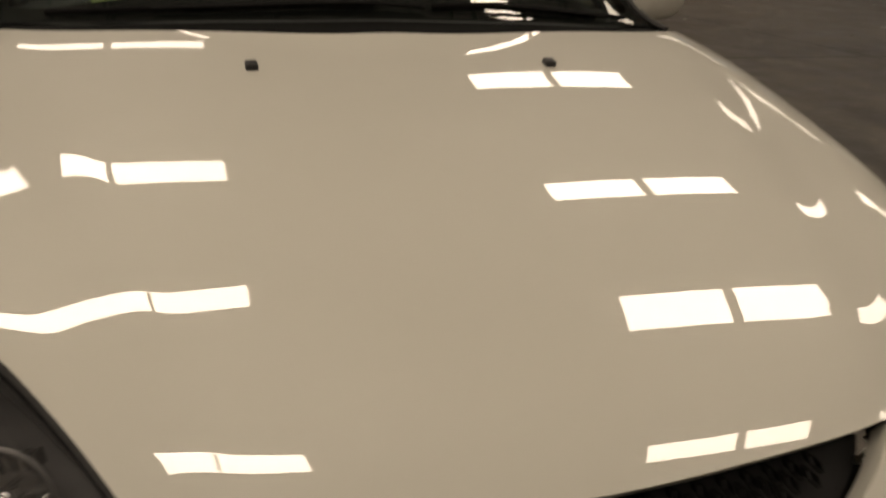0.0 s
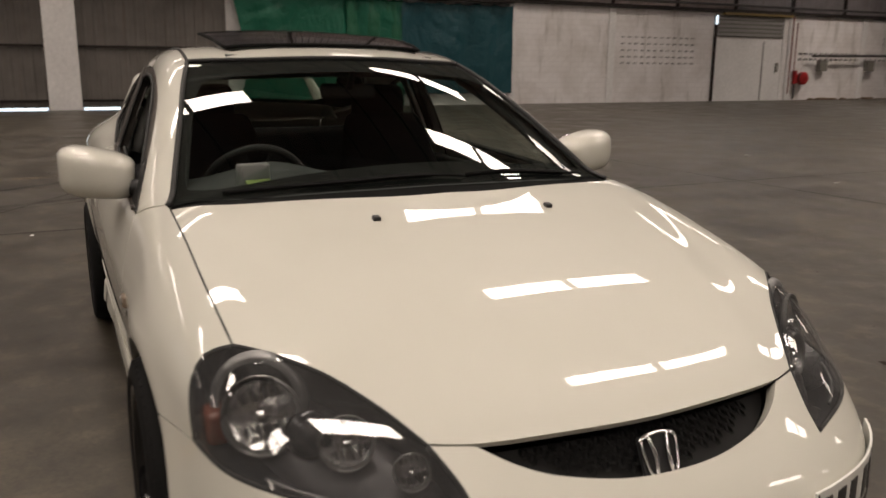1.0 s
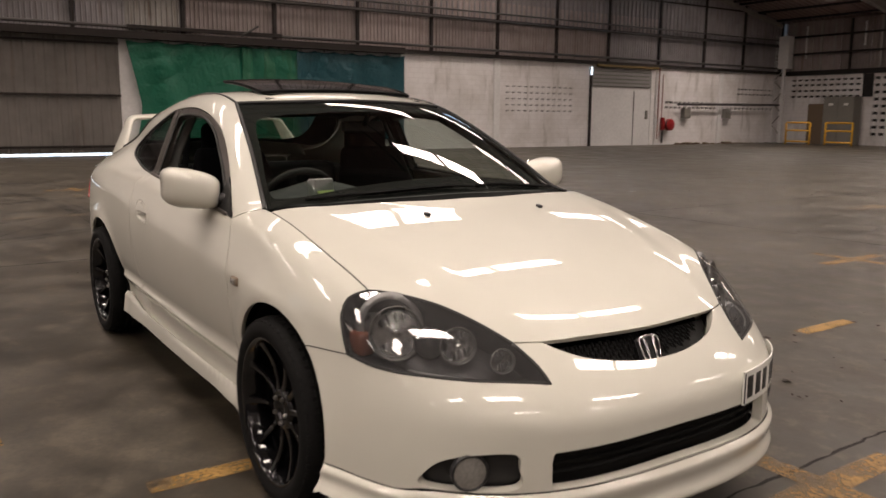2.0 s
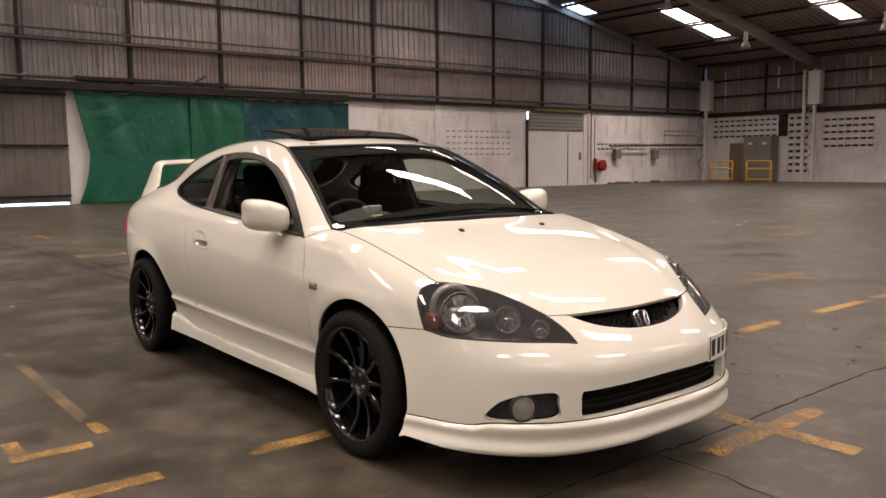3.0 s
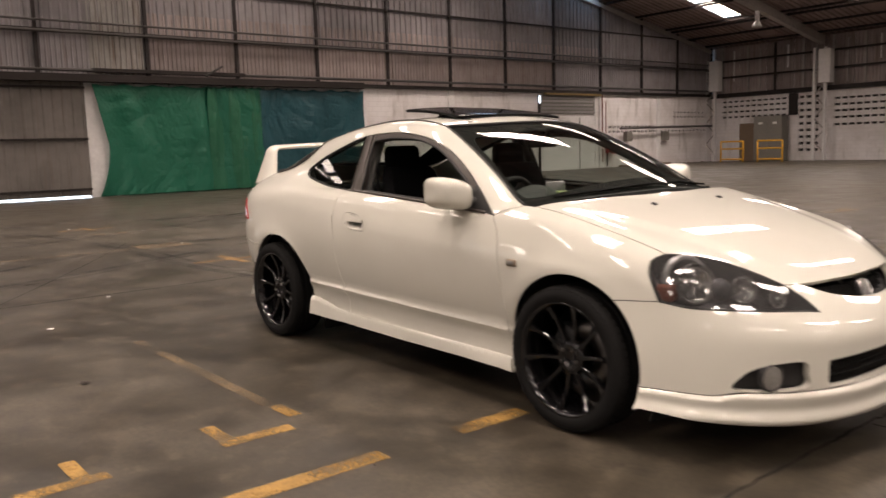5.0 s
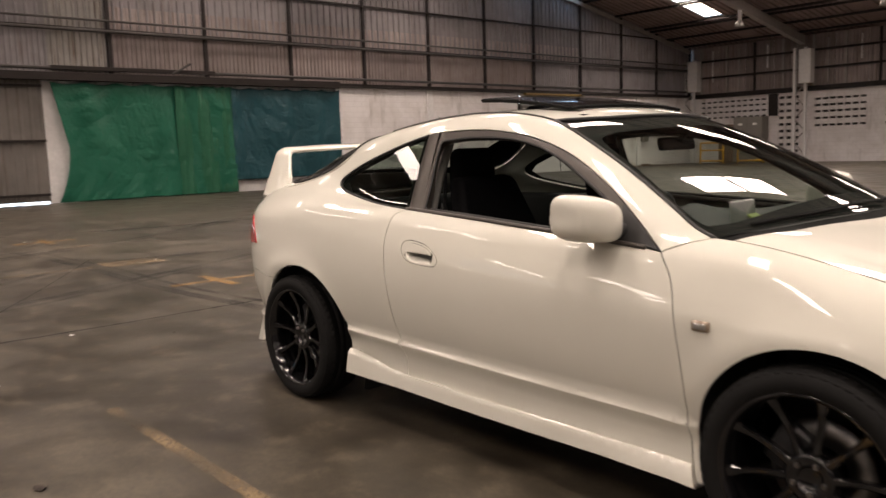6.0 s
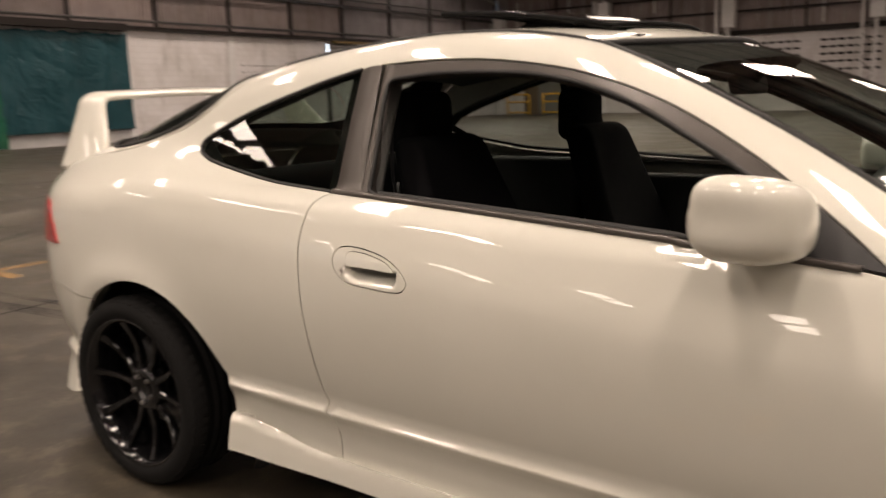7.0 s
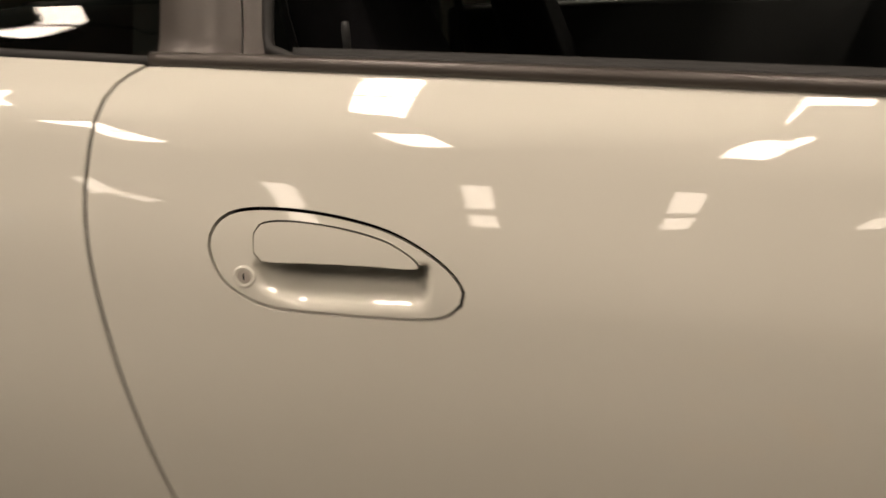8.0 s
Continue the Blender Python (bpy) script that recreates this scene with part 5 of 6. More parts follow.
    # mirror: shell, glass, arm and the black corner that carries it
    corner = [edge((-0.474, -0.789, 0.889), (-0.582, -0.745, 0.970), (-0.655, -0.72, 1.024)), edge((-0.655, -0.72, 1.024), (-0.655, -0.76, 0.97), (-0.695, -0.782, 0.912)),
              belt_door[(belt_door[:, 0] > -0.695)][::-1]]
    on("mirror_corner", cut(corner, Side(), gap=0.002, step=0.03, depth=0.02, lift=0.003, bulge=lambda p: 0 * p[:, 0]), TRIM, door, "black mirror corner")
    shell = bmesh.new()
    bmesh.ops.create_icosphere(shell, subdivisions=5, radius=1)
    for v in shell.verts:
        c = v.co
        q = (abs(c.x) ** 2.7 + abs(c.y) ** 4.6 + abs(c.z) ** 4.2) ** (-1 / 3.8)
        c = c * q
        taper = 1.0 - (0.28 if c.z > 0 else 0.06) * max(0.0, (c.y + 0.2) / 1.2) ** 1.5 - 0.10 * max(0.0, (-c.y - 0.5) * 2) * (1 if c.z < 0 else 0.4)
        v.co = Vector((c.x * (0.110 if c.x > 0 else 0.066), c.y * 0.105, c.z * 0.075 * taper))
        v.co.z += -0.012 * (c.y)
        v.co.x -= 0.018 * c.y * c.y
    moved(shell, pose(-0.700, -0.868 * side, 0.987, 0, 0, -8 * side) @ Matrix.Diagonal((1, side, 1, 1)))
    bmesh.ops.recalc_face_normals(shell, faces=shell.faces[:])
    mirror_ob = part("wing_mirror", shell, PAINT, door, "rounded white wing mirror", True)
    m_glass = lathe([(0.0, 0), (0.97, 0), (1.0, 0.02)], 40, pose(-0.763, -0.868 * side, 0.987, 0, 0, 90 - 8 * side) @ Matrix.Diagonal((0.088, 0.10, 0.064, 1)))
    part("mirror_glass", m_glass, CHROME, mirror_ob, "mirror glass", True)
    arm = tube(catmull([(-0.625, -0.735 * side, 0.945), (-0.645, -0.79 * side, 0.945), (-0.675, -0.85 * side, 0.955)], 0.02), lambda u: 0.026 - 0.004 * u, 10)
    part("mirror_arm", arm, TRIM, mirror_ob, "black mirror foot", True)

# body side from screen pillar to tail, the roof and the hatch
panel("body_side", [pillar_foot, screen_side, ditch, hatch_side, tail_edge, seam_rear, arch_rear_up, sill_rear, door_back[::-1], quarter_low[::-1], quarter_top[::-1], frame_top[::-1]],
      Round(), PAINT, car, both=True, step=0.026, fine=FLANK)
roof_front = edge((-1.113, -0.529, 1.316), (-0.985, -0.30, 1.34), (-0.94, 0, 1.345), (-0.985, 0.30, 1.34), (-1.113, 0.529, 1.316))
roof_back = edge((-2.15, -0.49, 1.29), (-2.18, -0.25, 1.31), (-2.19, 0, 1.315), (-2.18, 0.25, 1.31), (-2.15, 0.49, 1.29))
sun_hole = edge((-1.14, -0.30, 1.36), (-1.10, 0, 1.37), (-1.14, 0.30, 1.36), (-1.17, 0.37, 1.35), (-1.52, 0.37, 1.35), (-1.56, 0.30, 1.36), (-1.58, 0, 1.37), (-1.56, -0.30, 1.36), (-1.52, -0.37, 1.35),
                (-1.17, -0.37, 1.35), closed=True)
roof = panel("roof", [roof_front, mirror(ditch), roof_back[::-1], ditch[::-1]], Top(), PAINT, car, holes=[[sun_hole]], step=0.03)[0]
rim_tube("roof_moulding", ditch, 0.006, RUBBER, roof, "", True)
glass_loop = edge((-2.24, -0.40, 1.27), (-2.23, 0, 1.295), (-2.24, 0.40, 1.27), (-2.32, 0.538, 1.215), (-2.50, 0.597, 1.14), (-2.70, 0.602, 1.07), (-2.88, 0.575, 1.02), (-2.94, 0.45, 1.015), (-2.97, 0, 1.01), (-2.94, -0.45, 1.015),
                  (-2.88, -0.575, 1.02), (-2.70, -0.602, 1.07), (-2.50, -0.597, 1.14), (-2.32, -0.538, 1.215), closed=True)
hatch_end = edge((-3.22, -0.60, 0.97), (-3.33, -0.35, 0.94), (-3.37, 0, 0.93), (-3.33, 0.35, 0.94), (-3.22, 0.60, 0.97))
hatch = panel("hatch", [roof_back, mirror(hatch_side), hatch_end[::-1], hatch_side[::-1]], Top(), PAINT, car, "white tailgate", holes=[[glass_loop]], step=0.035)[0]
panel("rear_glass", [glass_loop], Top(), TINTED, hatch, "tinted rear window", gap=-0.006, step=0.05, depth=0, lift=-0.006)
panel("glass_border", [glass_loop], Top(), SHADE_BAND, hatch, "black border of the rear window", holes=[[snap(catmull([(-2.30, -0.38, 1.25), (-2.29, 0, 1.28), (-2.30, 0.38, 1.25), (-2.36, 0.44, 1.22), (-2.62, 0.49, 1.12),
                                                                  (-2.80, 0.48, 1.05), (-2.88, 0.38, 1.03), (-2.90, 0, 1.02), (-2.88, -0.38, 1.03), (-2.80, -0.48, 1.05), (-2.62, -0.49, 1.12), (-2.36, -0.44, 1.22)], 0.03, True))]],
      gap=-0.004, step=0.05, depth=0, lift=-0.011)
rim_tube("glass_seal", glass_loop, 0.007, RUBBER, hatch, "", False, True)
tail = Nose(-2.6, -1)
panel("tail_panel", [hatch_end, mirror(tail_edge), edge((-3.34, 0.64, 0.62), (-3.44, 0.3, 0.62), (-3.46, 0, 0.62), (-3.44, -0.3, 0.62), (-3.34, -0.64, 0.62)), tail_edge[::-1]], tail, PAINT, hatch, step=0.04)
low_back = edge((-2.86, -0.815, 0.22), (-3.0, -0.78, 0.20), (-3.2, -0.68, 0.19), (-3.38, -0.35, 0.185), (-3.40, 0, 0.185), (-3.38, 0.35, 0.185), (-3.2, 0.68, 0.19), (-3.0, 0.78, 0.20), (-2.86, 0.815, 0.22))
panel("rear_bumper", [seam_rear[::-1], edge((-3.34, -0.64, 0.62), (-3.44, -0.3, 0.62), (-3.46, 0, 0.62), (-3.44, 0.3, 0.62), (-3.34, 0.64, 0.62)), mirror(seam_rear),
                      mirror(arch_rear_low), low_back[::-1], arch_rear_low[::-1]], tail, PAINT, car, step=0.035)
rear_lip = edge((-2.872, -0.82, 0.32), (-3.0, -0.80, 0.345), (-3.2, -0.70, 0.35), (-3.40, -0.35, 0.34), (-3.42, 0, 0.34))
lip_low = edge((-3.40, 0, 0.17), (-3.38, -0.35, 0.17), (-3.2, -0.68, 0.19), (-3.0, -0.79, 0.22), (-2.885, -0.815, 0.25))
panel("rear_skirt", [rear_lip, lip_low, edge((-2.885, -0.815, 0.25), (-2.872, -0.82, 0.32))], tail, PAINT, car, "white rear bumper skirt", both=True, step=0.03, depth=0.03,
      bulge=lambda p: 0.022 + 0.24 * np.clip(0.34 - p[:, 2], 0, 0.2))
lamp_tail = [edge((-2.95, -0.81, 0.76), (-3.00, -0.79, 0.83), (-3.06, -0.76, 0.895)), edge((-3.06, -0.76, 0.895), (-3.2, -0.69, 0.90), (-3.29, -0.63, 0.88)),
             edge((-3.29, -0.63, 0.88), (-3.33, -0.62, 0.76)), edge((-3.33, -0.62, 0.76), (-3.2, -0.71, 0.755), (-2.95, -0.81, 0.76))]
panel("tail_lamp", lamp_tail, tail, RED_LENS, car, "red tail lamp", both=True, gap=0.0, step=0.03, depth=0.02, lift=0.006)

# rear spoiler
spoiler = thing("spoiler", "", "")
spoiler.parent = car


def spoiler_ring(u):
    """A section of the spoiler: u from 0 at a foot, over the rounded corner at 1, to 2 in the middle."""
    if u < 0.72:
        q = u / 0.72
        y, z, tilt = 0.618 - 0.098 * q, 0.992 + 0.213 * q, 0.0
    elif u < 1.0:
        q = (u - 0.72) / 0.28
        y, z, tilt = 0.52 - 0.046 * (1 - math.cos(q * math.pi / 2)) - 0.016 * q, 1.205 + 0.043 * math.sin(q * math.pi / 2), q
    else:
        q = u - 1.0
        y, z, tilt = 0.458 * (1 - q), 1.248 + 0.012 * (1 - (1 - q) ** 2), 1.0
    half = 0.143 - 0.068 * ease(0.0, 0.95, u) + 0.004 * ease(1.0, 2.0, u)
    mid = -3.088 - 0.075 * ease(0.0, 1.0, u / 0.95) - 0.022 * ease(1.0, 2.0, u)
    thick = 0.022 - 0.006 * ease(0.2, 1.2, u)
    ring = []
    for k in range(24):
        a = 2 * math.pi * k / 24
        c, t = half * math.cos(a), thick * math.copysign(abs(math.sin(a)) ** 0.8, math.sin(a))
        turn = tilt * math.pi / 2
        ring.append((mid + c, y + t * math.cos(turn), z + t * math.sin(turn) - 0.10 * c * tilt))
    return ring


def spoiler_piece(rings, caps):
    bm = bmesh.new()
    rows = [[bm.verts.new(v) for v in r] for r in rings]
    for one, two in zip(rows, rows[1:]):
        for k in range(24):
            bm.faces.new((one[k], one[(k + 1) % 24], two[(k + 1) % 24], two[k]))
    if caps:
        bm.faces.new(rows[0])
    bmesh.ops.recalc_face_normals(bm, faces=bm.faces[:])
    return bm


for side in (1, -1):
    part("spoiler_leg", spoiler_piece([[(x, -y * side, z) for x, y, z in spoiler_ring(u)] for u in np.linspace(0, 1.0, 20)], True), PAINT, spoiler, "", True)
half_wing = [spoiler_ring(u) for u in np.linspace(1.0, 2.0, 16)]
part("spoiler_wing", spoiler_piece([[(x, -y, z) for x, y, z in r] for r in half_wing] + [r for r in half_wing[-2::-1]], False), PAINT, spoiler, "", True)

# quarter windows
qloop = [quarter_top, quarter_low, edge((-1.766, -0.738, 0.967), (-1.763, -0.605, 1.284))]
p, f, n = cut(qloop, Side(), gap=0.003, step=0.018, depth=0, lift=-0.005)
n = 0.6 * n + 0.4 * n.mean(0) + np.array((0.085, 0, -0.02))
n /= np.linalg.norm(n, axis=1, keepdims=True)
put("quarter_window", mesh_of("quarter_window", p, f, TINTED, True, n), car, "tinted quarter window")
put("quarter_window", mesh_of("quarter_window", mirror(p), [t[::-1] for t in f], TINTED, True, mirror(n)), car, "tinted quarter window")
qrim = np.concatenate([quarter_top, quarter_low])
rim_tube("quarter_seal", qrim, 0.006, RUBBER, car, "", True)
qin = snap(np.array([(-1.80, -0.72, 0.985), (-1.80, -0.62, 1.265), (-1.93, -0.62, 1.228), (-2.15, -0.635, 1.160), (-2.27, -0.65, 1.118), (-2.31, -0.665, 1.09), (-2.25, -0.69, 1.052), (-2.0, -0.715, 1.005)]))
panel("quarter_border", qloop, Side(), SHADE_BAND, car, "", both=True, holes=[[qin]], gap=0.003, step=0.05, depth=0, lift=-0.009)

# windscreen: glass, its black border, the cowl and the wipers
base = edge((-0.335, -0.722, 0.940), (-0.280, -0.62, 0.955), (-0.212, -0.40, 0.965), (-0.163, -0.18, 0.97), (-0.152, 0, 0.972), (-0.163, 0.18, 0.97), (-0.212, 0.40, 0.965), (-0.280, 0.62, 0.955), (-0.335, 0.722, 0.940))
sloop = [base, mirror(screen_side), roof_front[::-1], screen_side[::-1]]
p, f, n = cut(sloop, Top(), gap=0.003, step=0.04, depth=0, lift=-0.004)


def screen_height(x, y):
    return 1.395 - screen_d(np.maximum(x + 0.45 * y * y + 1.45, 0)) - 0.10 * y * y


# the pane curves evenly right down to the cowl
n = np.c_[screen_height(p[:, 0] - 1e-3, p[:, 1]) - screen_height(p[:, 0] + 1e-3, p[:, 1]), screen_height(p[:, 0], p[:, 1] - 1e-3) - screen_height(p[:, 0], p[:, 1] + 1e-3), np.full(len(p), 2e-3)]
n /= np.linalg.norm(n, axis=1, keepdims=True)
screen = put("windscreen", mesh_of("windscreen", p, f, GLASS, True, n), car, "clear curved windscreen")
view = snap(catmull([(-0.335, -0.52, 0.98), (-0.290, -0.25, 0.99), (-0.278, 0, 0.99), (-0.290, 0.25, 0.99), (-0.335, 0.52, 0.98), (-0.38, 0.625, 0.97), (-0.44, 0.655, 0.99), (-0.70, 0.582, 1.13), (-0.86, 0.535, 1.21),
                     (-0.915, 0.475, 1.24), (-0.845, 0.25, 1.28), (-0.82, 0, 1.29), (-0.845, -0.25, 1.28), (-0.915, -0.475, 1.24), (-0.86, -0.535, 1.21), (-0.70, -0.582, 1.13), (-0.44, -0.655, 0.99), (-0.38, -0.625, 0.97)], 0.015, True))
panel("screen_border", sloop, Top(), SHADE_BAND, screen, "black border of the windscreen", holes=[[view]], gap=0.003, step=0.05, depth=0, lift=-0.009)
rim_tube("screen_seal", np.concatenate([screen_side, roof_front, mirror(screen_side)[::-1]]), 0.008, RUBBER, screen, "", False, False, 8, -0.002)
panel("cowl", [hood_rear, mirror(cowl_end)[::-1], base[::-1], cowl_end], Top(), COWL, car, "black plastic cowl below the windscreen", gap=-0.004, step=0.03, depth=0.02, lift=-0.014)
for way, arm_foot, tip in ((-0.190, (-0.168, 0.08), (-0.282, -0.58)), (-0.215, (-0.270, 0.56), (-0.172, 0.10))):
    q = np.array([arm_foot, (way - 0.006, (arm_foot[1] + tip[1]) / 2), tip])
    base_pts = Top().lift(catmull(q, 0.03))
    arm = base_pts + normals_of(base_pts) * 0.007
    w = thing("wiper", "", "")
    w.parent = screen
    part("wiper_arm", tube(arm[:len(arm) * 3 // 4], lambda u: 0.0075 - 0.003 * u, 8, flat=0.6), COWL, w, "", True)
    blade = base_pts[len(base_pts) // 6:] + normals_of(base_pts[len(base_pts) // 6:]) * 0.004 + np.array((-0.014, 0, 0.001))
    part("wiper_blade", tube(blade, 0.0045, 6, flat=1.5), COWL, w, "", True)
for side in (1, -1):
    spot = snap(np.array([[0.018, -0.257 * side, 0.921]]))[0]
    noz = box_bm((-0.013, -0.010, -0.004), (0.010, 0.010, 0.010), 0.004, 3)
    moved(noz, pose(*spot, 0, 12))
    part("washer_nozzle", noz, TRIM, car, "black washer nozzle", True)

# sunroof: the dark glass panel stands tilted above the roof
sun = thing("sunroof", "", "")
sun.parent = car
sr = snap(catmull([(-1.16, -0.33, 1.36), (-1.11, 0, 1.37), (-1.16, 0.33, 1.36), (-1.20, 0.39, 1.35), (-1.60, 0.395, 1.35), (-1.65, 0.35, 1.36), (-1.68, 0, 1.37), (-1.65, -0.35, 1.36), (-1.60, -0.395, 1.35), (-1.20, -0.39, 1.35)], 0.02, True))
p, f, n = cut([sr], Top(), gap=0.0, step=0.05, depth=0.014)
p = p + np.c_[np.zeros((len(p), 2)), 0.014 + 0.085 * np.clip(-1.12 - p[:, 0], 0, 1)]
put("sunroof_glass", mesh_of("sunroof_glass", p, f, SUN_GLASS, True, n), sun, "dark tilted glass panel")
ring = sr + np.c_[np.zeros((len(sr), 2)), 0.010 + 0.085 * np.clip(-1.12 - sr[:, 0], 0, 1)]
part("sunroof_frame", tube(ring, 0.006, 8, True), COWL, sun, "black frame", True)
for side in (1, -1):
    part("sunroof_lifter", tube([(-1.50, 0.32 * side, 1.35), (-1.42, 0.33 * side, 1.385), (-1.28, 0.34 * side, 1.385)], 0.008, 6), TRIM, sun)
part("sunroof_well", box_bm((-1.60, -0.40, 1.325), (-1.08, 0.40, 1.340)), TRIM, sun)

# front bumper, with the openings for lamps and air
nose = Nose(0.0)
smile = edge((0.764, -0.36, 0.657), (0.808, -0.305, 0.632), (0.842, -0.235, 0.611), (0.872, -0.115, 0.594), (0.88, 0, 0.590), (0.872, 0.115, 0.594), (0.842, 0.235, 0.611), (0.808, 0.305, 0.632), (0.764, 0.36, 0.657))
hf_r = edge((0.733, -0.44, 0.658), (0.764, -0.36, 0.657))
lip_top = edge((0.372, -0.838, 0.276), (0.55, -0.785, 0.277), (0.645, -0.745, 0.279), (0.70, -0.70, 0.294), (0.78, -0.64, 0.297), (0.90, -0.44, 0.298), (0.955, -0.2, 0.299), (0.965, 0, 0.300),
               (0.955, 0.2, 0.299), (0.90, 0.44, 0.298), (0.78, 0.64, 0.297), (0.70, 0.70, 0.294), (0.645, 0.745, 0.279), (0.55, 0.785, 0.277), (0.372, 0.838, 0.276))
fog_loop = edge((0.694, -0.709, 0.308), (0.71, -0.697, 0.345), (0.745, -0.668, 0.378), (0.80, -0.612, 0.398), (0.862, -0.53, 0.402), (0.870, -0.522, 0.36), (0.866, -0.524, 0.313), (0.781, -0.634, 0.304), closed=True, step=0.01)
intake = edge((0.896, -0.435, 0.352), (0.897, -0.432, 0.395), (0.912, -0.40, 0.401), (0.955, -0.20, 0.408), (0.968, 0, 0.411), (0.955, 0.20, 0.408), (0.912, 0.40, 0.401), (0.897, 0.432, 0.395), (0.896, 0.435, 0.352),
              (0.893, 0.43, 0.312), (0.905, 0.40, 0.305), (0.952, 0.20, 0.308), (0.965, 0, 0.310), (0.952, -0.20, 0.308), (0.905, -0.40, 0.305), (0.893, -0.43, 0.312), closed=True)
arch_f_up = arch_front[arch_front[:, 2] > 0.279]
arch_f_low = arch_front[arch_front[:, 2] < 0.273]
bumper = panel("front_bumper", [lamp_lower[::-1], seam_front, arch_f_up, lip_top, mirror(arch_f_up)[::-1], mirror(seam_front)[::-1], mirror(lamp_lower), mirror(lamp_inner),
                                mirror(hf_r), smile[::-1], hf_r[::-1], lamp_inner[::-1]], nose, PAINT, car, "smooth white front bumper",
               holes=[[fog_loop], [mirror(fog_loop)], [intake]], step=0.024, gap=0.0018, depth=0.03)[0]
lip_edge = edge((0.385, -0.82, 0.205), (0.55, -0.77, 0.193), (0.66, -0.72, 0.186), (0.78, -0.61, 0.181), (0.88, -0.42, 0.180), (0.93, -0.2, 0.182), (0.94, 0, 0.183),
                (0.93, 0.2, 0.182), (0.88, 0.42, 0.180), (0.78, 0.61, 0.181), (0.66, 0.72, 0.186), (0.55, 0.77, 0.193), (0.385, 0.82, 0.205))
panel("front_lip", [lip_top, mirror(arch_f_low), lip_edge[::-1], arch_f_low[::-1]], nose, PAINT, bumper, "white front lip spoiler", step=0.010, gap=0.0015, depth=0.05,
      bulge=lambda p: 0.001 + 0.019 * ease(0.0, 0.013, 0.277 + 0.021 * ease(0.64, 0.71, p[:, 0]) - p[:, 2]) - 0.005 * np.exp(-(((p[:, 2] - 0.243) / 0.020) ** 2))
      + 0.017 * ease(0.235, 0.198, p[:, 2]) - 0.014 * ease(0.194, 0.179, p[:, 2]))
panel("intake_back", [edge((0.85, -0.50, 0.44), (0.97, 0, 0.45), (0.85, 0.50, 0.44)), edge((0.85, 0.50, 0.44), (0.85, 0.50, 0.27)), edge((0.85, 0.50, 0.27), (0.97, 0, 0.27), (0.85, -0.50, 0.27)),
                      edge((0.85, -0.50, 0.27), (0.85, -0.50, 0.44))], nose, UNDER, bumper, "dark air intake", gap=0.0, step=0.04, depth=0.0, lift=-0.09)
for k in range(3):
    z = 0.327 + 0.027 * k
    bar = edge((0.89, -0.46, z), (0.955, -0.2, z + 0.004), (0.965, 0, z + 0.005), (0.955, 0.2, z + 0.004), (0.89, 0.46, z))
    part("intake_bar", tube(bar - normals_of(bar) * 0.045, 0.005, 6, flat=1.6), COWL, bumper, "", True)
for side in (1, -1):
    s = np.array((1, side, 1))
    p, f, n = cut([fog_loop], nose, gap=-0.004, step=0.03, depth=0.0, lift=-0.040)
    pocket = put("fog_lamp_pocket", mesh_of("fog_lamp_pocket", p * s, f if side > 0 else [t[::-1] for t in f], TRIM, True, n * s), bumper, "black fog lamp recess")
    c = snap(np.array([[0.795, -0.620, 0.350]]))[0]
    d = Vector((0.93, -0.36 * side, 0.0)).normalized()
    m = Matrix.Translation(Vector(c * s) - d * 0.004) @ Vector((0, 1, 0)).rotation_difference(d).to_matrix().to_4x4()
    part("fog_lamp_ring", lathe([(0.050, -0.02), (0.051, 0.0), (0.047, 0.005), (0.044, 0.002), (0.043, -0.01)], 32, m), TRIM, pocket, "", True)
    part("fog_lamp_reflector", lathe([(0.002, -0.03), (0.02, -0.024), (0.039, -0.004)], 32, m), REFLECTOR, pocket, "silvery fog lamp", True)
    part("fog_lamp_lens", lathe([(0.0005, 0.006), (0.022, 0.004), (0.044, -0.001)], 32, m), FOG_LENS, pocket, "", True)

# upper grille and badge
grille = panel("upper_grille", [hood_front[(hood_front[:, 1] > -0.365) & (hood_front[:, 1] < 0.365)], smile[::-1]], nose, UNDER, car, "black honeycomb grille", gap=-0.004, step=0.03, depth=0.0, lift=-0.05)[0]
cells = bmesh.new()
for i in range(-21, 22):
    for j in range(-3, 5):
        y, z = i * 0.017, 0.618 + (j + 0.5 * (i % 2)) * 0.0165
        if z > 0.652 - 0.10 * abs(y) * 0.2 or z < 0.598 + 0.052 * (y / 0.33) ** 2 or abs(y) > 0.32:
            continue
        ring = nose.lift(nose.flat(np.array([(0.86, y + 0.0092 * math.cos(a), z + 0.0078 * math.sin(a)) for a in (math.pi / 3 * k for k in range(6))])))
        ring = ring - normals_of(ring) * 0.034
        mid = ring.mean(0)
        outer = [cells.verts.new(v) for v in ring]
        inner = [cells.verts.new(mid + (v - mid) * 0.84) for v in ring]
        back = [cells.verts.new(mid + (v - mid) * 0.84 - np.array((0.012, 0, 0))) for v in ring]
        for k in range(6):
            cells.faces.new((outer[k], outer[(k + 1) % 6], inner[(k + 1) % 6], inner[k]))
            cells.faces.new((inner[k], inner[(k + 1) % 6], back[(k + 1) % 6], back[k]))
bmesh.ops.recalc_face_normals(cells, faces=cells.faces[:])
tagged(part("grille_mesh", cells, COWL, grille), kind="stuff")
badge_m = pose(0.835, -0.010, 0.596, 0, -26, 0) @ Matrix.Diagonal((1, 0.80, 0.88, 1))
badge = part("badge", box_bm((-0.012, -0.050, -0.041), (-0.002, 0.050, 0.041), 0.004), TRIM, car, "chrome badge plate")
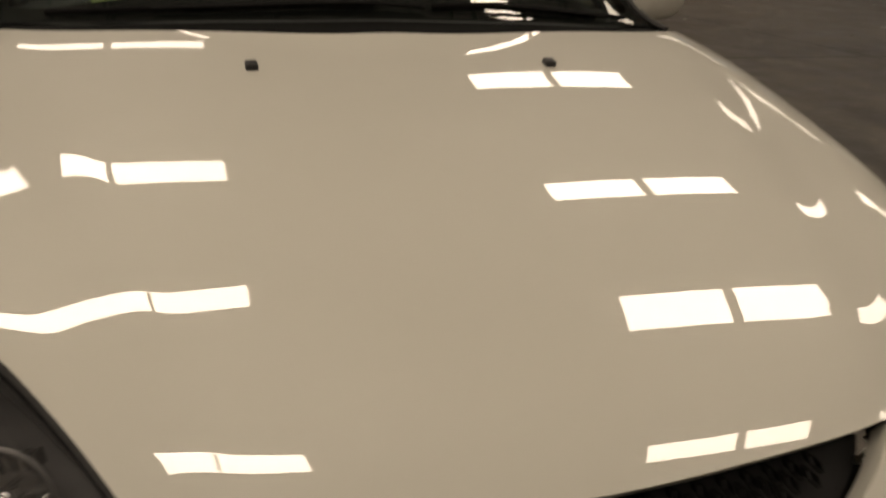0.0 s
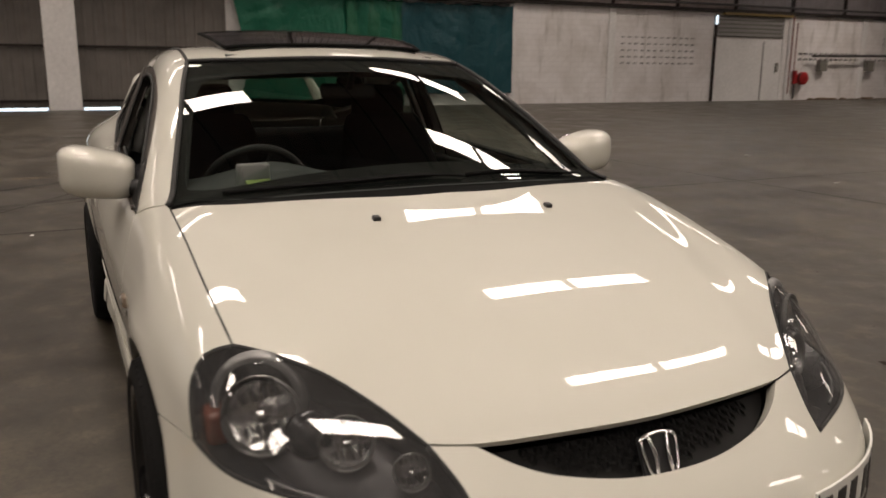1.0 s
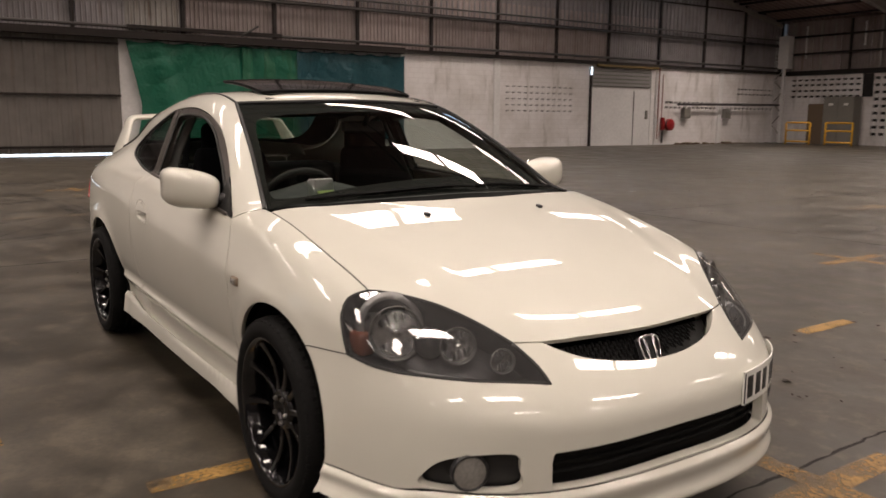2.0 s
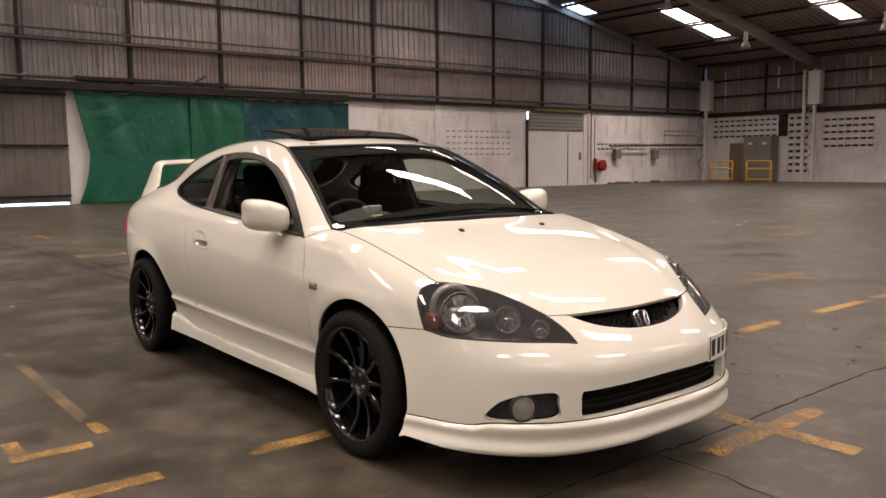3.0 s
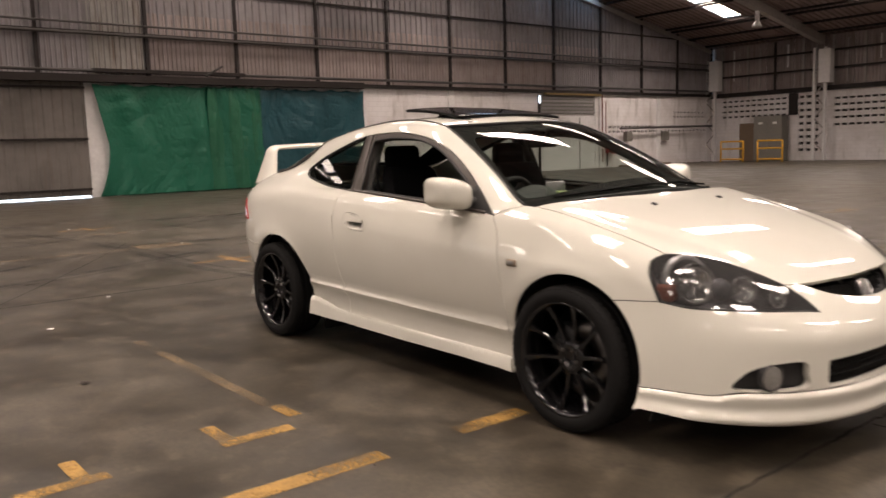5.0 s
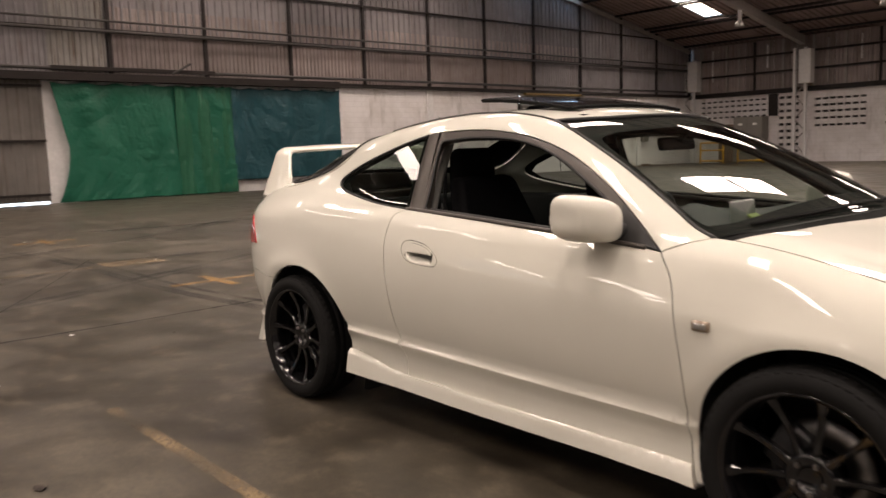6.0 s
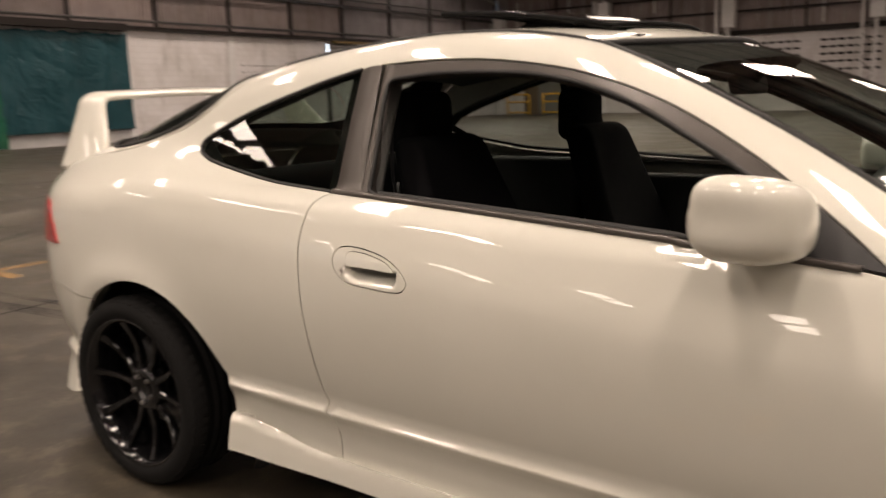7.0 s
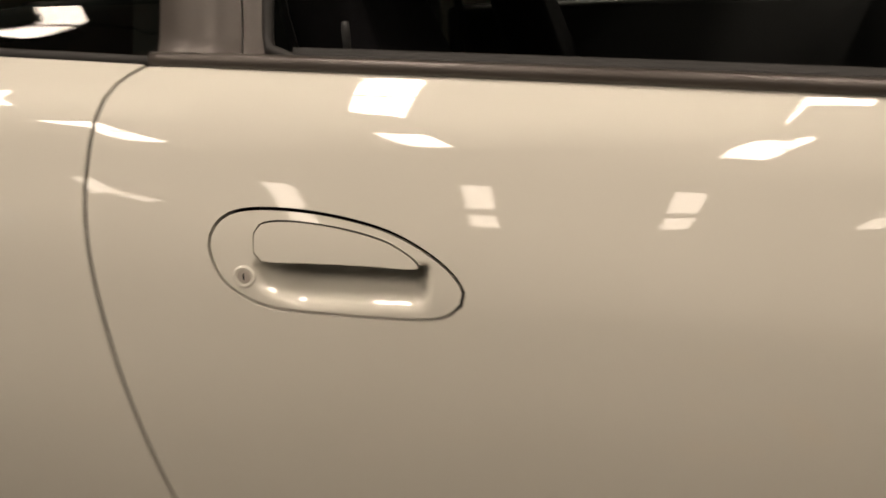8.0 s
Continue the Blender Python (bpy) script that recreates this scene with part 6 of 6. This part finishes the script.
moved_ring = [(0.004, y, z) for y, z in ((-0.040, 0.040), (0, 0.045), (0.040, 0.040), (0.049, 0.034), (0.047, 0), (0.038, -0.036), (0.028, -0.042), (0, -0.043), (-0.028, -0.042), (-0.038, -0.036), (-0.047, 0), (-0.049, 0.034))]
part("badge_ring", tube(catmull(moved_ring, 0.006, True), 0.0042, 8, True), CHROME, badge, "chrome rim", True)
for side in (1, -1):
    part("badge_bar", tube(catmull([(0.004, 0.027 * side, 0.038), (0.006, 0.019 * side, 0.0), (0.004, 0.021 * side, -0.038)], 0.008), 0.0055, 8), CHROME, badge, "", True)
badge.matrix_basis = badge_m

# number plate: the characters stand as plain bars
pl = edge((0.935, 0.27, 0.455), (0.905, 0.40, 0.455), (0.85, 0.55, 0.455), (0.76, 0.68, 0.455), step=0.02)
pl = pl + normals_of(pl) * 0.006
tang = np.gradient(pl, axis=0)
run = np.r_[0, np.cumsum(np.linalg.norm(np.diff(pl, axis=0), axis=1))]


def plate_strip(a, b, lo, hi, proud):
    bm = bmesh.new()
    rows = []
    for q in np.linspace(a, b, 12):
        c = np.array([np.interp(q, run, pl[:, i]) for i in range(3)])
        t = np.array([np.interp(q, run, tang[:, i]) for i in range(3)])
        out = np.cross(t / np.linalg.norm(t), (0, 0, 1.0))
        out = -out if out[0] < 0 else out
        rows.append([bm.verts.new(c + out * d + np.array((0, 0, h - 0.455))) for h, d in ((lo, -0.003), (lo, proud), (hi, proud), (hi, -0.003))])
    for one, two in zip(rows, rows[1:]):
        for k in range(4):
            bm.faces.new((one[k], one[(k + 1) % 4], two[(k + 1) % 4], two[k]))
    bm.faces.new(rows[0]), bm.faces.new(rows[-1])
    bmesh.ops.recalc_face_normals(bm, faces=bm.faces[:])
    return bm


plate = part("number_plate", plate_strip(0.0, min(0.47, run[-1]), 0.402, 0.506, 0.002), PLATE_WHITE, car, "white curved number plate with black bars")
part("plate_bar", plate_strip(0.003, 0.007, 0.406, 0.502, 0.004), PLATE_BLACK, plate)
for k in range(7):
    a = 0.022 + k * 0.058 + (0.022 if k > 2 else 0)
    if a + 0.04 < run[-1]:
        part("plate_bar", plate_strip(a, a + 0.034, 0.420, 0.488, 0.0035), PLATE_BLACK, plate)

# side skirts
sk_top = [edge((-2.150, -0.833, 0.316), (-1.98, -0.835, 0.297), (-1.80, -0.833, 0.272), (-1.55, -0.83, 0.264), (-1.0, -0.83, 0.260), (-0.355, -0.838, 0.256))]
panel("side_skirt", sk_top + [edge((-0.355, -0.838, 0.256), (-0.335, -0.83, 0.188)), edge((-0.335, -0.83, 0.188), (-1.2, -0.82, 0.192), (-1.80, -0.82, 0.200), (-2.165, -0.82, 0.205)), edge((-2.165, -0.82, 0.205), (-2.150, -0.833, 0.316))],
      Side(), PAINT, car, "white side skirt", both=True, gap=0.0, step=0.012, depth=0.06,
      bulge=lambda p: 0.002 + 0.016 * ease(0.0, 0.012, np.interp(p[:, 0], (-2.15, -1.98, -1.8, -1.0, -0.35), (0.312, 0.297, 0.272, 0.26, 0.256)) - p[:, 2])
      + 0.012 * ease(-1.75, -2.05, p[:, 0]) + 0.012 * ease(-0.75, -0.45, p[:, 0]) * ease(0.25, 0.19, p[:, 2]))

# indicator repeaters
for side in (1, -1):
    spot = snap(np.array([[-0.305, -0.86, 0.692]]))[0]
    rep = box_bm((-0.030, -0.010, -0.016), (0.030, 0.010, 0.016), 0.008, 3)
    moved(rep, Matrix.Translation(spot * np.array((1, side, 1))))
    r = part("side_repeater", rep, REPEATER, car, "small clear side indicator", True)
    part("repeater_lens", moved(box_bm((-0.022, -0.013, -0.010), (0.022, 0.013, 0.010), 0.006, 3), Matrix.Translation(spot * np.array((1, side, 1)))), FOG_LENS, r, "", True)

# headlamps
lamp_loop = [lamp_outer, lamp_lower, lamp_inner, lamp_upper]
for side in (1, -1):
    s = np.array((1, side, 1))
    lamp = thing("headlamp", "", "")
    lamp.parent = car

    def lay(name, got, mat, label=""):
        p, f, n = got
        return put(name, mesh_of(name, p * s, f if side > 0 else [t[::-1] for t in f], mat, True, n * s), lamp, label)

    lay("lamp_lens", cut(lamp_loop, nose, gap=0.003, step=0.024, depth=0.0, lift=0.001), LENS, "clear swept-back lens")
    allrim = np.concatenate(lamp_loop)
    part("lamp_seal", tube((allrim - normals_of(allrim) * 0.004) * s, 0.0058, 6, True), RUBBER, lamp, "", True)
    lay("lamp_housing", cut(lamp_loop, nose, gap=0.004, step=0.03, depth=0.0, lift=-0.085), LAMP_BLACK, "dark lamp housing")
    p, f, n = cut(lamp_loop, nose, gap=0.003, step=0.05, depth=0.09, lift=-0.002)
    k = [t for t in f if len(t) == 4]
    put("lamp_wall", mesh_of("lamp_wall", p * s, k, LAMP_BLACK), lamp)
    for (cx, cy, cz, r, dx, dy) in ((0.524, -0.660, 0.634, 0.074, 0.80, -0.45), (0.662, -0.562, 0.622, 0.050, 0.86, -0.36), (0.757, -0.476, 0.598, 0.034, 0.9, -0.3)):
        d = Vector((dx, dy * side, 0.16)).normalized()
        c = snap(np.array([[cx, cy, cz]]))[0]
        m = Matrix.Translation(Vector(c * s) - d * 0.043) @ Vector((0, 1, 0)).rotation_difference(d).to_matrix().to_4x4()
        bowl = part("reflector_bowl", lathe([(0.1 * r, -0.045), (0.45 * r, -0.040), (0.75 * r, -0.028), (0.90 * r, -0.016)], 40, m), REFLECTOR, lamp, "silvery round reflector", True)
        part("reflector_collar", lathe([(0.90 * r, -0.016), (0.96 * r, -0.006), (1.02 * r, 0.0), (1.05 * r, -0.008)], 40, m), COLLAR, bowl, "grey collar", True)
        part("bulb_shield", lathe([(0.0005, 0.0), (0.16 * r, -0.002), (0.2 * r, -0.012), (0.19 * r, -0.045)], 20, m), CHROME, bowl, "", True)
        for q in range(-4, 5):
            for lo, hi in ((-0.72, -0.26), (0.34, 0.66)):
                flute = box_bm((q * 0.14 * r - 0.0016, -0.040, lo * r), (q * 0.14 * r + 0.0016, -0.024, hi * r), 0.0006, 1)
                moved(flute, m)
                part("reflector_flute", flute, CHROME if (q + (lo > 0)) % 2 else LAMP_BLACK, bowl)
    # silvery shroud round the outer reflector, and a dark dome between the two
    d = Vector((0.80, -0.45 * side, 0.16)).normalized()
    c = snap(np.array([[0.505, -0.672, 0.655]]))[0]
    m = Matrix.Translation(Vector(c * s) - d * 0.062) @ Vector((0, 1, 0)).rotation_difference(d).to_matrix().to_4x4()
    part("lamp_shroud", lathe([(0.074, -0.002), (0.082, 0.0), (0.090, -0.004), (0.096, -0.016)], 48, m), SHROUD, lamp, "silvery shroud round the main reflector", True)
    c = snap(np.array([[0.598, -0.606, 0.606]]))[0]
    m = Matrix.Translation(Vector(c * s) - d * 0.052) @ Vector((0, 1, 0)).rotation_difference(d).to_matrix().to_4x4()
    part("lamp_dome", lathe([(0.0005, 0.014), (0.020, 0.011), (0.036, 0.002), (0.046, -0.014)], 40, m), DOME, lamp, "dark glossy dome", True)
    low = lamp_lower[12:-10]
    part("bezel_ridge", tube((low + np.array((0, 0, 0.012)) - normals_of(low) * 0.030) * s, 0.0035, 6), SHROUD, lamp, "", True)
    c = snap(np.array([[0.448, -0.752, 0.622]]))[0]
    part("indicator", moved(box_bm((-0.040, -0.026, -0.034), (0.034, 0.026, 0.034), 0.014, 3), Matrix.Translation((Vector(c) + Vector((-0.018, 0.036, 0.004))) * 1.0 if side > 0 else Vector((c[0] - 0.018, -(c[1] + 0.036), c[2] + 0.004)))), AMBER, lamp, "amber indicator", True)

# ---- wheels: hub at the origin, outer face towards -y ----
def make_wheel(m, label):
    wheel = thing("wheel", "", "")
    wheel.parent = car
    wheel["label"] = label
    R = 0.3075
    tyre = lathe([(0.234, -0.098), (0.244, -0.107), (0.262, -0.114), (0.280, -0.112), (0.298, -0.103), (0.307, -0.090), (R, -0.070), (R, -0.036), (R - 0.006, -0.034), (R - 0.006, -0.028), (R, -0.026),
                  (R, -0.003), (R - 0.006, -0.002), (R - 0.006, 0.004), (R, 0.006), (R, 0.030), (R - 0.006, 0.032), (R - 0.006, 0.038), (R, 0.040), (R, 0.070), (0.307, 0.090), (0.298, 0.103), (0.27, 0.112), (0.234, 0.098)], 72)
    t = part("tyre", tyre, TYRE, wheel, "black low-profile tyre", True)
    # tread blocks over the shoulders
    for row, y in enumerate((-0.083, 0.083)):
        blocks = bmesh.new()
        for k in range(60):
            a = 2 * math.pi * (k + 0.5 * row) / 60
            b = box_bm((-0.0105, y - 0.022, 0.298), (0.0105, y + 0.022, 0.3120), 0.002, 1)
            for v in b.verts:
                v.co.z -= 0.010 * max(0, abs(v.co.y) - 0.08) / 0.02
            moved(b, Matrix.Rotation(a, 4, "Y"))
            join_bm(blocks, b)
        tagged(part("tread", blocks, TYRE, t), kind="stuff")
    rim = lathe([(0.241, -0.096), (0.245, -0.104), (0.242, -0.108), (0.235, -0.104), (0.228, -0.094), (0.219, -0.060), (0.211, 0.0), (0.219, 0.08), (0.237, 0.096)], 72)
    part("rim", rim, WHEEL, wheel, "gloss black rim", True)
    hub = lathe([(0.0005, -0.052), (0.028, -0.052), (0.032, -0.056), (0.034, -0.062), (0.058, -0.066), (0.070, -0.060), (0.074, -0.045), (0.072, -0.005), (0.06, 0.0)], 40)
    part("wheel_centre", hub, WHEEL, wheel, "", True)
    spoke = bmesh.new()
    rows = []
    for u in np.linspace(0, 1, 9):
        r = 0.055 + (0.235 - 0.055) * u
        wdt = 0.0135 - 0.004 * math.sin(math.pi * min(1, u * 1.05)) + 0.007 * max(0, u - 0.8) / 0.2
        y = -0.064 + 0.012 * math.sin(math.pi * u) - 0.030 * u * u
        rows.append([spoke.verts.new(c) for c in ((-wdt, y + 0.004, r), (-wdt * 0.55, y, r), (wdt * 0.55, y, r), (wdt, y + 0.004, r), (wdt * 0.8, y + 0.026, r), (-wdt * 0.8, y + 0.026, r))])
    for one, two in zip(rows, rows[1:]):
        for k in range(6):
            spoke.faces.new((one[k], one[(k + 1) % 6], two[(k + 1) % 6], two[k]))
    spoke.faces.new(rows[0]), spoke.faces.new(rows[-1])
    bmesh.ops.recalc_face_normals(spoke, faces=spoke.faces[:])
    me = bpy.data.meshes.new("spoke")
    spoke.to_mesh(me)
    spoke.free()
    me.materials.append(WHEEL)
    for k in range(10):
        ob = put("spoke", me, wheel)
        ob.matrix_basis = Matrix.Rotation(2 * math.pi * k / 10, 4, "Y")
    for k in range(5):
        nut = lathe([(0.0005, -0.074), (0.006, -0.074), (0.0085, -0.068), (0.0085, -0.055)], 6, Matrix.Rotation(2 * math.pi * (k + 0.25) / 5, 4, "Y") @ Matrix.Translation((0, 0, 0.0445)))
        part("wheel_nut", nut, STEEL, wheel)
    part("brake_disc", lathe([(0.07, 0.02), (0.145, 0.02), (0.146, 0.035), (0.07, 0.036)], 40, None, True), STEEL, wheel, "steel brake disc", True)
    cal = box_bm((0.05, -0.01, -0.07), (0.15, 0.05, 0.07), 0.015)
    part("brake_caliper", moved(cal, Matrix.Rotation(radians(200), 4, "Y")), TRIM, wheel, "", True)
    wheel.matrix_basis = m
    return wheel


make_wheel(pose(0.0, -0.750, 0.312, 0, 10, 0), "black ten-spoke wheel with a low-profile tyre")
make_wheel(pose(-2.57, -0.750, 0.312, 0, 25, 0), "black ten-spoke wheel with a low-profile tyre")
make_wheel(pose(0.0, 0.750, 0.312, 0, 5, 180), "black ten-spoke wheel with a low-profile tyre")
make_wheel(pose(-2.57, 0.750, 0.312, 0, 17, 180), "black ten-spoke wheel with a low-profile tyre")

# wheel wells and underside
for cx, r in ((0.02, 0.385), (-2.505, 0.395)):
    for side in (1, -1):
        liner = bmesh.new()
        rows = []
        for y in (0.795, 0.775, 0.66, 0.50):
            rr = r - (0.012 if y > 0.79 else 0)
            rows.append([liner.verts.new((cx + rr * math.cos(a), -(y - max(0.0, 0.10 - 0.25 * math.sin(a)) * (y > 0.7) * 0.35) * side, 0.31 + rr * math.sin(a))) for a in np.radians(np.linspace(-35, 215, 40))])
        for one, two in zip(rows, rows[1:]):
            for k in range(39):
                liner.faces.new((one[k], one[k + 1], two[k + 1], two[k]))
        liner.faces.new(rows[-1])
        part("wheel_liner", liner, UNDER, car, "black wheel arch liner", True)
floor_pan = bmesh.new()
box_bm((-3.25, -0.62, 0.19), (0.80, 0.62, 0.25), 0.02, 2, floor_pan)
box_bm((-2.10, -0.73, 0.20), (-0.36, 0.73, 0.25), 0.02, 2, floor_pan)
box_bm((0.70, -0.55, 0.20), (0.80, 0.55, 0.55), 0.02, 2, floor_pan)
box_bm((-0.30, -0.50, 0.24), (-0.20, 0.50, 0.90), 0.02, 2, floor_pan)
part("floor_pan", floor_pan, UNDER, car, "black underbody")

# ---- cabin ----
def soft_box(lo, hi, bevel, shape=None):
    bm = box_bm(lo, hi, bevel, 4)
    if shape:
        for v in bm.verts:
            v.co = shape(v.co)
    return bm


dash = bmesh.new()
rows = []
for y in np.linspace(-0.70, 0.70, 41):
    hood = 0.050 * math.exp(-(((y + 0.37) / 0.16) ** 2)) * 1.0
    bow = 0.10 * (y / 0.7) ** 2
    prof = ((-0.24 - bow, 0.93), (-0.36 - bow, 0.955), (-0.50 - bow * 0.6, 0.958 + hood * 0.5), (-0.62 - bow * 0.3, 0.955 + hood), (-0.665 - bow * 0.2, 0.935 + hood * 0.9), (-0.66, 0.88), (-0.62, 0.80), (-0.64, 0.70), (-0.56, 0.55))
    rows.append([dash.verts.new((x, y, z)) for x, z in prof])
for one, two in zip(rows, rows[1:]):
    for k in range(len(one) - 1):
        dash.faces.new((one[k], one[k + 1], two[k + 1], two[k]))
part("dashboard", dash, CABIN_GREY, car, "dark grey dashboard", True)
unit_ob = thing("toll_unit", "grey toll card unit with a green card on the dashboard", "toll unit", at=(-0.375, -0.475, 0.953))
unit_ob.rotation_euler = (0, radians(-6), radians(8))
part("unit_body", soft_box((-0.030, -0.042, 0), (0.026, 0.042, 0.078), 0.008), plain("toll_unit_grey", (0.15, 0.16, 0.15), 0.35), unit_ob, "", True)
part("toll_card", moved(soft_box((-0.012, -0.036, 0), (0.012, 0.036, 0.008), 0.003), pose(0.032, 0, 0.020, 0, 40, 0)), plain("toll_card_green", (0.20, 0.26, 0.08), 0.4), unit_ob, "green card")
wheel_m = pose(-0.84, -0.37, 0.872, 0, -66, 0)
ring_pts = [(0.178 * math.cos(a), 0.178 * math.sin(a), 0) for a in np.linspace(0, 2 * math.pi, 48, endpoint=False)]
st = thing("steering_wheel", "", "")
st.parent = car
part("wheel_ring", moved(tube(ring_pts, 0.0145, 10, True), wheel_m), CABIN_BLACK, st, "black leather rim", True)
part("wheel_boss", moved(soft_box((-0.075, -0.085, -0.03), (0.06, 0.085, 0.02), 0.02), wheel_m), CABIN_BLACK, st, "", True)
for a in (0, 180, 250, 290):
    part("wheel_arm", moved(soft_box((0.05, -0.018, -0.012), (0.176, 0.018, 0.004), 0.005), wheel_m @ pose(0, 0, 0, 0, 0, a + 90)), CABIN_BLACK, st, "", True)
part("column", moved(soft_box((-0.05, -0.05, -0.22), (0.05, 0.05, -0.02), 0.02), wheel_m), CABIN_BLACK, st, "", True)


def make_seat(y, back_by=0.0):
    seat = thing("front_seat", "", "")
    seat.parent = car
    seat["label"] = "black fabric bucket seat with a tall back"

    def cush(c):
        c = c.copy()
        c.z += 0.05 * (abs(c.y - y) / 0.25) ** 3 + 0.03 * (c.x + 1.1)
        return c

    part("seat_cushion", soft_box((-1.36, y - 0.25, 0.40), (-0.86, y + 0.25, 0.55), 0.05, cush), FABRIC, seat, "", True)

    def back(c):
        c = c.copy()
        h = (c.z - 0.5) / 0.7
        f = 1 - 0.75 * max(0, h - 0.40)
        c.y = y + (c.y - y) * f
        c.x += -0.22 * h + 0.05 * (abs(c.y - y) / 0.25) ** 2
        return c

    bk = box_bm((-1.40, y - 0.255, 0.46), (-1.30, y + 0.255, 1.10), 0.04, 4)
    bmesh.ops.subdivide_edges(bk, edges=[e for e in bk.edges if e.calc_length() > 0.2], cuts=8, use_grid_fill=True)
    for v in bk.verts:
        v.co = back(v.co)
    part("seat_back", bk, FABRIC, seat, "", True)
    hd = box_bm((-1.615, y - 0.125, 1.045), (-1.535, y + 0.125, 1.225), 0.038, 4)
    for v in hd.verts:
        v.co.y = y + (v.co.y - y) * (1 - 0.5 * max(0, v.co.z - 1.12))
    part("headrest", hd, FABRIC, seat, "", True)
    seat.location.x = back_by


make_seat(-0.37, -0.17)
make_seat(0.37, -0.02)
rear = bmesh.new()
box_bm((-2.30, -0.60, 0.35), (-1.85, 0.60, 0.60), 0.06, 3, rear)
bk = box_bm((-2.42, -0.58, 0.55), (-2.27, 0.58, 0.98), 0.05, 3)
for v in bk.verts:
    v.co.x -= 0.25 * (v.co.z - 0.55)
join_bm(rear, bk)
part("rear_seat", rear, FABRIC, car, "black rear bench", True)
part("parcel_shelf", box_bm((-3.15, -0.56, 0.86), (-2.45, 0.56, 0.90), 0.01), CABIN_BLACK, car, "black luggage cover")
for side in (1, -1):
    trim = box_bm((-2.9, 0.60, 0.35), (-1.72, 0.70, 0.955), 0.03)
    moved(trim, Matrix.Diagonal((1, side, 1, 1)))
    bmesh.ops.recalc_face_normals(trim, faces=trim.faces[:])
    part("rear_side_trim", trim, CABIN_BLACK, car, "", True)
    pil = tube(catmull([(-1.70, 0.675 * side, 0.95), (-1.705, 0.618 * side, 1.10), (-1.715, 0.535 * side, 1.27)], 0.03), 0.030, 8, flat=0.5)
    part("inner_pillar", pil, LINING, car, "", True)
    apil = screen_side * (1, -side, 1)
    apil = apil[8:-4] - normals_of(apil[8:-4]) * 0.045 + np.array((-0.01, 0, 0))
    part("screen_pillar_trim", tube(apil, 0.024, 8), CABIN_GREY, car, "", True)
    belt = tube([(-1.70, 0.575 * side, 1.17), (-1.68, 0.60 * side, 1.0), (-1.60, 0.60 * side, 0.55)], 0.020, 6, flat=0.2)
    part("seat_belt", belt, CABIN_BLACK, car)
lin, fl, nl = cut([roof_front, mirror(ditch), roof_back[::-1], ditch[::-1]], Top(), gap=-0.05, step=0.08, depth=0, lift=-0.055)
put("roof_lining", mesh_of("roof_lining", lin, fl, LINING), car, "grey roof lining")
mir = thing("interior_mirror", "", "")
mir.parent = car
part("mirror_housing", moved(soft_box((-0.016, -0.10, -0.026), (0.016, 0.10, 0.026), 0.013), pose(-0.93, 0.0, 1.215, 0, -14, -8)), CABIN_BLACK, mir, "black rear-view mirror", True)
part("mirror_stem", tube([(-0.915, 0, 1.225), (-0.88, 0, 1.27), (-0.885, 0, 1.30)], 0.012, 8), CABIN_BLACK, mir, "", True)
part("gear_console", soft_box((-1.30, -0.10, 0.35), (-0.60, 0.10, 0.58), 0.03), CABIN_BLACK, car, "", True)
